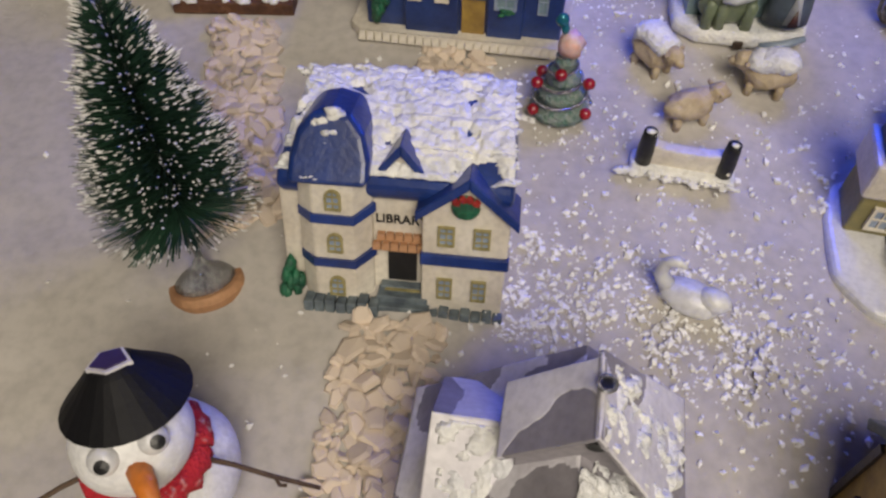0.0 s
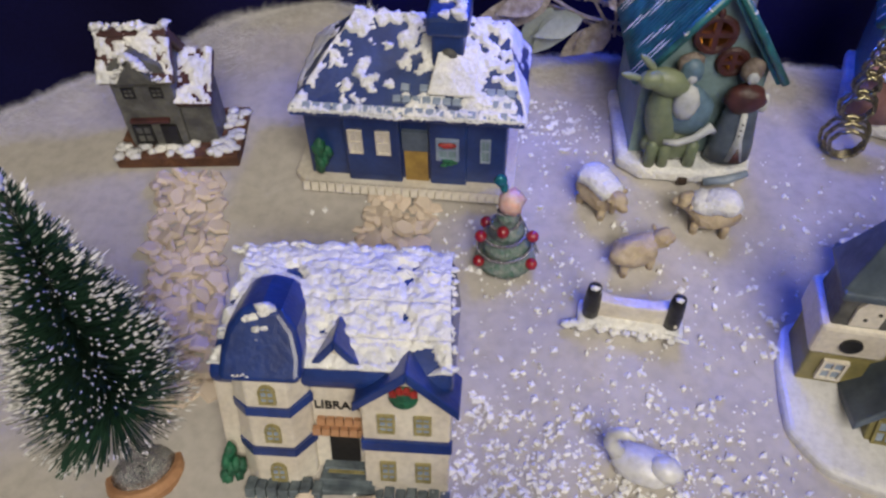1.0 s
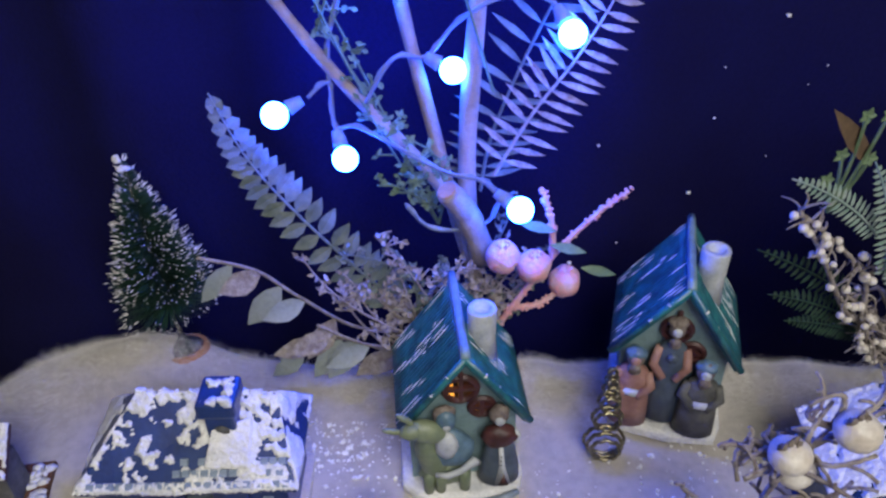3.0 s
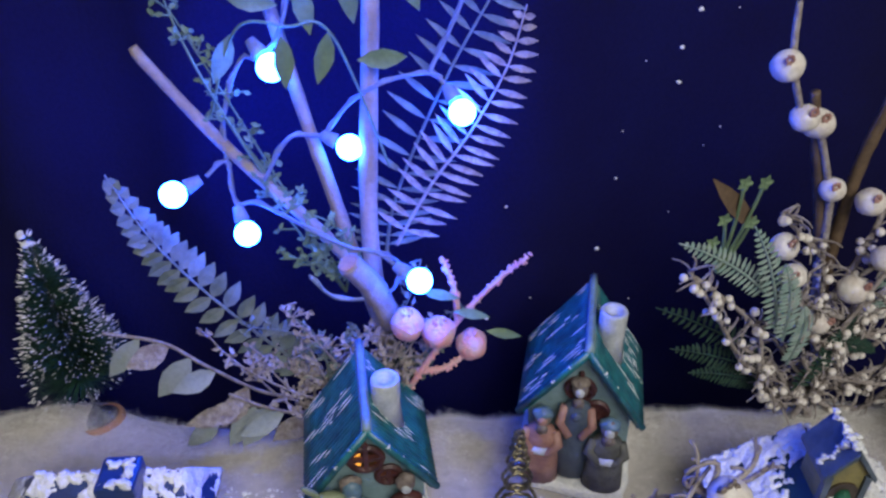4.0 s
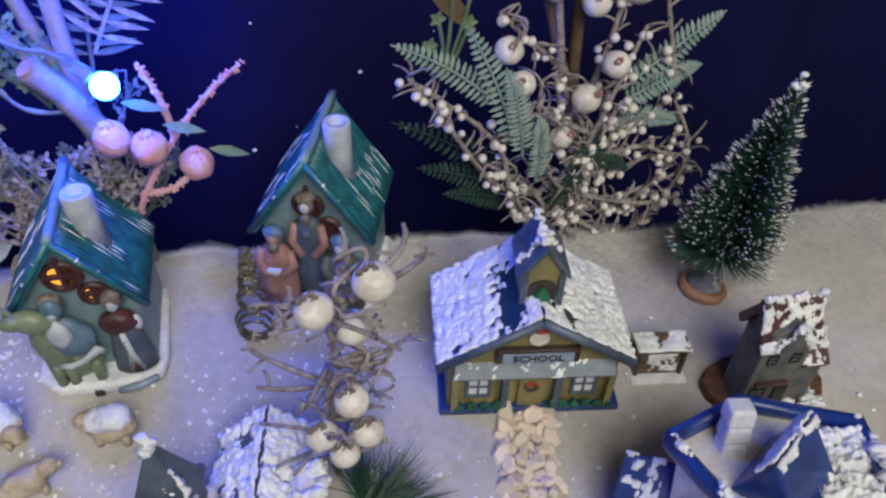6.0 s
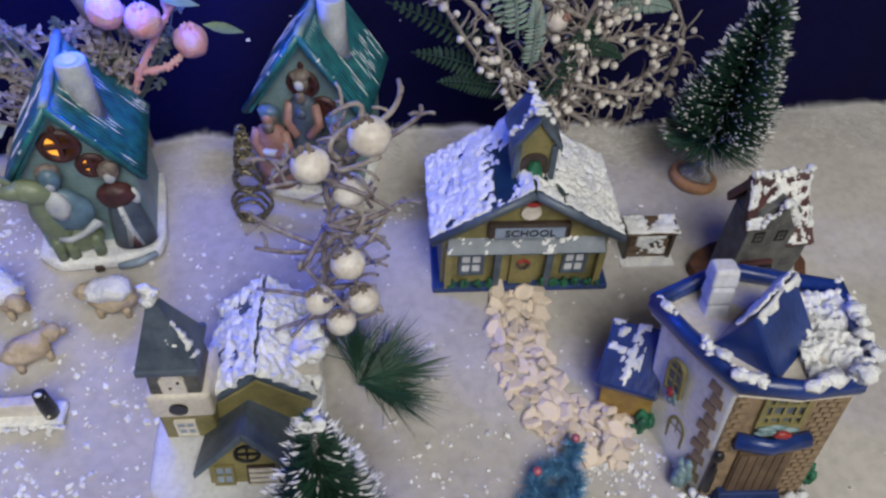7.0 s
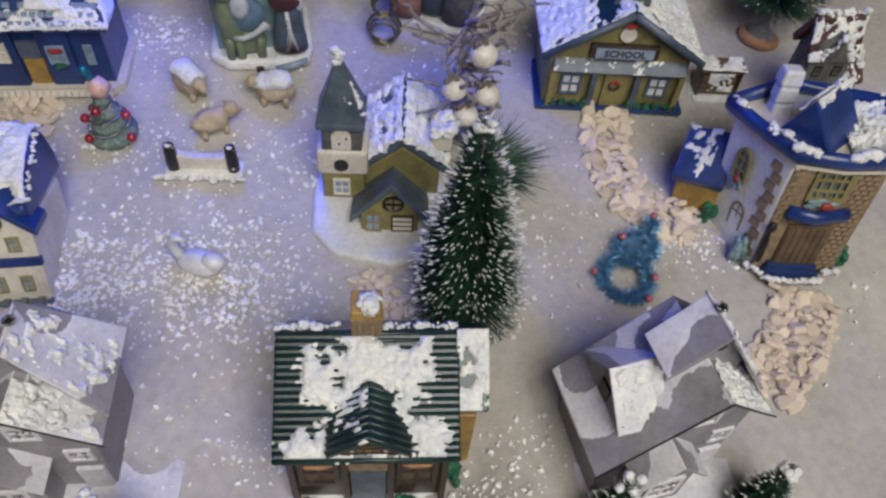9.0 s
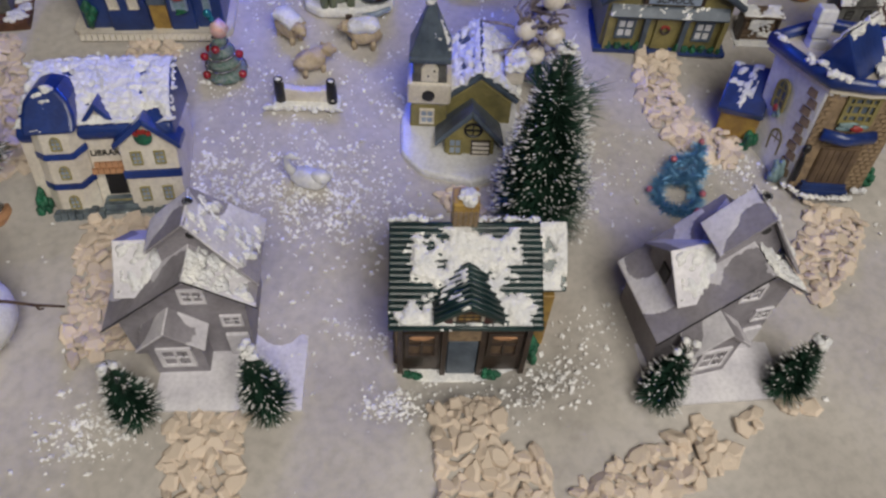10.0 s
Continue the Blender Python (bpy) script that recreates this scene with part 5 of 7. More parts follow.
    snow_rim(t, [(0.052, -0.006, 0.003), (0.064, -0.004, 0.003)], 0.0032, 57)
    bush(t, (0.008, 0.006, 0.008), (0.006, 0.006, 0.010), 82, TEALWALL)
    bush(t, (0.067, 0.006, 0.007), (0.005, 0.006, 0.008), 83, GREEN)
    # windows of the slanting side wall
    for u, z in ((0.62, 0.045), (0.44, 0.018)):
        w = window(t, 0, z, 0.011, 0.018, 0, OLIVE, GREYBLUE, (1, 2), arch=True)
        lean = 0.0032 * (z > 0.03) - 0.0002
        w.matrix_local = pose(0.012 - 0.016 * u - lean, 0.004 + 0.036 * u - 0.4 * lean, z, 5, 0, -66)
    bush(t, (0.0005, 0.0255, 0.0345), (0.0030, 0.0050, 0.005), 84, TEALWALL, "window_box")
    bm = bmesh.new()
    blob(bm, (-0.0020, 0.0240, 0.0375), (0.0016, 0.0022, 0.002), 2, 0.3)
    part("bow", bm, RED, t)
    # annex at the back
    bm = bmesh.new()
    box(bm, 0.0, 0.026, 0.004, 0.024, 0, 0.022)
    a = part("annex", bm, OCHRE, t, "low ochre annex", bevel=0.001)
    a.matrix_local = pose(-0.0275, 0.0440, 0.004, 9, 0, -26)
    bm = bmesh.new()
    slab(bm, (-0.003, 0.0, 0.023), (0.027, 0.0, 0.025), (0.027, 0.027, 0.040), (-0.003, 0.027, 0.037), 0.006)
    part("roof", bm, COBALT, a, bevel=0.001)
    snow_on(a, ((-0.003, 0.0, 0.0235), (0.016, 0.0, 0.0245), (0.016, 0.027, 0.0395), (-0.003, 0.027, 0.0375)), 25, 0.40, 0.0014, (18, 24), 150)
    bush(t, (-0.006, 0.034, 0.010), (0.006, 0.005, 0.010), 85, GREEN)
    return t


def build_stone_house(m, label, base_round):
    """A narrow grey town house with a lower wing, glued on a slab of bark."""
    t = thing("grey_town_house", m, label, "toy house", "grey town houses")
    bm = bmesh.new()
    if base_round:
        prism(bm, [(0.032 + 0.038 * math.cos(a) * (1 + 0.08 * math.sin(3 * a)), 0.022 + 0.028 * math.sin(a)) for a in [2 * math.pi * k / 18 for k in range(18)]], 0, 0.007, "z")
    else:
        box(bm, -0.002, 0.062, -0.002, 0.040, 0, 0.007)
    part("base", bm, BARK, t, "rough bark base", bevel=0.001)
    bm = bmesh.new()
    rnd = random.Random(int(base_round) + 3)
    for k in range(60):
        a = rnd.random()
        x, y = (rnd.uniform(-0.001, 0.060), rnd.uniform(-0.001, 0.010)) if k < 40 else (rnd.uniform(0.048, 0.061), rnd.uniform(0, 0.038))
        blob(bm, (x, y, 0.0075), (rnd.uniform(0.002, 0.005), rnd.uniform(0.002, 0.004), 0.0016), 1, 0.5)
    tagged(part("base_snow", bm, SNOW, t, smooth=True), "clumps of snow paint", kind="stuff")
    bm = bmesh.new()
    box(bm, 0.006, 0.036, 0.008, 0.030, 0.006, 0.050)
    prism(bm, [(0.006, 0.050), (0.036, 0.050), (0.034, 0.056), (0.021, 0.063), (0.008, 0.056)], 0.008, 0.030)
    part("wall", bm, STONEG, t, bevel=0.0008)
    bm = bmesh.new()
    slab(bm, (0.002, 0.005, 0.048), (0.039, 0.005, 0.048), (0.038, 0.021, 0.070), (0.003, 0.021, 0.070), 0.005)
    slab(bm, (0.003, 0.021, 0.070), (0.038, 0.021, 0.070), (0.039, 0.036, 0.050), (0.002, 0.036, 0.050), 0.005)
    part("roof", bm, MAROON, t, "dark red roof", bevel=0.001)
    snow_on(t, ((0.002, 0.005, 0.0485), (0.039, 0.005, 0.0485), (0.038, 0.021, 0.0705), (0.003, 0.021, 0.0705)), 41 + int(base_round), 0.54, 0.0018, (40, 28), 170, fine=1.6)
    bm = bmesh.new()
    prism(bm, [(0.011, 0.048), (0.031, 0.048), (0.021, 0.062)], 0.004, 0.016)
    part("gable", bm, STONEG, t, bevel=0.0008)
    snow_rim(t, [(0.010, 0.005, 0.050), (0.021, 0.005, 0.0635), (0.032, 0.005, 0.050)], 0.0020, 45)
    snow_rim(t, [(0.003, 0.020, 0.071), (0.038, 0.020, 0.071)], 0.0026, 46)
    bm = bmesh.new()
    box(bm, 0.0355, 0.051, 0.010, 0.030, 0.006, 0.036)
    w = part("wing", bm, STONEG, t, bevel=0.0008)
    bm = bmesh.new()
    slab(bm, (0.035, 0.007, 0.034), (0.053, 0.007, 0.034), (0.053, 0.032, 0.050), (0.035, 0.032, 0.050), 0.004)
    part("roof", bm, MAROON, w, bevel=0.0008)
    snow_on(w, ((0.035, 0.007, 0.0345), (0.053, 0.007, 0.0345), (0.053, 0.032, 0.0505), (0.035, 0.032, 0.0505)), 44 + int(base_round), 0.54, 0.0016, (28, 28), 170, fine=1.6)
    for x in (0.014, 0.028):
        window(t, x, 0.041, 0.006, 0.006, 0.0078, BLACK, STONEG, (1, 1), t=0.0008)
    bm = bmesh.new()
    box(bm, 0.010, 0.030, 0.005, 0.0085, 0.0235, 0.0255)
    part("awning", bm, MAROON, t, "dark red awning", bevel=0.0005)
    window(t, 0.014, 0.015, 0.010, 0.012, 0.0078, BLACK, STONEG, (1, 1), t=0.0008)
    bm = bmesh.new()
    box(bm, 0.024, 0.032, 0.0065, 0.009, 0.006, 0.021)
    part("door", bm, BLACK, t)
    return t


build_library()
build_blue_house()
build_nativity_house(place(0.116, 0.332, -16.7) @ pose(0.035, 0.012, 0, 0, 0, 12) @ Matrix.Diagonal((0.92, 0.90, 0.91, 1)) @ pose(-0.036, -0.012, 0), "teal-roofed ceramic house with candle-lit windows", True)
build_nativity_house(place(0.245, 0.350, -16.8) @ pose(0.033, 0.012, 0, 0, 0, -8) @ Matrix.Diagonal((0.94, 0.94, 0.96, 1)) @ pose(-0.036, -0.012, 0), "teal-roofed ceramic house with unlit windows", False)
build_school()
build_green_house()
build_church()
build_post_office()
build_stone_house(place(-0.140, 0.343, -2), "grey town house with snowy red roof on bark slab", False)
build_stone_house(place(0.474, 0.198, -9, 0.001) @ Matrix.Diagonal((0.92, 0.9, 1.2, 1)), "grey town house with snowy red roof on round log slice", True)


# ---- folded card houses ----
def build_card_house(m, turn, label, shift=0.0, tall=1.0, back=0.0):
    t = thing("card_house", m, label, "toy house", "folded card houses")
    bm = bmesh.new()
    box(bm, -0.004, 0.074, -0.006, 0.078, 0, 0.002)
    part("base", bm, CARDW, t, "white card base plate")
    h = pose(0.036 + shift, 0.036 + back, 0.002, 0, 0, turn) @ pose(-0.030, -0.036, 0) @ Matrix.Diagonal((1, 1, tall, 1))

    def piece(name, bm, mat, parent=t, label="", bevel=0.0004):
        ob = part(name, bm, mat, parent, label, bevel=bevel)
        ob.matrix_local = h
        return ob
    bm = bmesh.new()
    prism(bm, [(-0.004, 0), (0.060, 0), (0.062, 0.060), (0.038, 0.081), (-0.005, 0.040)], 0.024, 0.068)
    piece("wall", bm, CARD)

    def roof(quad, name, seed, cover, parent=t, mat=CARD):
        bm = bmesh.new()
        slab(bm, *quad, 0.0016)
        r = piece(name, bm, mat, parent)
        if cover:
            s = snow_on(r, quad, seed, cover, 0.0005, (50, 64), 75, name="white_patch", label="glued white paper snow", mat=CARDW, fine=0.15)
        return r
    roof(((0.038, 0.018, 0.0840), (0.069, 0.018, 0.0580), (0.069, 0.073, 0.0580), (0.038, 0.073, 0.0840)), "roof", 61, 0.47)
    roof(((-0.012, 0.018, 0.0375), (0.038, 0.018, 0.0840), (0.038, 0.073, 0.0840), (-0.012, 0.073, 0.0375)), "roof", 62, 0.47)
    for q, cv, sd in ((((0.042, 0.020, 0.0812), (0.068, 0.020, 0.0594), (0.068, 0.072, 0.0594), (0.042, 0.072, 0.0812)), 0.44, 81),
                      (((0.0415, 0.037, 0.1040), (0.0690, 0.033, 0.0622), (0.0690, 0.070, 0.0622), (0.0415, 0.058, 0.1040)), 0.40, 82),
                      (((0.038, 0.018, 0.0848), (0.054, 0.018, 0.0714), (0.054, 0.036, 0.0714), (0.038, 0.036, 0.0848)), 0.62, 83)):
        s = snow_on(t, q, sd, cv, 0.0016, (44, 56), 120, fine=1.8, name="snow_clump")
        s.matrix_local = h
    bm = bmesh.new()
    for a, b in (((0.038, 0.0852), (-0.0125, 0.0381)), ((0.038, 0.0852), (0.0695, 0.0588))):
        tube(bm, [(a[0], 0.0175, a[1] - 0.001), (b[0], 0.0175, b[1] - 0.001)], 0.0004, 4)
    piece("roof_edge", bm, BLACK, t, "dark cut edge of the card", 0)
    # raised cap over the back half
    bm = bmesh.new()
    prism(bm, [(0.022, 0.060), (0.058, 0.060), (0.058, 0.074), (0.040, 0.102), (0.022, 0.084)], 0.040, 0.057)
    piece("upper_storey", bm, CARD)
    roof(((0.040, 0.036, 0.1055), (0.070, 0.030, 0.0600), (0.070, 0.073, 0.0600), (0.040, 0.060, 0.1055)), "upper_roof", 63, 0.56)
    roof(((0.017, 0.036, 0.0825), (0.040, 0.036, 0.1055), (0.040, 0.058, 0.1055), (0.017, 0.058, 0.0825)), "upper_roof", 64, 0.54)
    bm = bmesh.new()
    for k in range(2):
        tube(bm, [(0.041 + 0.0022 * math.cos(a), 0.050 + 0.0022 * math.sin(a), 0.1062 + 0.0006 * k) for a in [0.52 * q for q in range(13)]], 0.0005, 5)
    piece("eyelet", bm, SILVER, t, "silver metal eyelet", 0)
    bm = bmesh.new()
    lathe(bm, [(0, 0), (0.0016, 0), (0.0016, 0.0006), (0, 0.0006)], 12, (0.041, 0.050, 0.1058))
    piece("hole", bm, BLACK, t, "", 0)
    bm = bmesh.new()
    lathe(bm, [(0, -0.0006), (0.0024, -0.0006), (0.0024, 0.0006), (0, 0.0006)], 12)
    part("vent_hole", bm, BLACK, t, "dark round vent").matrix_local = h @ pose(0.041, 0.0398, 0.092, 90, 0, 0)
    # gabled dormer on the long slope
    bm = bmesh.new()
    prism(bm, [(0.030, 0.040), (0.066, 0.040), (0.066, 0.058), (0.0485, 0.0735), (0.030, 0.058)], 0.001, 0.034, "x")
    dm = piece("dormer", bm, CARD)
    roof(((-0.002, 0.0265, 0.0560), (0.036, 0.0265, 0.0560), (0.031, 0.0485, 0.0765), (-0.002, 0.0485, 0.0765)), "dormer_roof", 65, 0.60)
    roof(((-0.002, 0.0485, 0.0765), (0.031, 0.0485, 0.0765), (0.036, 0.0700, 0.0560), (-0.002, 0.0700, 0.0560)), "dormer_roof", 68, 0.52)
    s = snow_on(t, ((0.000, 0.0285, 0.0588), (0.033, 0.0285, 0.0588), (0.030, 0.0470, 0.0762), (0.000, 0.0470, 0.0762)), 84, 0.52, 0.0014, (40, 34), 120, fine=1.7, name="snow_clump")
    s.matrix_local = h
    bm = bmesh.new()
    box(bm, 0.0000, 0.0018, 0.0445, 0.0525, 0.052, 0.062)
    piece("dormer_window", bm, BLACK, dm, "dark cut-out window")
    dm.children[-1].matrix_local = Matrix.Identity(4)
    # porch gable
    bm = bmesh.new()
    prism(bm, [(0.009, 0), (0.037, 0), (0.037, 0.032), (0.023, 0.046), (0.009, 0.032)], 0.012, 0.026)
    piece("porch", bm, CARD)
    roof(((0.023, 0.008, 0.0500), (0.0405, 0.008, 0.0320), (0.0405, 0.025, 0.0320), (0.023, 0.025, 0.0500)), "porch_roof", 66, 0.55)
    roof(((0.0055, 0.008, 0.0320), (0.023, 0.008, 0.0500), (0.023, 0.025, 0.0500), (0.0055, 0.025, 0.0320)), "porch_roof", 67, 0.66)
    for x, z, w_, h_, y in ((0.0375, 0.061, 0.013, 0.013, 0.0238), (0.0530, 0.036, 0.011, 0.011, 0.0238), (0.0230, 0.019, 0.018, 0.020, 0.0118)):
        w = window(t, x, z, w_, h_, y, CARDW, CARD, (1, 1))
        w.matrix_local = h @ pose(x, y, z)
        bm = bmesh.new()
        rnd = random.Random(int(x * 1e4))
        for _ in range(9):
            blob(bm, (rnd.uniform(-0.3, 0.3) * w_, -0.0008, rnd.uniform(-0.3, 0.3) * h_), 0.0006, 1, 0.4)
        part("glitter", bm, SILVER, w, "grains of silver glitter")
    bm = bmesh.new()
    box(bm, 0.0475, 0.0590, 0.0220, 0.0244, 0.0, 0.022)
    piece("garage_door", bm, CARDW)
    return t


build_card_house(place(0.003, 0.036, -12, 0.0), 2, "folded grey card house with white paper snow patches", -0.021, 0.92, 0.005)
build_card_house(place(0.266, -0.016, -8, 0.0), 9, "folded grey card house turned on its white base", -0.004)


# ---- bottle brush trees ----
def brush_tree(m, height, r, seed, label, n=3600, flock=1000, base="slice", tip=True, stem=0.02, width=0.00042, group="bottle brush trees", full=0.92):
    t = thing("bottle_brush_tree", m, label, "toy tree", group)
    rnd = random.Random(seed)
    verts, faces, fv, ff = [], [], [], []
    octa = [(0, 2, 4), (2, 1, 4), (1, 3, 4), (3, 0, 4), (2, 0, 5), (1, 2, 5), (3, 1, 5), (0, 3, 5)]
    for k in range(n):
        h = stem + (height - stem) * (1 - math.sqrt(rnd.random() * 0.995))
        u = (h - stem) / (height - stem)
        rr = r * ((1 - u) ** full) * (0.93 + 0.07 * math.sin(u * 40)) * rnd.uniform(0.88, 1.04) + 0.002
        if u < 0.06:
            rr *= 0.9
        a = rnd.uniform(0, 2 * math.pi)
        rise = 0.28 + 0.9 * u ** 3 - 0.35 * (u < 0.05) + rnd.uniform(-0.10, 0.10)
        d = Vector((math.cos(a), math.sin(a), rise)).normalized()
        p, q = Vector((0, 0, h)), Vector((0, 0, h)) + d * rr
        s = d.orthogonal().normalized() * width
        s2 = d.cross(s)
        i = len(verts)
        verts += [p + s, p - s * 0.5 + s2 * 0.87, p - s * 0.5 - s2 * 0.87, q + s * 0.5, q - s * 0.5]
        faces += [(i, i + 1, i + 4, i + 3), (i + 1, i + 2, i + 4), (i + 2, i, i + 3, i + 4)]
        if k < flock:
            c = q - d * rr * rnd.uniform(0.0, 0.10)
            L, W = rnd.uniform(0.0009, 0.0023) * (1 + 0.5 * u), rnd.uniform(0.00028, 0.00055)
            sa, sb = s.normalized() * W, s2.normalized() * W
            i = len(fv)
            fv += [c + sa, c - sa, c + sb, c - sb, c + d * L, c - d * L]
            ff += [tuple(i + x for x in f) for f in octa]
    me = bpy.data.meshes.new("bristles")
    me.from_pydata(verts, [], faces)
    me.materials.append(NEEDLE)
    ob = new("bristles", me)
    ob.parent = t
    tagged(ob, "dense dark green bristles", kind="stuff")
    me = bpy.data.meshes.new("snow_flock")
    me.from_pydata(fv, [], ff)
    me.materials.append(FLAKE)
    ob = new("snow_flock", me)
    ob.parent = t
    tagged(ob, "white flocked tips", kind="stuff")
    bm = bmesh.new()
    tube(bm, [(0.0008 * math.cos(k), 0.0008 * math.sin(k), height * k / 30 * 0.97 + 0.002) for k in range(31)], 0.0014, 6)
    part("stem", bm, SILVER, t, "twisted wire stem")
    if tip:
        bm = bmesh.new()
        for k in range(7):
            blob(bm, (rnd.uniform(-0.003, 0.003), rnd.uniform(-0.003, 0.003), height * 0.985 + rnd.uniform(-0.005, 0.003)), (0.0026, 0.0026, 0.0018), 1, 0.4)
        part("snow_cap", bm, SNOW, t, smooth=True)
    if base == "slice":
        bm = bmesh.new()
        lathe(bm, [(0, 0), (0.015, 0), (0.0158, 0.0035), (0.0148, 0.0065), (0, 0.0068)], 24)
        b = part("base", bm, SLICE, t, "pale orange wooden base", bevel=0.0006)
        bm = bmesh.new()
        lathe(bm, [(0.0125, 0.0066), (0.010, 0.0088), (0.005, 0.011), (0.002, 0.016), (0, 0.017)], 18)
        part("glitter", bm, SILVER, t, "silver glitter heaped round the stem", smooth=True)
    return t


def leaning(base, top, spin=0):
    """A pose at base whose z axis points to top."""
    d = Vector(top) - Vector(base)
    return Matrix.Translation(base) @ d.to_track_quat("Z", "Y").to_matrix().to_4x4() @ pose(0, 0, 0, 0, 0, spin)


brush_tree(leaning((-0.096, 0.176, 0.0115), (-0.112, 0.214, 0.130)), 0.138, 0.035, 1, "tall frosted bottle brush tree leaning on cotton", 4600, 1500, stem=0.038)
brush_tree(leaning((0.236, 0.112, 0.008), (0.238, 0.124, 0.130)), 0.132, 0.036, 2, "tall frosted bottle brush tree before the church", 4600, 1300, stem=0.010, full=0.72)
brush_tree(leaning((-0.010, 0.456, 0.0365), (-0.020, 0.476, 0.182)), 0.142, 0.036, 3, "frosted bottle brush tree on the back edge of the snow", 3800, 1000, stem=0.042)
brush_tree(leaning((0.514, 0.292, 0.024), (0.540, 0.302, 0.168)), 0.150, 0.037, 4, "frosted bottle brush tree leaning over bare cotton", 4200, 1100, stem=0.030)
for k, (x, y, hh, r, lx) in enumerate(((-0.009, 0.031, 0.046, 0.0150, -0.004), (0.058, 0.021, 0.054, 0.0155, -0.004), (0.266, -0.017, 0.046, 0.0150, 0.008), (0.339, -0.027, 0.046, 0.0150, 0.008))):
    z = 0.002 + 0.085 * y
    brush_tree(leaning((x, y, z), (x + lx, y + 0.006, z + hh)), hh, r, 10 + k, "tiny frosted bottle brush tree beside a card house", 1900, 190, "none", True, 0.003, 0.00034, "tiny trees by the card houses", 0.85)


# ---- snowman ----
def build_snowman():
    t = thing("snowman", pose(-0.091, 0.092, 0.007, 0, 0, 8) @ Matrix.Scale(0.86, 4), "white foam snowman with black card hat and red scarf", "snowman")
    bm = bmesh.new()
    blob(bm, (0, 0.002, 0.024), (0.029, 0.029, 0.026), 4, 0.05)
    part("body", bm, PLASTER, t, smooth=True)
    bm = bmesh.new()
    blob(bm, (0, 0, 0.060), (0.0205, 0.0205, 0.0195), 4, 0.02)
    part("head", bm, PLASTER, t, smooth=True)
    tilt = pose(0, 0, 0.060) @ pose(0, 0, 0, -24, 0, 0) @ pose(0, 0, -0.060)
    hat = new("hat")
    hat.parent = t
    hat.matrix_local = tilt @ pose(0.001, 0.003, 0.0735, 6, -3, 0)
    bm = bmesh.new()
    lathe(bm, [(0.0216, 0.0), (0.0220, 0.0008), (0.0190, 0.0040), (0.0140, 0.0090), (0.0085, 0.0150), (0.0066, 0.0166), (0.0, 0.0160)], 26)
    part("crown", bm, FELT, hat, "folded black card hat")
    bm = bmesh.new()
    prism(bm, [(-0.0072, -0.003), (0.0, -0.0062), (0.0076, -0.0022), (0.003, 0.0055), (-0.0045, 0.0045)], 0.0160, 0.0176, "z")
    pt = part("patch", bm, CARDW, hat, "white edge of the folded top")
    bm = bmesh.new()
    prism(bm, [(-0.0058, -0.0025), (0.0, -0.0050), (0.0060, -0.0018), (0.0025, 0.0044), (-0.0036, 0.0036)], 0.0176, 0.0182, "z")
    part("lining", bm, material("violet_paper", (0.055, 0.035, 0.12), 0.6), pt, "dark violet paper")
    face = pose(0, 0, 0, 0, 0, 20) @ tilt
    for x in (-0.0078, 0.0078):
        bm = bmesh.new()
        lathe(bm, [(0.0044, 0), (0.0044, 0.0008), (0.0036, 0.0024), (0.0018, 0.0032), (0, 0.0034)], 20)
        e = part("googly_eye", bm, WHITEC, t, "clear white googly eye", smooth=True)
        e.matrix_local = face @ pose(x, -0.0166, 0.0672, 64, 0, 14 if x > 0 else -14) @ Matrix.Scale(1.15, 4)
        bm = bmesh.new()
        lathe(bm, [(0.0021, 0.0028), (0.0021, 0.0034), (0.0, 0.0038)], 16, (0.0004 if x > 0 else 0.0002, -0.0010, 0))
        part("pupil", bm, BLACK, e)
    bm = bmesh.new()
    tube(bm, [(0.0, -0.018, 0.0600), (0.001, -0.026, 0.0575), (0.0025, -0.036, 0.053)], [0.0042, 0.0038, 0.0010], 10)
    part("nose", bm, ORANGE, t, "rolled orange paper nose", smooth=True).matrix_local = face
    bm = bmesh.new()
    n = 40
    tube(bm, [((0.0185 + 0.0012 * math.sin(k * 3)) * math.cos(2 * math.pi * k / n), (0.0185 + 0.0012 * math.sin(k * 3)) * math.sin(2 * math.pi * k / n), 0.0445 + 0.0008 * math.sin(k * 1.7)) for k in range(n + 1)], 0.0052, 8)
    tube(bm, [(-0.006, -0.020, 0.0440), (-0.008, -0.025, 0.036), (-0.007, -0.029, 0.026)], [0.005, 0.0055, 0.006], 8)
    part("scarf", bm, SCARF, t, "red and white knitted scarf", smooth=True)
    for s in (1, -1):
        bm = bmesh.new()
        pts = [(0.017 * s, -0.003, 0.043), (0.030 * s, -0.007, 0.041), (0.044 * s, -0.012, 0.037), (0.060 * s, -0.018, 0.036)]
        tube(bm, pts, [0.0011, 0.0010, 0.0010, 0.0008], 7)
        tube(bm, [(0.044 * s, -0.012, 0.037), (0.0455 * s, -0.0150, 0.036), (0.048 * s, -0.0154, 0.036)], 0.0007, 6)
        part("arm", bm, TWIGM, t, "thin brown twig arm", smooth=True)
    return t


build_snowman()


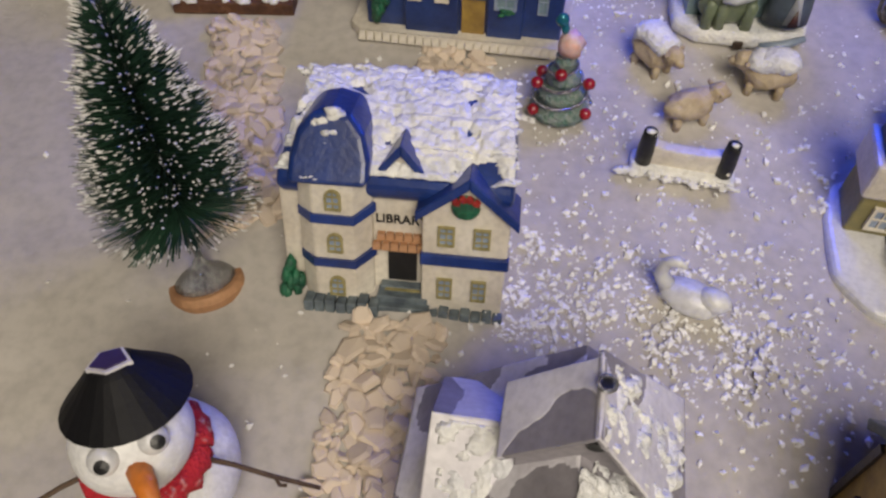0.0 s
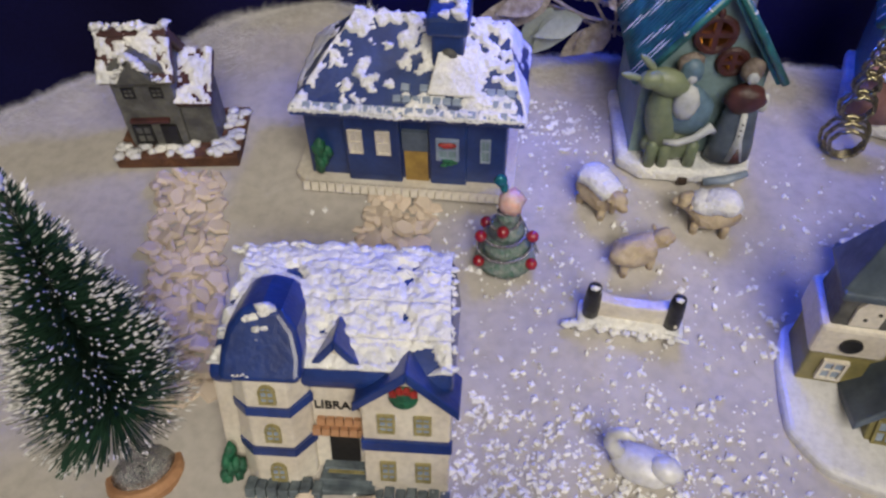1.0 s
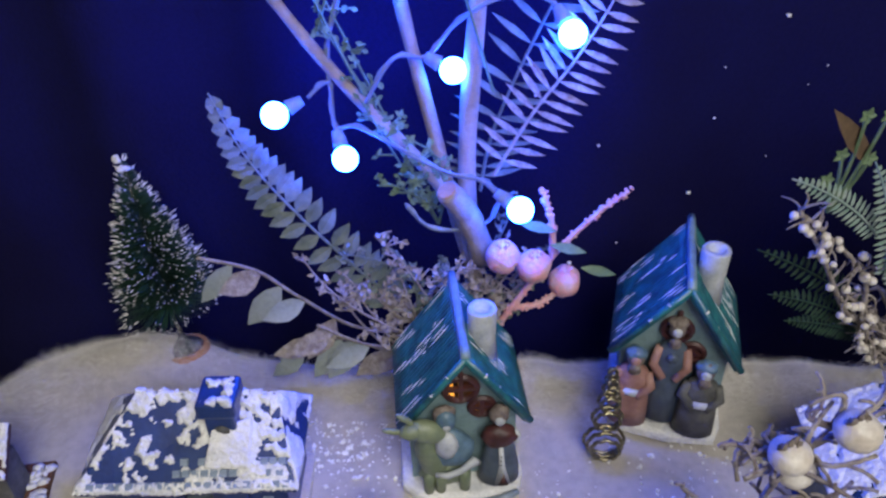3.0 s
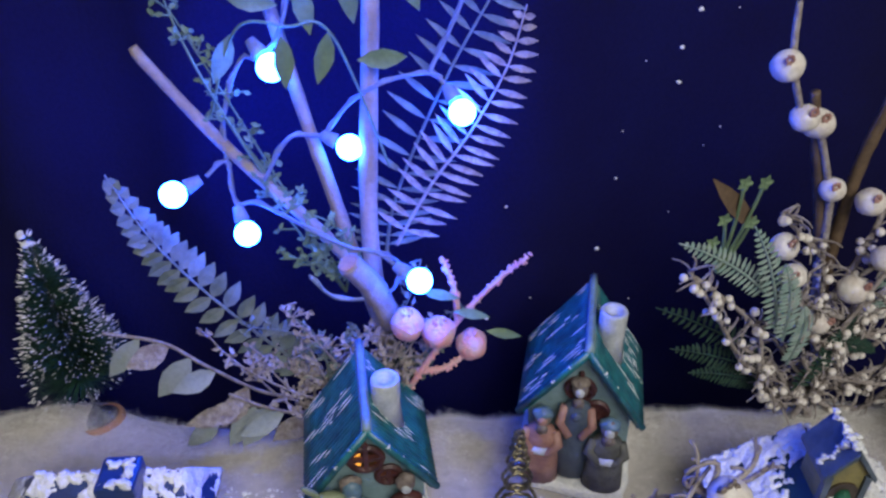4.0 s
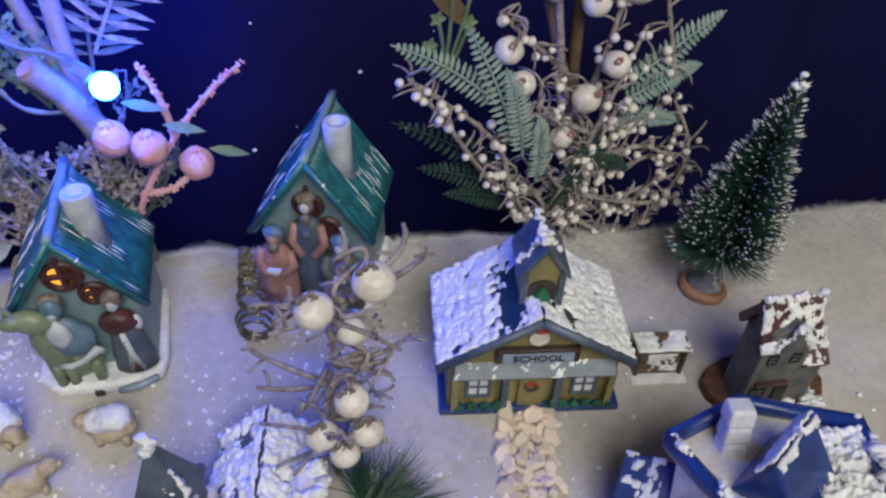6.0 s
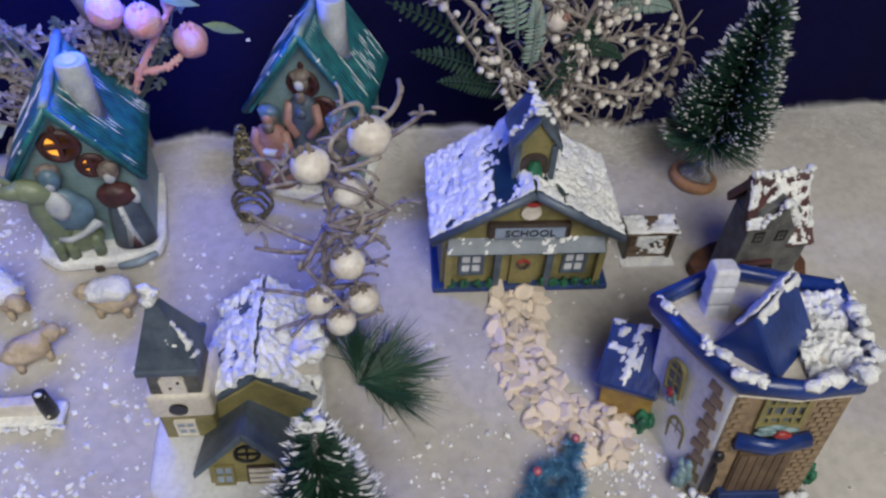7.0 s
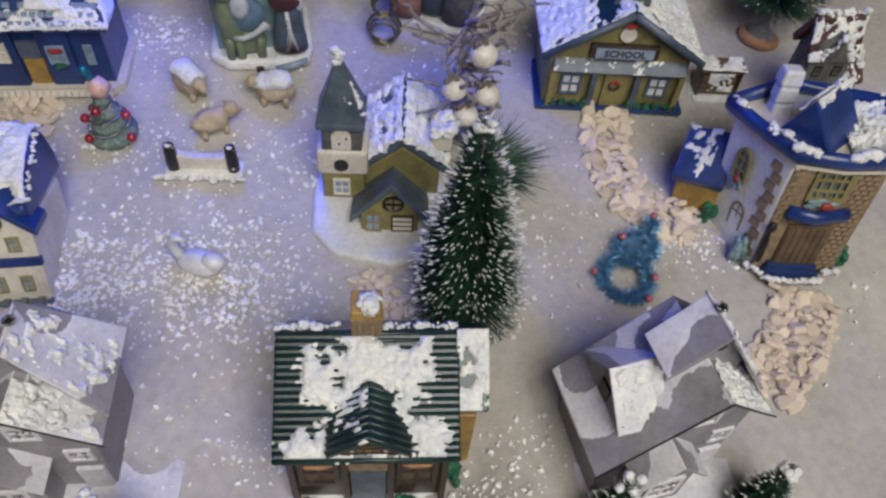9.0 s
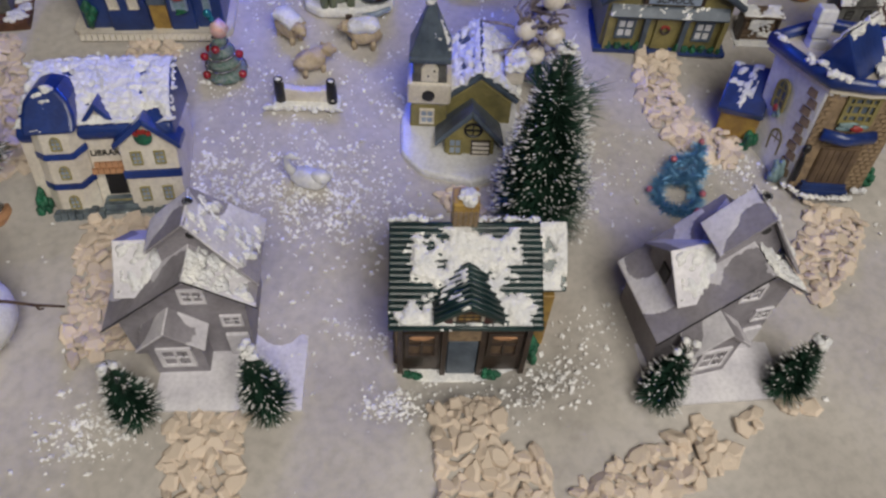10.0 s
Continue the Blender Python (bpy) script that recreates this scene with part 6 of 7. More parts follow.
# ---- small things in the snow ----
def build_bridge():
    t = thing("snowy_bridge", place(0.083, 0.2345, -14), "small white ceramic bridge with black end posts", "toy bridge")
    bm = bmesh.new()
    box(bm, 0.0, 0.046, -0.002, 0.012, 0, 0.005)
    part("base", bm, SNOW, t, bevel=0.002)
    bm = bmesh.new()
    prism(bm, [(0.006, 0.003), (0.040, 0.003), (0.040, 0.016), (0.032, 0.014), (0.023, 0.0135), (0.014, 0.014), (0.006, 0.016)], 0.003, 0.009)
    part("rail", bm, CREAM, t, bevel=0.001)
    for x in (0.0055, 0.0405):
        bm = bmesh.new()
        lathe(bm, [(0.0036, 0), (0.0038, 0.008), (0.0034, 0.016), (0.0030, 0.020), (0, 0.0215)], 12, (x, 0.004, 0.003))
        p = part("post", bm, BLACK, t, "black post", smooth=True)
        bm = bmesh.new()
        for k in range(4):
            blob(bm, (x + 0.001 * math.sin(k * 2), 0.0030, 0.023 - 0.0016 * k), (0.0024, 0.0020, 0.0016), 1, 0.5)
        part("snow", bm, SNOW, p, smooth=True)
    bm = bmesh.new()
    blob(bm, (0.0415, -0.0002, 0.009), 0.0009, 1)
    part("mark", bm, CREAM, t)
    snow_rim(t, [(-0.003, -0.002, 0.003), (0.020, -0.003, 0.003), (0.046, -0.002, 0.003)], 0.0026, 91)


build_bridge()


def build_sheep(m, seed, label, capped):
    t = thing("sheep", m, label, "toy sheep", "clay sheep")
    bm = bmesh.new()
    blob(bm, (0, 0, 0.011), (0.0125, 0.0075, 0.0078), 3, 0.22, 40 + seed)
    blob(bm, (0.0125, -0.001, 0.0155), (0.0052, 0.0045, 0.0050), 3, 0.15)
    blob(bm, (0.0165, -0.0015, 0.0140), (0.0032, 0.0026, 0.0026), 2)
    for s in (-1, 1):
        blob(bm, (0.0115, s * 0.0048, 0.0170), (0.0013, 0.0022, 0.0014), 1)
    for x, y in ((-0.007, -0.004), (0.007, -0.004), (-0.007, 0.004), (0.007, 0.004)):
        lathe(bm, [(0.0018, 0), (0.0022, 0.006), (0, 0.008)], 8, (x, y, 0))
    part("clay_shape", bm, SHEEPM, t, smooth=True)
    if capped:
        bm = bmesh.new()
        for k in range(6):
            blob(bm, (-0.006 + 0.0024 * k, 0.0, 0.0185 + 0.001 * math.sin(k)), (0.0062, 0.0075, 0.0050), 2, 0.25)
        part("cotton_cap", bm, SNOW, t, "tuft of white cotton on the back", smooth=True)


build_sheep(place(0.103, 0.301, -55), 1, "tan clay sheep with cotton tuft on its back", True)
build_sheep(place(0.155, 0.285, 165), 2, "tan clay sheep with long cotton tuft, head down", True)
build_sheep(place(0.114, 0.265, 18), 3, "bare tan clay sheep lying in the snow", False)


def build_bead_tree():
    t = thing("beaded_tree", place(0.055, 0.272, -8) @ Matrix.Scale(1.15, 4), "small green beaded Christmas tree with red balls", "ornament")
    bm = bmesh.new()
    for k in range(4):
        lathe(bm, [(0.0125 - 0.0026 * k, 0), (0.0118 - 0.0026 * k, 0.002), (0.007 - 0.0018 * k, 0.0085), (0, 0.0085)], 12, (0, 0, 0.002 + 0.0075 * k))
    part("cone", bm, material("beaded_green", (0.10, 0.20, 0.16), 0.4, second=(0.30, 0.34, 0.32), scale=500, bump=1.0, bump_scale=900), t, smooth=True)
    rnd = random.Random(5)
    bm = bmesh.new()
    pts = [((0.0128 - 0.0105 * k / 60) * math.cos(k * 0.42), (0.0128 - 0.0105 * k / 60) * math.sin(k * 0.42), 0.005 + 0.026 * k / 60) for k in range(61)]
    tube(bm, pts, 0.0007, 5)
    part("garland", bm, SILVER, t, "silver garland", smooth=True)
    for a, z, r in ((-150, 0.005, 0.0122), (-30, 0.005, 0.0122), (-165, 0.016, 0.0105), (-12, 0.017, 0.0105), (-100, 0.025, 0.0085), (70, 0.008, 0.012), (140, 0.014, 0.011)):
        bm = bmesh.new()
        blob(bm, (r * math.cos(radians(a)), r * math.sin(radians(a)), z), 0.0026, 2)
        part("ball", bm, material("cherry_bead", (0.33, 0.008, 0.02), 0.25, coat=0.6, bump=0.02), t, "glossy red ball", smooth=True)
    bm = bmesh.new()
    blob(bm, (0.001, 0, 0.033), (0.0052, 0.0050, 0.0062), 2, 0.35)
    part("bow", bm, material("peach_ribbon", (0.75, 0.36, 0.28), 0.5, second=(0.7, 0.55, 0.5), scale=250), t, "peach ribbon knot", smooth=True)
    bm = bmesh.new()
    blob(bm, (-0.0035, 0.001, 0.043), (0.0026, 0.0018, 0.0030), 2, 0.3)
    blob(bm, (-0.002, 0.001, 0.0395), (0.0016, 0.0014, 0.0028), 2, 0.3)
    part("star", bm, material("turquoise_foil", (0.02, 0.22, 0.30), 0.25, metal=0.4), t, "turquoise foil tip", smooth=True)


build_bead_tree()


def build_ring_ornament():
    t = thing("wire_ring_ornament", place(0.236, 0.332, -14), "gold wire tree of stacked glittering rings", "ornament")
    z, r = 0.011, 0.0115
    for k in range(6):
        bm = bmesh.new()
        for q in range(3 if k == 0 else 2):
            rr = r * (1 - 0.14 * q)
            n = 28
            tube(bm, [(rr * math.cos(2 * math.pi * i / n), -0.004 * q + 0.004 * z / 0.04 + 0.0006 * math.sin(i * 2), z + rr * math.sin(2 * math.pi * i / n)) for i in range(n + 1)], 0.0011, 6)
        part("ring", bm, GOLD, t, smooth=True)
        z += r * 0.92 + r * 0.6
        r *= 0.72
    return t


build_ring_ornament()


def build_crate():
    t = thing("wooden_well_crate", place(0.4395, 0.244, -14) @ Matrix.Scale(0.82, 4), "weathered wooden crate dusted with white paint", "toy crate")
    for k in range(4):
        bm = bmesh.new()
        box(bm, 0.001, 0.031, 0.0 + 0.0008 * k, 0.014 - 0.0008 * k, 0.002 + 0.0058 * k, 0.0072 + 0.0058 * k)
        part("plank", bm, WOODP, t, bevel=0.0006)
    for x in (0.0, 0.032):
        bm = bmesh.new()
        box(bm, x - 0.0014, x + 0.0014, -0.001, 0.015, 0, 0.027)
        part("post", bm, BROWN, t, bevel=0.0005)
    bm = bmesh.new()
    box(bm, -0.003, 0.035, -0.002, 0.016, 0.0255, 0.0285)
    part("lid", bm, WOODP, t, bevel=0.0008)
    snow_on(t, ((-0.003, -0.002, 0.0288), (0.035, -0.002, 0.0288), (0.035, 0.016, 0.0288), (-0.003, 0.016, 0.0288)), 71, 0.6, 0.0014, (24, 14), 150)
    snow_on(t, ((0.006, -0.0006, 0.006), (0.028, -0.0006, 0.006), (0.028, -0.0002, 0.024), (0.006, -0.0002, 0.024)), 72, 0.5, 0.0010, (20, 20), 170, name="white_wash")
    bm = bmesh.new()
    box(bm, -0.004, 0.036, -0.008, 0.018, -0.001, 0.0016)
    part("base", bm, SNOW, t, bevel=0.001)


build_crate()


def build_swan():
    t = thing("swan", place(0.099, 0.168, -30, -0.003), "white glazed swan half sunk in snow", "toy bird")
    bm = bmesh.new()
    blob(bm, (0, 0, 0.006), (0.013, 0.008, 0.0065), 3, 0.1)
    blob(bm, (0.008, 0, 0.010), (0.007, 0.0055, 0.005), 2, 0.1)
    tube(bm, [(-0.010, 0, 0.007), (-0.0145, 0, 0.013), (-0.0140, 0, 0.020), (-0.010, 0, 0.0235), (-0.006, 0, 0.022)], [0.0040, 0.0030, 0.0024, 0.0024, 0.0010], 9)
    part("glazed_shape", bm, WHITEC, t, smooth=True)


build_swan()


def build_tinsel_tree():
    t = thing("tinsel_tree", pose(0.335, 0.112, 0.0105, 0, 0, -20), "blue tinsel pipe-cleaner tree with pink beads lying on snow", "ornament")
    rnd = random.Random(3)
    loops = [[(0.0132 * math.cos(a) - 0.003, 0.0132 * math.sin(a) - 0.002, 0.004 + 0.002 * math.sin(a)) for a in [2 * math.pi * k / 36 for k in range(37)]],
             [(0.0095 * math.cos(a) + 0.003, 0.0085 * math.sin(a) + 0.016, 0.010 + 0.002 * math.cos(a)) for a in [2 * math.pi * k / 24 for k in range(25)]],
             [(0.008, 0.024, 0.011), (0.012, 0.030, 0.013), (0.013, 0.036, 0.014)],
             [(-0.004, 0.008, 0.006), (0.002, 0.012, 0.008), (0.012, 0.014, 0.009)]]
    for loop in loops:
        bm = bmesh.new()
        tube(bm, loop, 0.0008, 5)
        ps = [Vector(p) for p in loop]
        for p, q in zip(ps, ps[1:]):
            for _ in range(int((q - p).length / 0.000045) + 1):
                c = p.lerp(q, rnd.random())
                d = Vector((rnd.gauss(0, 1), rnd.gauss(0, 1), rnd.gauss(0, 1))).normalized() * rnd.uniform(0.0050, 0.0090)
                s = d.orthogonal().normalized() * 0.00040
                bm.faces.new([bm.verts.new(c + s), bm.verts.new(c - s), bm.verts.new(c + d)])
        part("tinsel", bm, TINSEL, t, "shiny blue tinsel")
    for x, y, z in ((-0.021, -0.001, 0.005), (0.013, -0.002, 0.007), (0.009, -0.016, 0.005), (-0.006, 0.020, 0.014), (0.013, 0.037, 0.016)):
        bm = bmesh.new()
        blob(bm, (x, y, z), 0.0023, 2)
        part("bead", bm, material("rose_bead", (0.50, 0.13, 0.18), 0.3, coat=0.5, bump=0.02), t, "rose pink bead", smooth=True)


build_tinsel_tree()


def build_berry_pick():
    t = thing("berry_twig_pick", pose(0.262, 0.232, 0.019), "brown twig spray with white frosted berries", "decoration")
    rnd = random.Random(12)
    main = curve_pts((0, 0, 0.004), (0.018, 0.002, 0.138), (-0.008, 0.006, 0.0), 10)
    bm = bmesh.new()
    tube(bm, main, [0.0018 - 0.0001 * k for k in range(11)], 6)
    part("stem", bm, FROSTWIG, t, smooth=True)
    for k in range(50):
        b = Vector(main[rnd.randrange(1, 11)])
        a = rnd.uniform(0, 2 * math.pi)
        L = rnd.uniform(0.016, 0.036)
        e = b + Vector((math.cos(a) * L * 1.1, math.sin(a) * L * 0.6 - 0.004, rnd.uniform(-0.2, 0.75) * L))
        e.z = max(e.z, 0.004)
        bm = bmesh.new()
        pts = curve_pts(b, e, (rnd.uniform(-1, 1) * 0.012, rnd.uniform(-1, 1) * 0.008, rnd.uniform(-0.6, 1) * 0.012), 7)
        tube(bm, pts, [0.0016 - 0.0001 * q for q in range(8)], 6)
        for _ in range(2):
            i = rnd.randrange(3, 7)
            tube(bm, curve_pts(pts[i], Vector(pts[i]) + Vector((rnd.uniform(-1, 1), rnd.uniform(-1, 1), rnd.uniform(-0.3, 1))) * 0.009, (0.001, 0, 0.001), 3), 0.0008, 5)
        part("twig", bm, FROSTWIG if k % 4 else FROST, t, smooth=True)
    for x, y, z, r in ((-0.002, -0.004, 0.1325, 0.0082), (0.0225, -0.005, 0.1425, 0.0088), (0.015, 0.008, 0.1040, 0.0084), (0.009, -0.008, 0.0740, 0.0082),
                       (-0.006, -0.006, 0.0505, 0.0076), (0.016, -0.004, 0.0410, 0.0080), (0.004, -0.003, 0.0260, 0.0078)):
        bm = bmesh.new()
        blob(bm, (x, y, z), (r, r, r * 0.92), 3, 0.05)
        b = part("berry", bm, BERRY, t, "round white frosted berry", smooth=True)
        bm = bmesh.new()
        for q in range(11):
            a = q * 0.9
            blob(bm, (x - r * 0.3 + 0.0034 * math.cos(a), y - r * 0.1 + 0.001 * math.sin(2 * a), z + r * 0.88 + 0.0022 * math.sin(a)), (0.0016, 0.0013, 0.0022), 1, 0.5)
        tagged(part("calyx", bm, HAIR, b, "dry brown calyx"), kind="stuff")
    return t


build_berry_pick()


def needles(name, base, tips, n, mat, seed, label, spread=0.3, length=0.02, w=0.0003, cat="pine sprig"):
    rnd = random.Random(seed)
    t = thing(name, Matrix.Translation(base), label, cat)
    for tip in tips:
        bm = bmesh.new()
        tip = Vector(tip)
        tube(bm, [(0, 0, 0), tip * 0.5 + Vector((0, 0, 0.001)), tip * 0.8], 0.0008, 5)
        for k in range(n):
            f = rnd.uniform(0.1, 0.85)
            p = tip * f
            d = (tip.normalized() + Vector((rnd.gauss(0, spread), rnd.gauss(0, spread), rnd.gauss(0, spread * 0.7)))).normalized() * length * rnd.uniform(0.6, 1.1)
            s = d.orthogonal().normalized() * w
            q = p + d
            q.z = max(q.z, -0.004)
            bm.faces.new([bm.verts.new(p + s), bm.verts.new(p - s), bm.verts.new(q)])
        part("needles", bm, mat, t, "long dark green needles")
    return t


needles("pine_sprig", (0.268, 0.205, 0.022), [(0.022, -0.002, 0.006), (0.018, 0.012, 0.004), (0.016, -0.014, 0.004), (0.004, 0.016, 0.010)], 110, NEEDLE, 5, "dark green pine sprig lying beside the berries", 0.35, 0.034, 0.00045)


# ---- flowers and lights at the back ----
def leaf(bm, p, d, n, L, W, mat=0, curl=0.15):
    """A pointed leaf from p along d, with a fold on its midrib."""
    d, n = Vector(d).normalized(), Vector(n).normalized()
    s = d.cross(n).normalized()
    prof = ((0.0, 0.05), (0.25, 0.8), (0.5, 1.0), (0.75, 0.65), (1.0, 0.03))
    rows = []
    for u, w in prof:
        c = p + d * L * u - n * L * curl * u * u
        rows.append([bm.verts.new(c + s * W * w * 0.5 + n * W * 0.12 * w), bm.verts.new(c), bm.verts.new(c - s * W * w * 0.5 + n * W * 0.12 * w)])
    for a, b in zip(rows, rows[1:]):
        for i in range(2):
            bm.faces.new([a[i], a[i + 1], b[i + 1], b[i]]).material_index = mat


def frond(parent, pts, L, W, n, mat, name="fern_frond", label="", face=(0, -1, 0.2), taper=True, droop=0.25):
    """A fern frond: a bowed rib with paired leaflets."""
    pts = [Vector(p) for p in pts]
    bm = bmesh.new()
    tube(bm, pts, [0.0011 * (1 - 0.6 * i / len(pts)) for i in range(len(pts))], 5)
    m = len(pts) - 1
    face = Vector(face).normalized()
    for k in range(n):
        f = 0.08 + 0.9 * k / n
        i = min(int(f * m), m - 1)
        p = pts[i].lerp(pts[i + 1], f * m - i)
        d = (pts[i + 1] - pts[i]).normalized()
        s = d.cross(face).normalized()
        size = math.sin(math.pi * min(1, 0.25 + 0.75 * f)) ** 0.7 if taper else 1.0
        for sgn in (-1, 1):
            leaf(bm, p, (s * sgn + d * 0.45 + face * droop * noise.noise(p * 200) + Vector((0, 0, -droop * (1 + noise.noise(p * 150))))), face, L * max(size, 0.2), W, curl=0.2 * noise.noise(p * 90))
    return part(name, bm, mat, parent, label)


def smooth_path(pts, n=14):
    """A softly bowed path through three or more points."""
    pts = [Vector(p) for p in pts]
    out = []
    for i in range(len(pts) - 1):
        p0, p1, p2, p3 = pts[max(i - 1, 0)], pts[i], pts[i + 1], pts[min(i + 2, len(pts) - 1)]
        for k in range(n):
            t = k / n
            out.append(0.5 * ((2 * p1) + (p2 - p0) * t + (2 * p0 - 5 * p1 + 4 * p2 - p3) * t * t + (3 * p1 - p0 - 3 * p2 + p3) * t ** 3))
    return out + [pts[-1]]


def build_branch_arrangement():
    t = thing("branch_arrangement", pose(0, 0, 0), "pale branches with grey ferns, leaves and pink berries", "dried flowers")
    rnd = random.Random(4)

    def stick(pts, r0, r1, label="peeled pale branch"):
        bm = bmesh.new()
        ps = smooth_path(pts, 8)
        tube(bm, ps, [(r0 + (r1 - r0) * i / (len(ps) - 1)) * (1 + 0.12 * noise.noise(p * 120)) for i, p in enumerate(ps)], 9)
        return part("branch", bm, BEIGE, t, label, smooth=True)
    stick([(0.178, 0.412, 0.030), (0.175, 0.410, 0.112), (0.171, 0.411, 0.193), (0.179, 0.412, 0.313), (0.183, 0.414, 0.40)], 0.0064, 0.0034)
    stick([(0.176, 0.415, 0.110), (0.166, 0.420, 0.150), (0.154, 0.421, 0.208), (0.145, 0.421, 0.250), (0.133, 0.421, 0.314), (0.124, 0.422, 0.37)], 0.0042, 0.0030)
    stick([(0.172, 0.411, 0.145), (0.150, 0.414, 0.184), (0.106, 0.420, 0.241), (0.077, 0.421, 0.287), (0.072, 0.421, 0.297)], 0.0040, 0.0022)
    stick([(0.179, 0.402, 0.130), (0.168, 0.394, 0.165), (0.156, 0.388, 0.186)], 0.0078, 0.0062, "cut pale branch stub")
    bm = bmesh.new()
    lathe(bm, [(0, 0), (0.0054, 0), (0.0050, 0.0006), (0, 0.0008)], 14)
    part("cut_face", bm, SLICE, t, "raw cut end").matrix_local = leaning((0.1557, 0.3877, 0.1865), (0.144, 0.382, 0.208))
    # ferns
    frond(t, smooth_path([(0.128, 0.405, 0.105), (0.110, 0.400, 0.130), (0.077, 0.408, 0.172), (0.057, 0.418, 0.201), (0.045, 0.420, 0.236)]), 0.017, 0.0085, 22, FERN, label="broad grey-green fern frond")
    frond(t, smooth_path([(0.180, 0.418, 0.165), (0.188, 0.419, 0.205), (0.216, 0.420, 0.268), (0.246, 0.420, 0.320), (0.262, 0.420, 0.355)]), 0.026, 0.0038, 24, FERN, label="feathery grey fern frond")
    frond(t, smooth_path([(0.185, 0.408, 0.180), (0.205, 0.408, 0.215), (0.226, 0.408, 0.243), (0.245, 0.410, 0.275), (0.254, 0.411, 0.305)]), 0.023, 0.0036, 20, FROST, label="feathery pale fern frond")
    # low leafy stems on the left
    for stem, leaves in (([(0.150, 0.408, 0.050), (0.121, 0.410, 0.060), (0.085, 0.412, 0.075), (0.060, 0.414, 0.055)], 5),
                         ([(0.150, 0.410, 0.070), (0.105, 0.412, 0.080), (0.072, 0.412, 0.110), (0.050, 0.418, 0.128), (0.020, 0.420, 0.140)], 5),
                         ([(0.150, 0.408, 0.060), (0.110, 0.406, 0.070), (0.080, 0.408, 0.090)], 4)):
        ps = smooth_path(stem, 8)
        bm = bmesh.new()
        tube(bm, ps, 0.0011, 5)
        part("stem", bm, FROST, t, smooth=True)
        for k in range(leaves):
            p = ps[int((0.35 + 0.65 * k / leaves) * (len(ps) - 1))]
            bm = bmesh.new()
            leaf(bm, p, (-0.8 + 0.3 * rnd.uniform(-1, 1), -0.25, -0.7 + 0.6 * (k % 2)), (0.1, -1, 0.5), rnd.uniform(0.026, 0.034), rnd.uniform(0.012, 0.016), curl=0.2)
            part("leaf", bm, LEAFP if k % 3 else FROST, t, "pale grey-green leaf", smooth=True)
    # small sprigs: dense pale mass at the foot and up the middle
    def sprig(base, tip, n, mat, size, lab):
        bm = bmesh.new()
        ps = curve_pts(base, tip, (rnd.uniform(-0.01, 0.01), rnd.uniform(-0.008, 0.004), rnd.uniform(0, 0.008)), 8)
        tube(bm, ps, [0.0009 - 0.00006 * i for i in range(9)], 5)
        for k in range(n):
            i = rnd.randrange(2, 9)
            p = ps[i]
            d = Vector((rnd.uniform(-1, 1), rnd.uniform(-0.7, 0.5), rnd.uniform(-0.2, 1))).normalized()
            L = rnd.uniform(0.5, 1.1) * size
            tube(bm, [p, p + d * L], 0.0005, 4)
            for _ in range(3):
                e = Vector((rnd.uniform(-1, 1), rnd.uniform(-1, 1), rnd.uniform(-1, 1))).normalized()
                leaf(bm, p + d * L * rnd.uniform(0.6, 1), e, (0.2, -1, 0.3), size * 0.42, size * 0.24)
        part("sprig", bm, mat, t, lab)
    for k in range(38):
        b = (rnd.uniform(0.122, 0.185), rnd.uniform(0.392, 0.412), rnd.uniform(0.045, 0.09))
        a = rnd.uniform(0.1, 2.7)
        sprig(b, (b[0] - 0.01 + 0.055 * math.cos(a), b[1] - rnd.uniform(0, 0.015), b[2] + rnd.uniform(0.04, 0.085)), 13, FROST if k % 3 else FERN, 0.010, "fine pale sprig")
    for tip in ((0.091, 0.42, 0.312), (0.104, 0.42, 0.262), (0.118, 0.412, 0.228), (0.125, 0.404, 0.185), (0.143, 0.408, 0.205)):
        sprig((0.155, 0.412, 0.150), tip, 18, LEAFG, 0.010, "small sage green sprig")
    sprig((0.120, 0.415, 0.230), (0.088, 0.42, 0.330), 14, LEAFG, 0.010, "small sage green sprig")
    # hanging eucalyptus leaves round the upper lights
    vine = smooth_path([(0.183, 0.405, 0.23), (0.160, 0.404, 0.300), (0.140, 0.404, 0.306), (0.118, 0.415, 0.303), (0.100, 0.418, 0.262)], 10)
    bm = bmesh.new()
    tube(bm, vine, 0.0007, 5)
    part("stem", bm, LEAFG, t, smooth=True)
    for p, d in (((0.137, 0.401, 0.303), (0.0, -0.2, -1)), ((0.158, 0.401, 0.303), (-0.3, -0.2, -1)), ((0.115, 0.418, 0.300), (-0.4, -0.2, -0.8)), ((0.170, 0.401, 0.289), (1, -0.1, 0)),
                 ((0.146, 0.406, 0.325), (0.2, -0.2, -1)), ((0.166, 0.406, 0.328), (0.2, -0.1, -1)), ((0.190, 0.405, 0.33), (0.5, -0.2, -1)), ((0.115, 0.415, 0.318), (1, -0.2, -0.2))):
        bm = bmesh.new()
        leaf(bm, Vector(p), d, (0.2, -1, 0.2), 0.024, 0.0095, curl=0.12)
        part("leaf", bm, LEAFG, t, "soft green hanging leaf", smooth=True)
    # pink berries
    for p in ((0.184, 0.380, 0.146), (0.201, 0.377, 0.139), (0.222, 0.384, 0.120)):
        bm = bmesh.new()
        blob(bm, p, (0.0092, 0.0090, 0.0098), 3, 0.12)
        b = part("berry", bm, PINK, t, "frosted pink berry", smooth=True)
        bm = bmesh.new()
        for q in range(6):
            blob(bm, (p[0] + 0.003 * math.cos(q), p[1] - 0.002 + 0.002 * math.sin(q), p[2] + 0.0095), (0.0012, 0.0012, 0.0026), 1, 0.4)
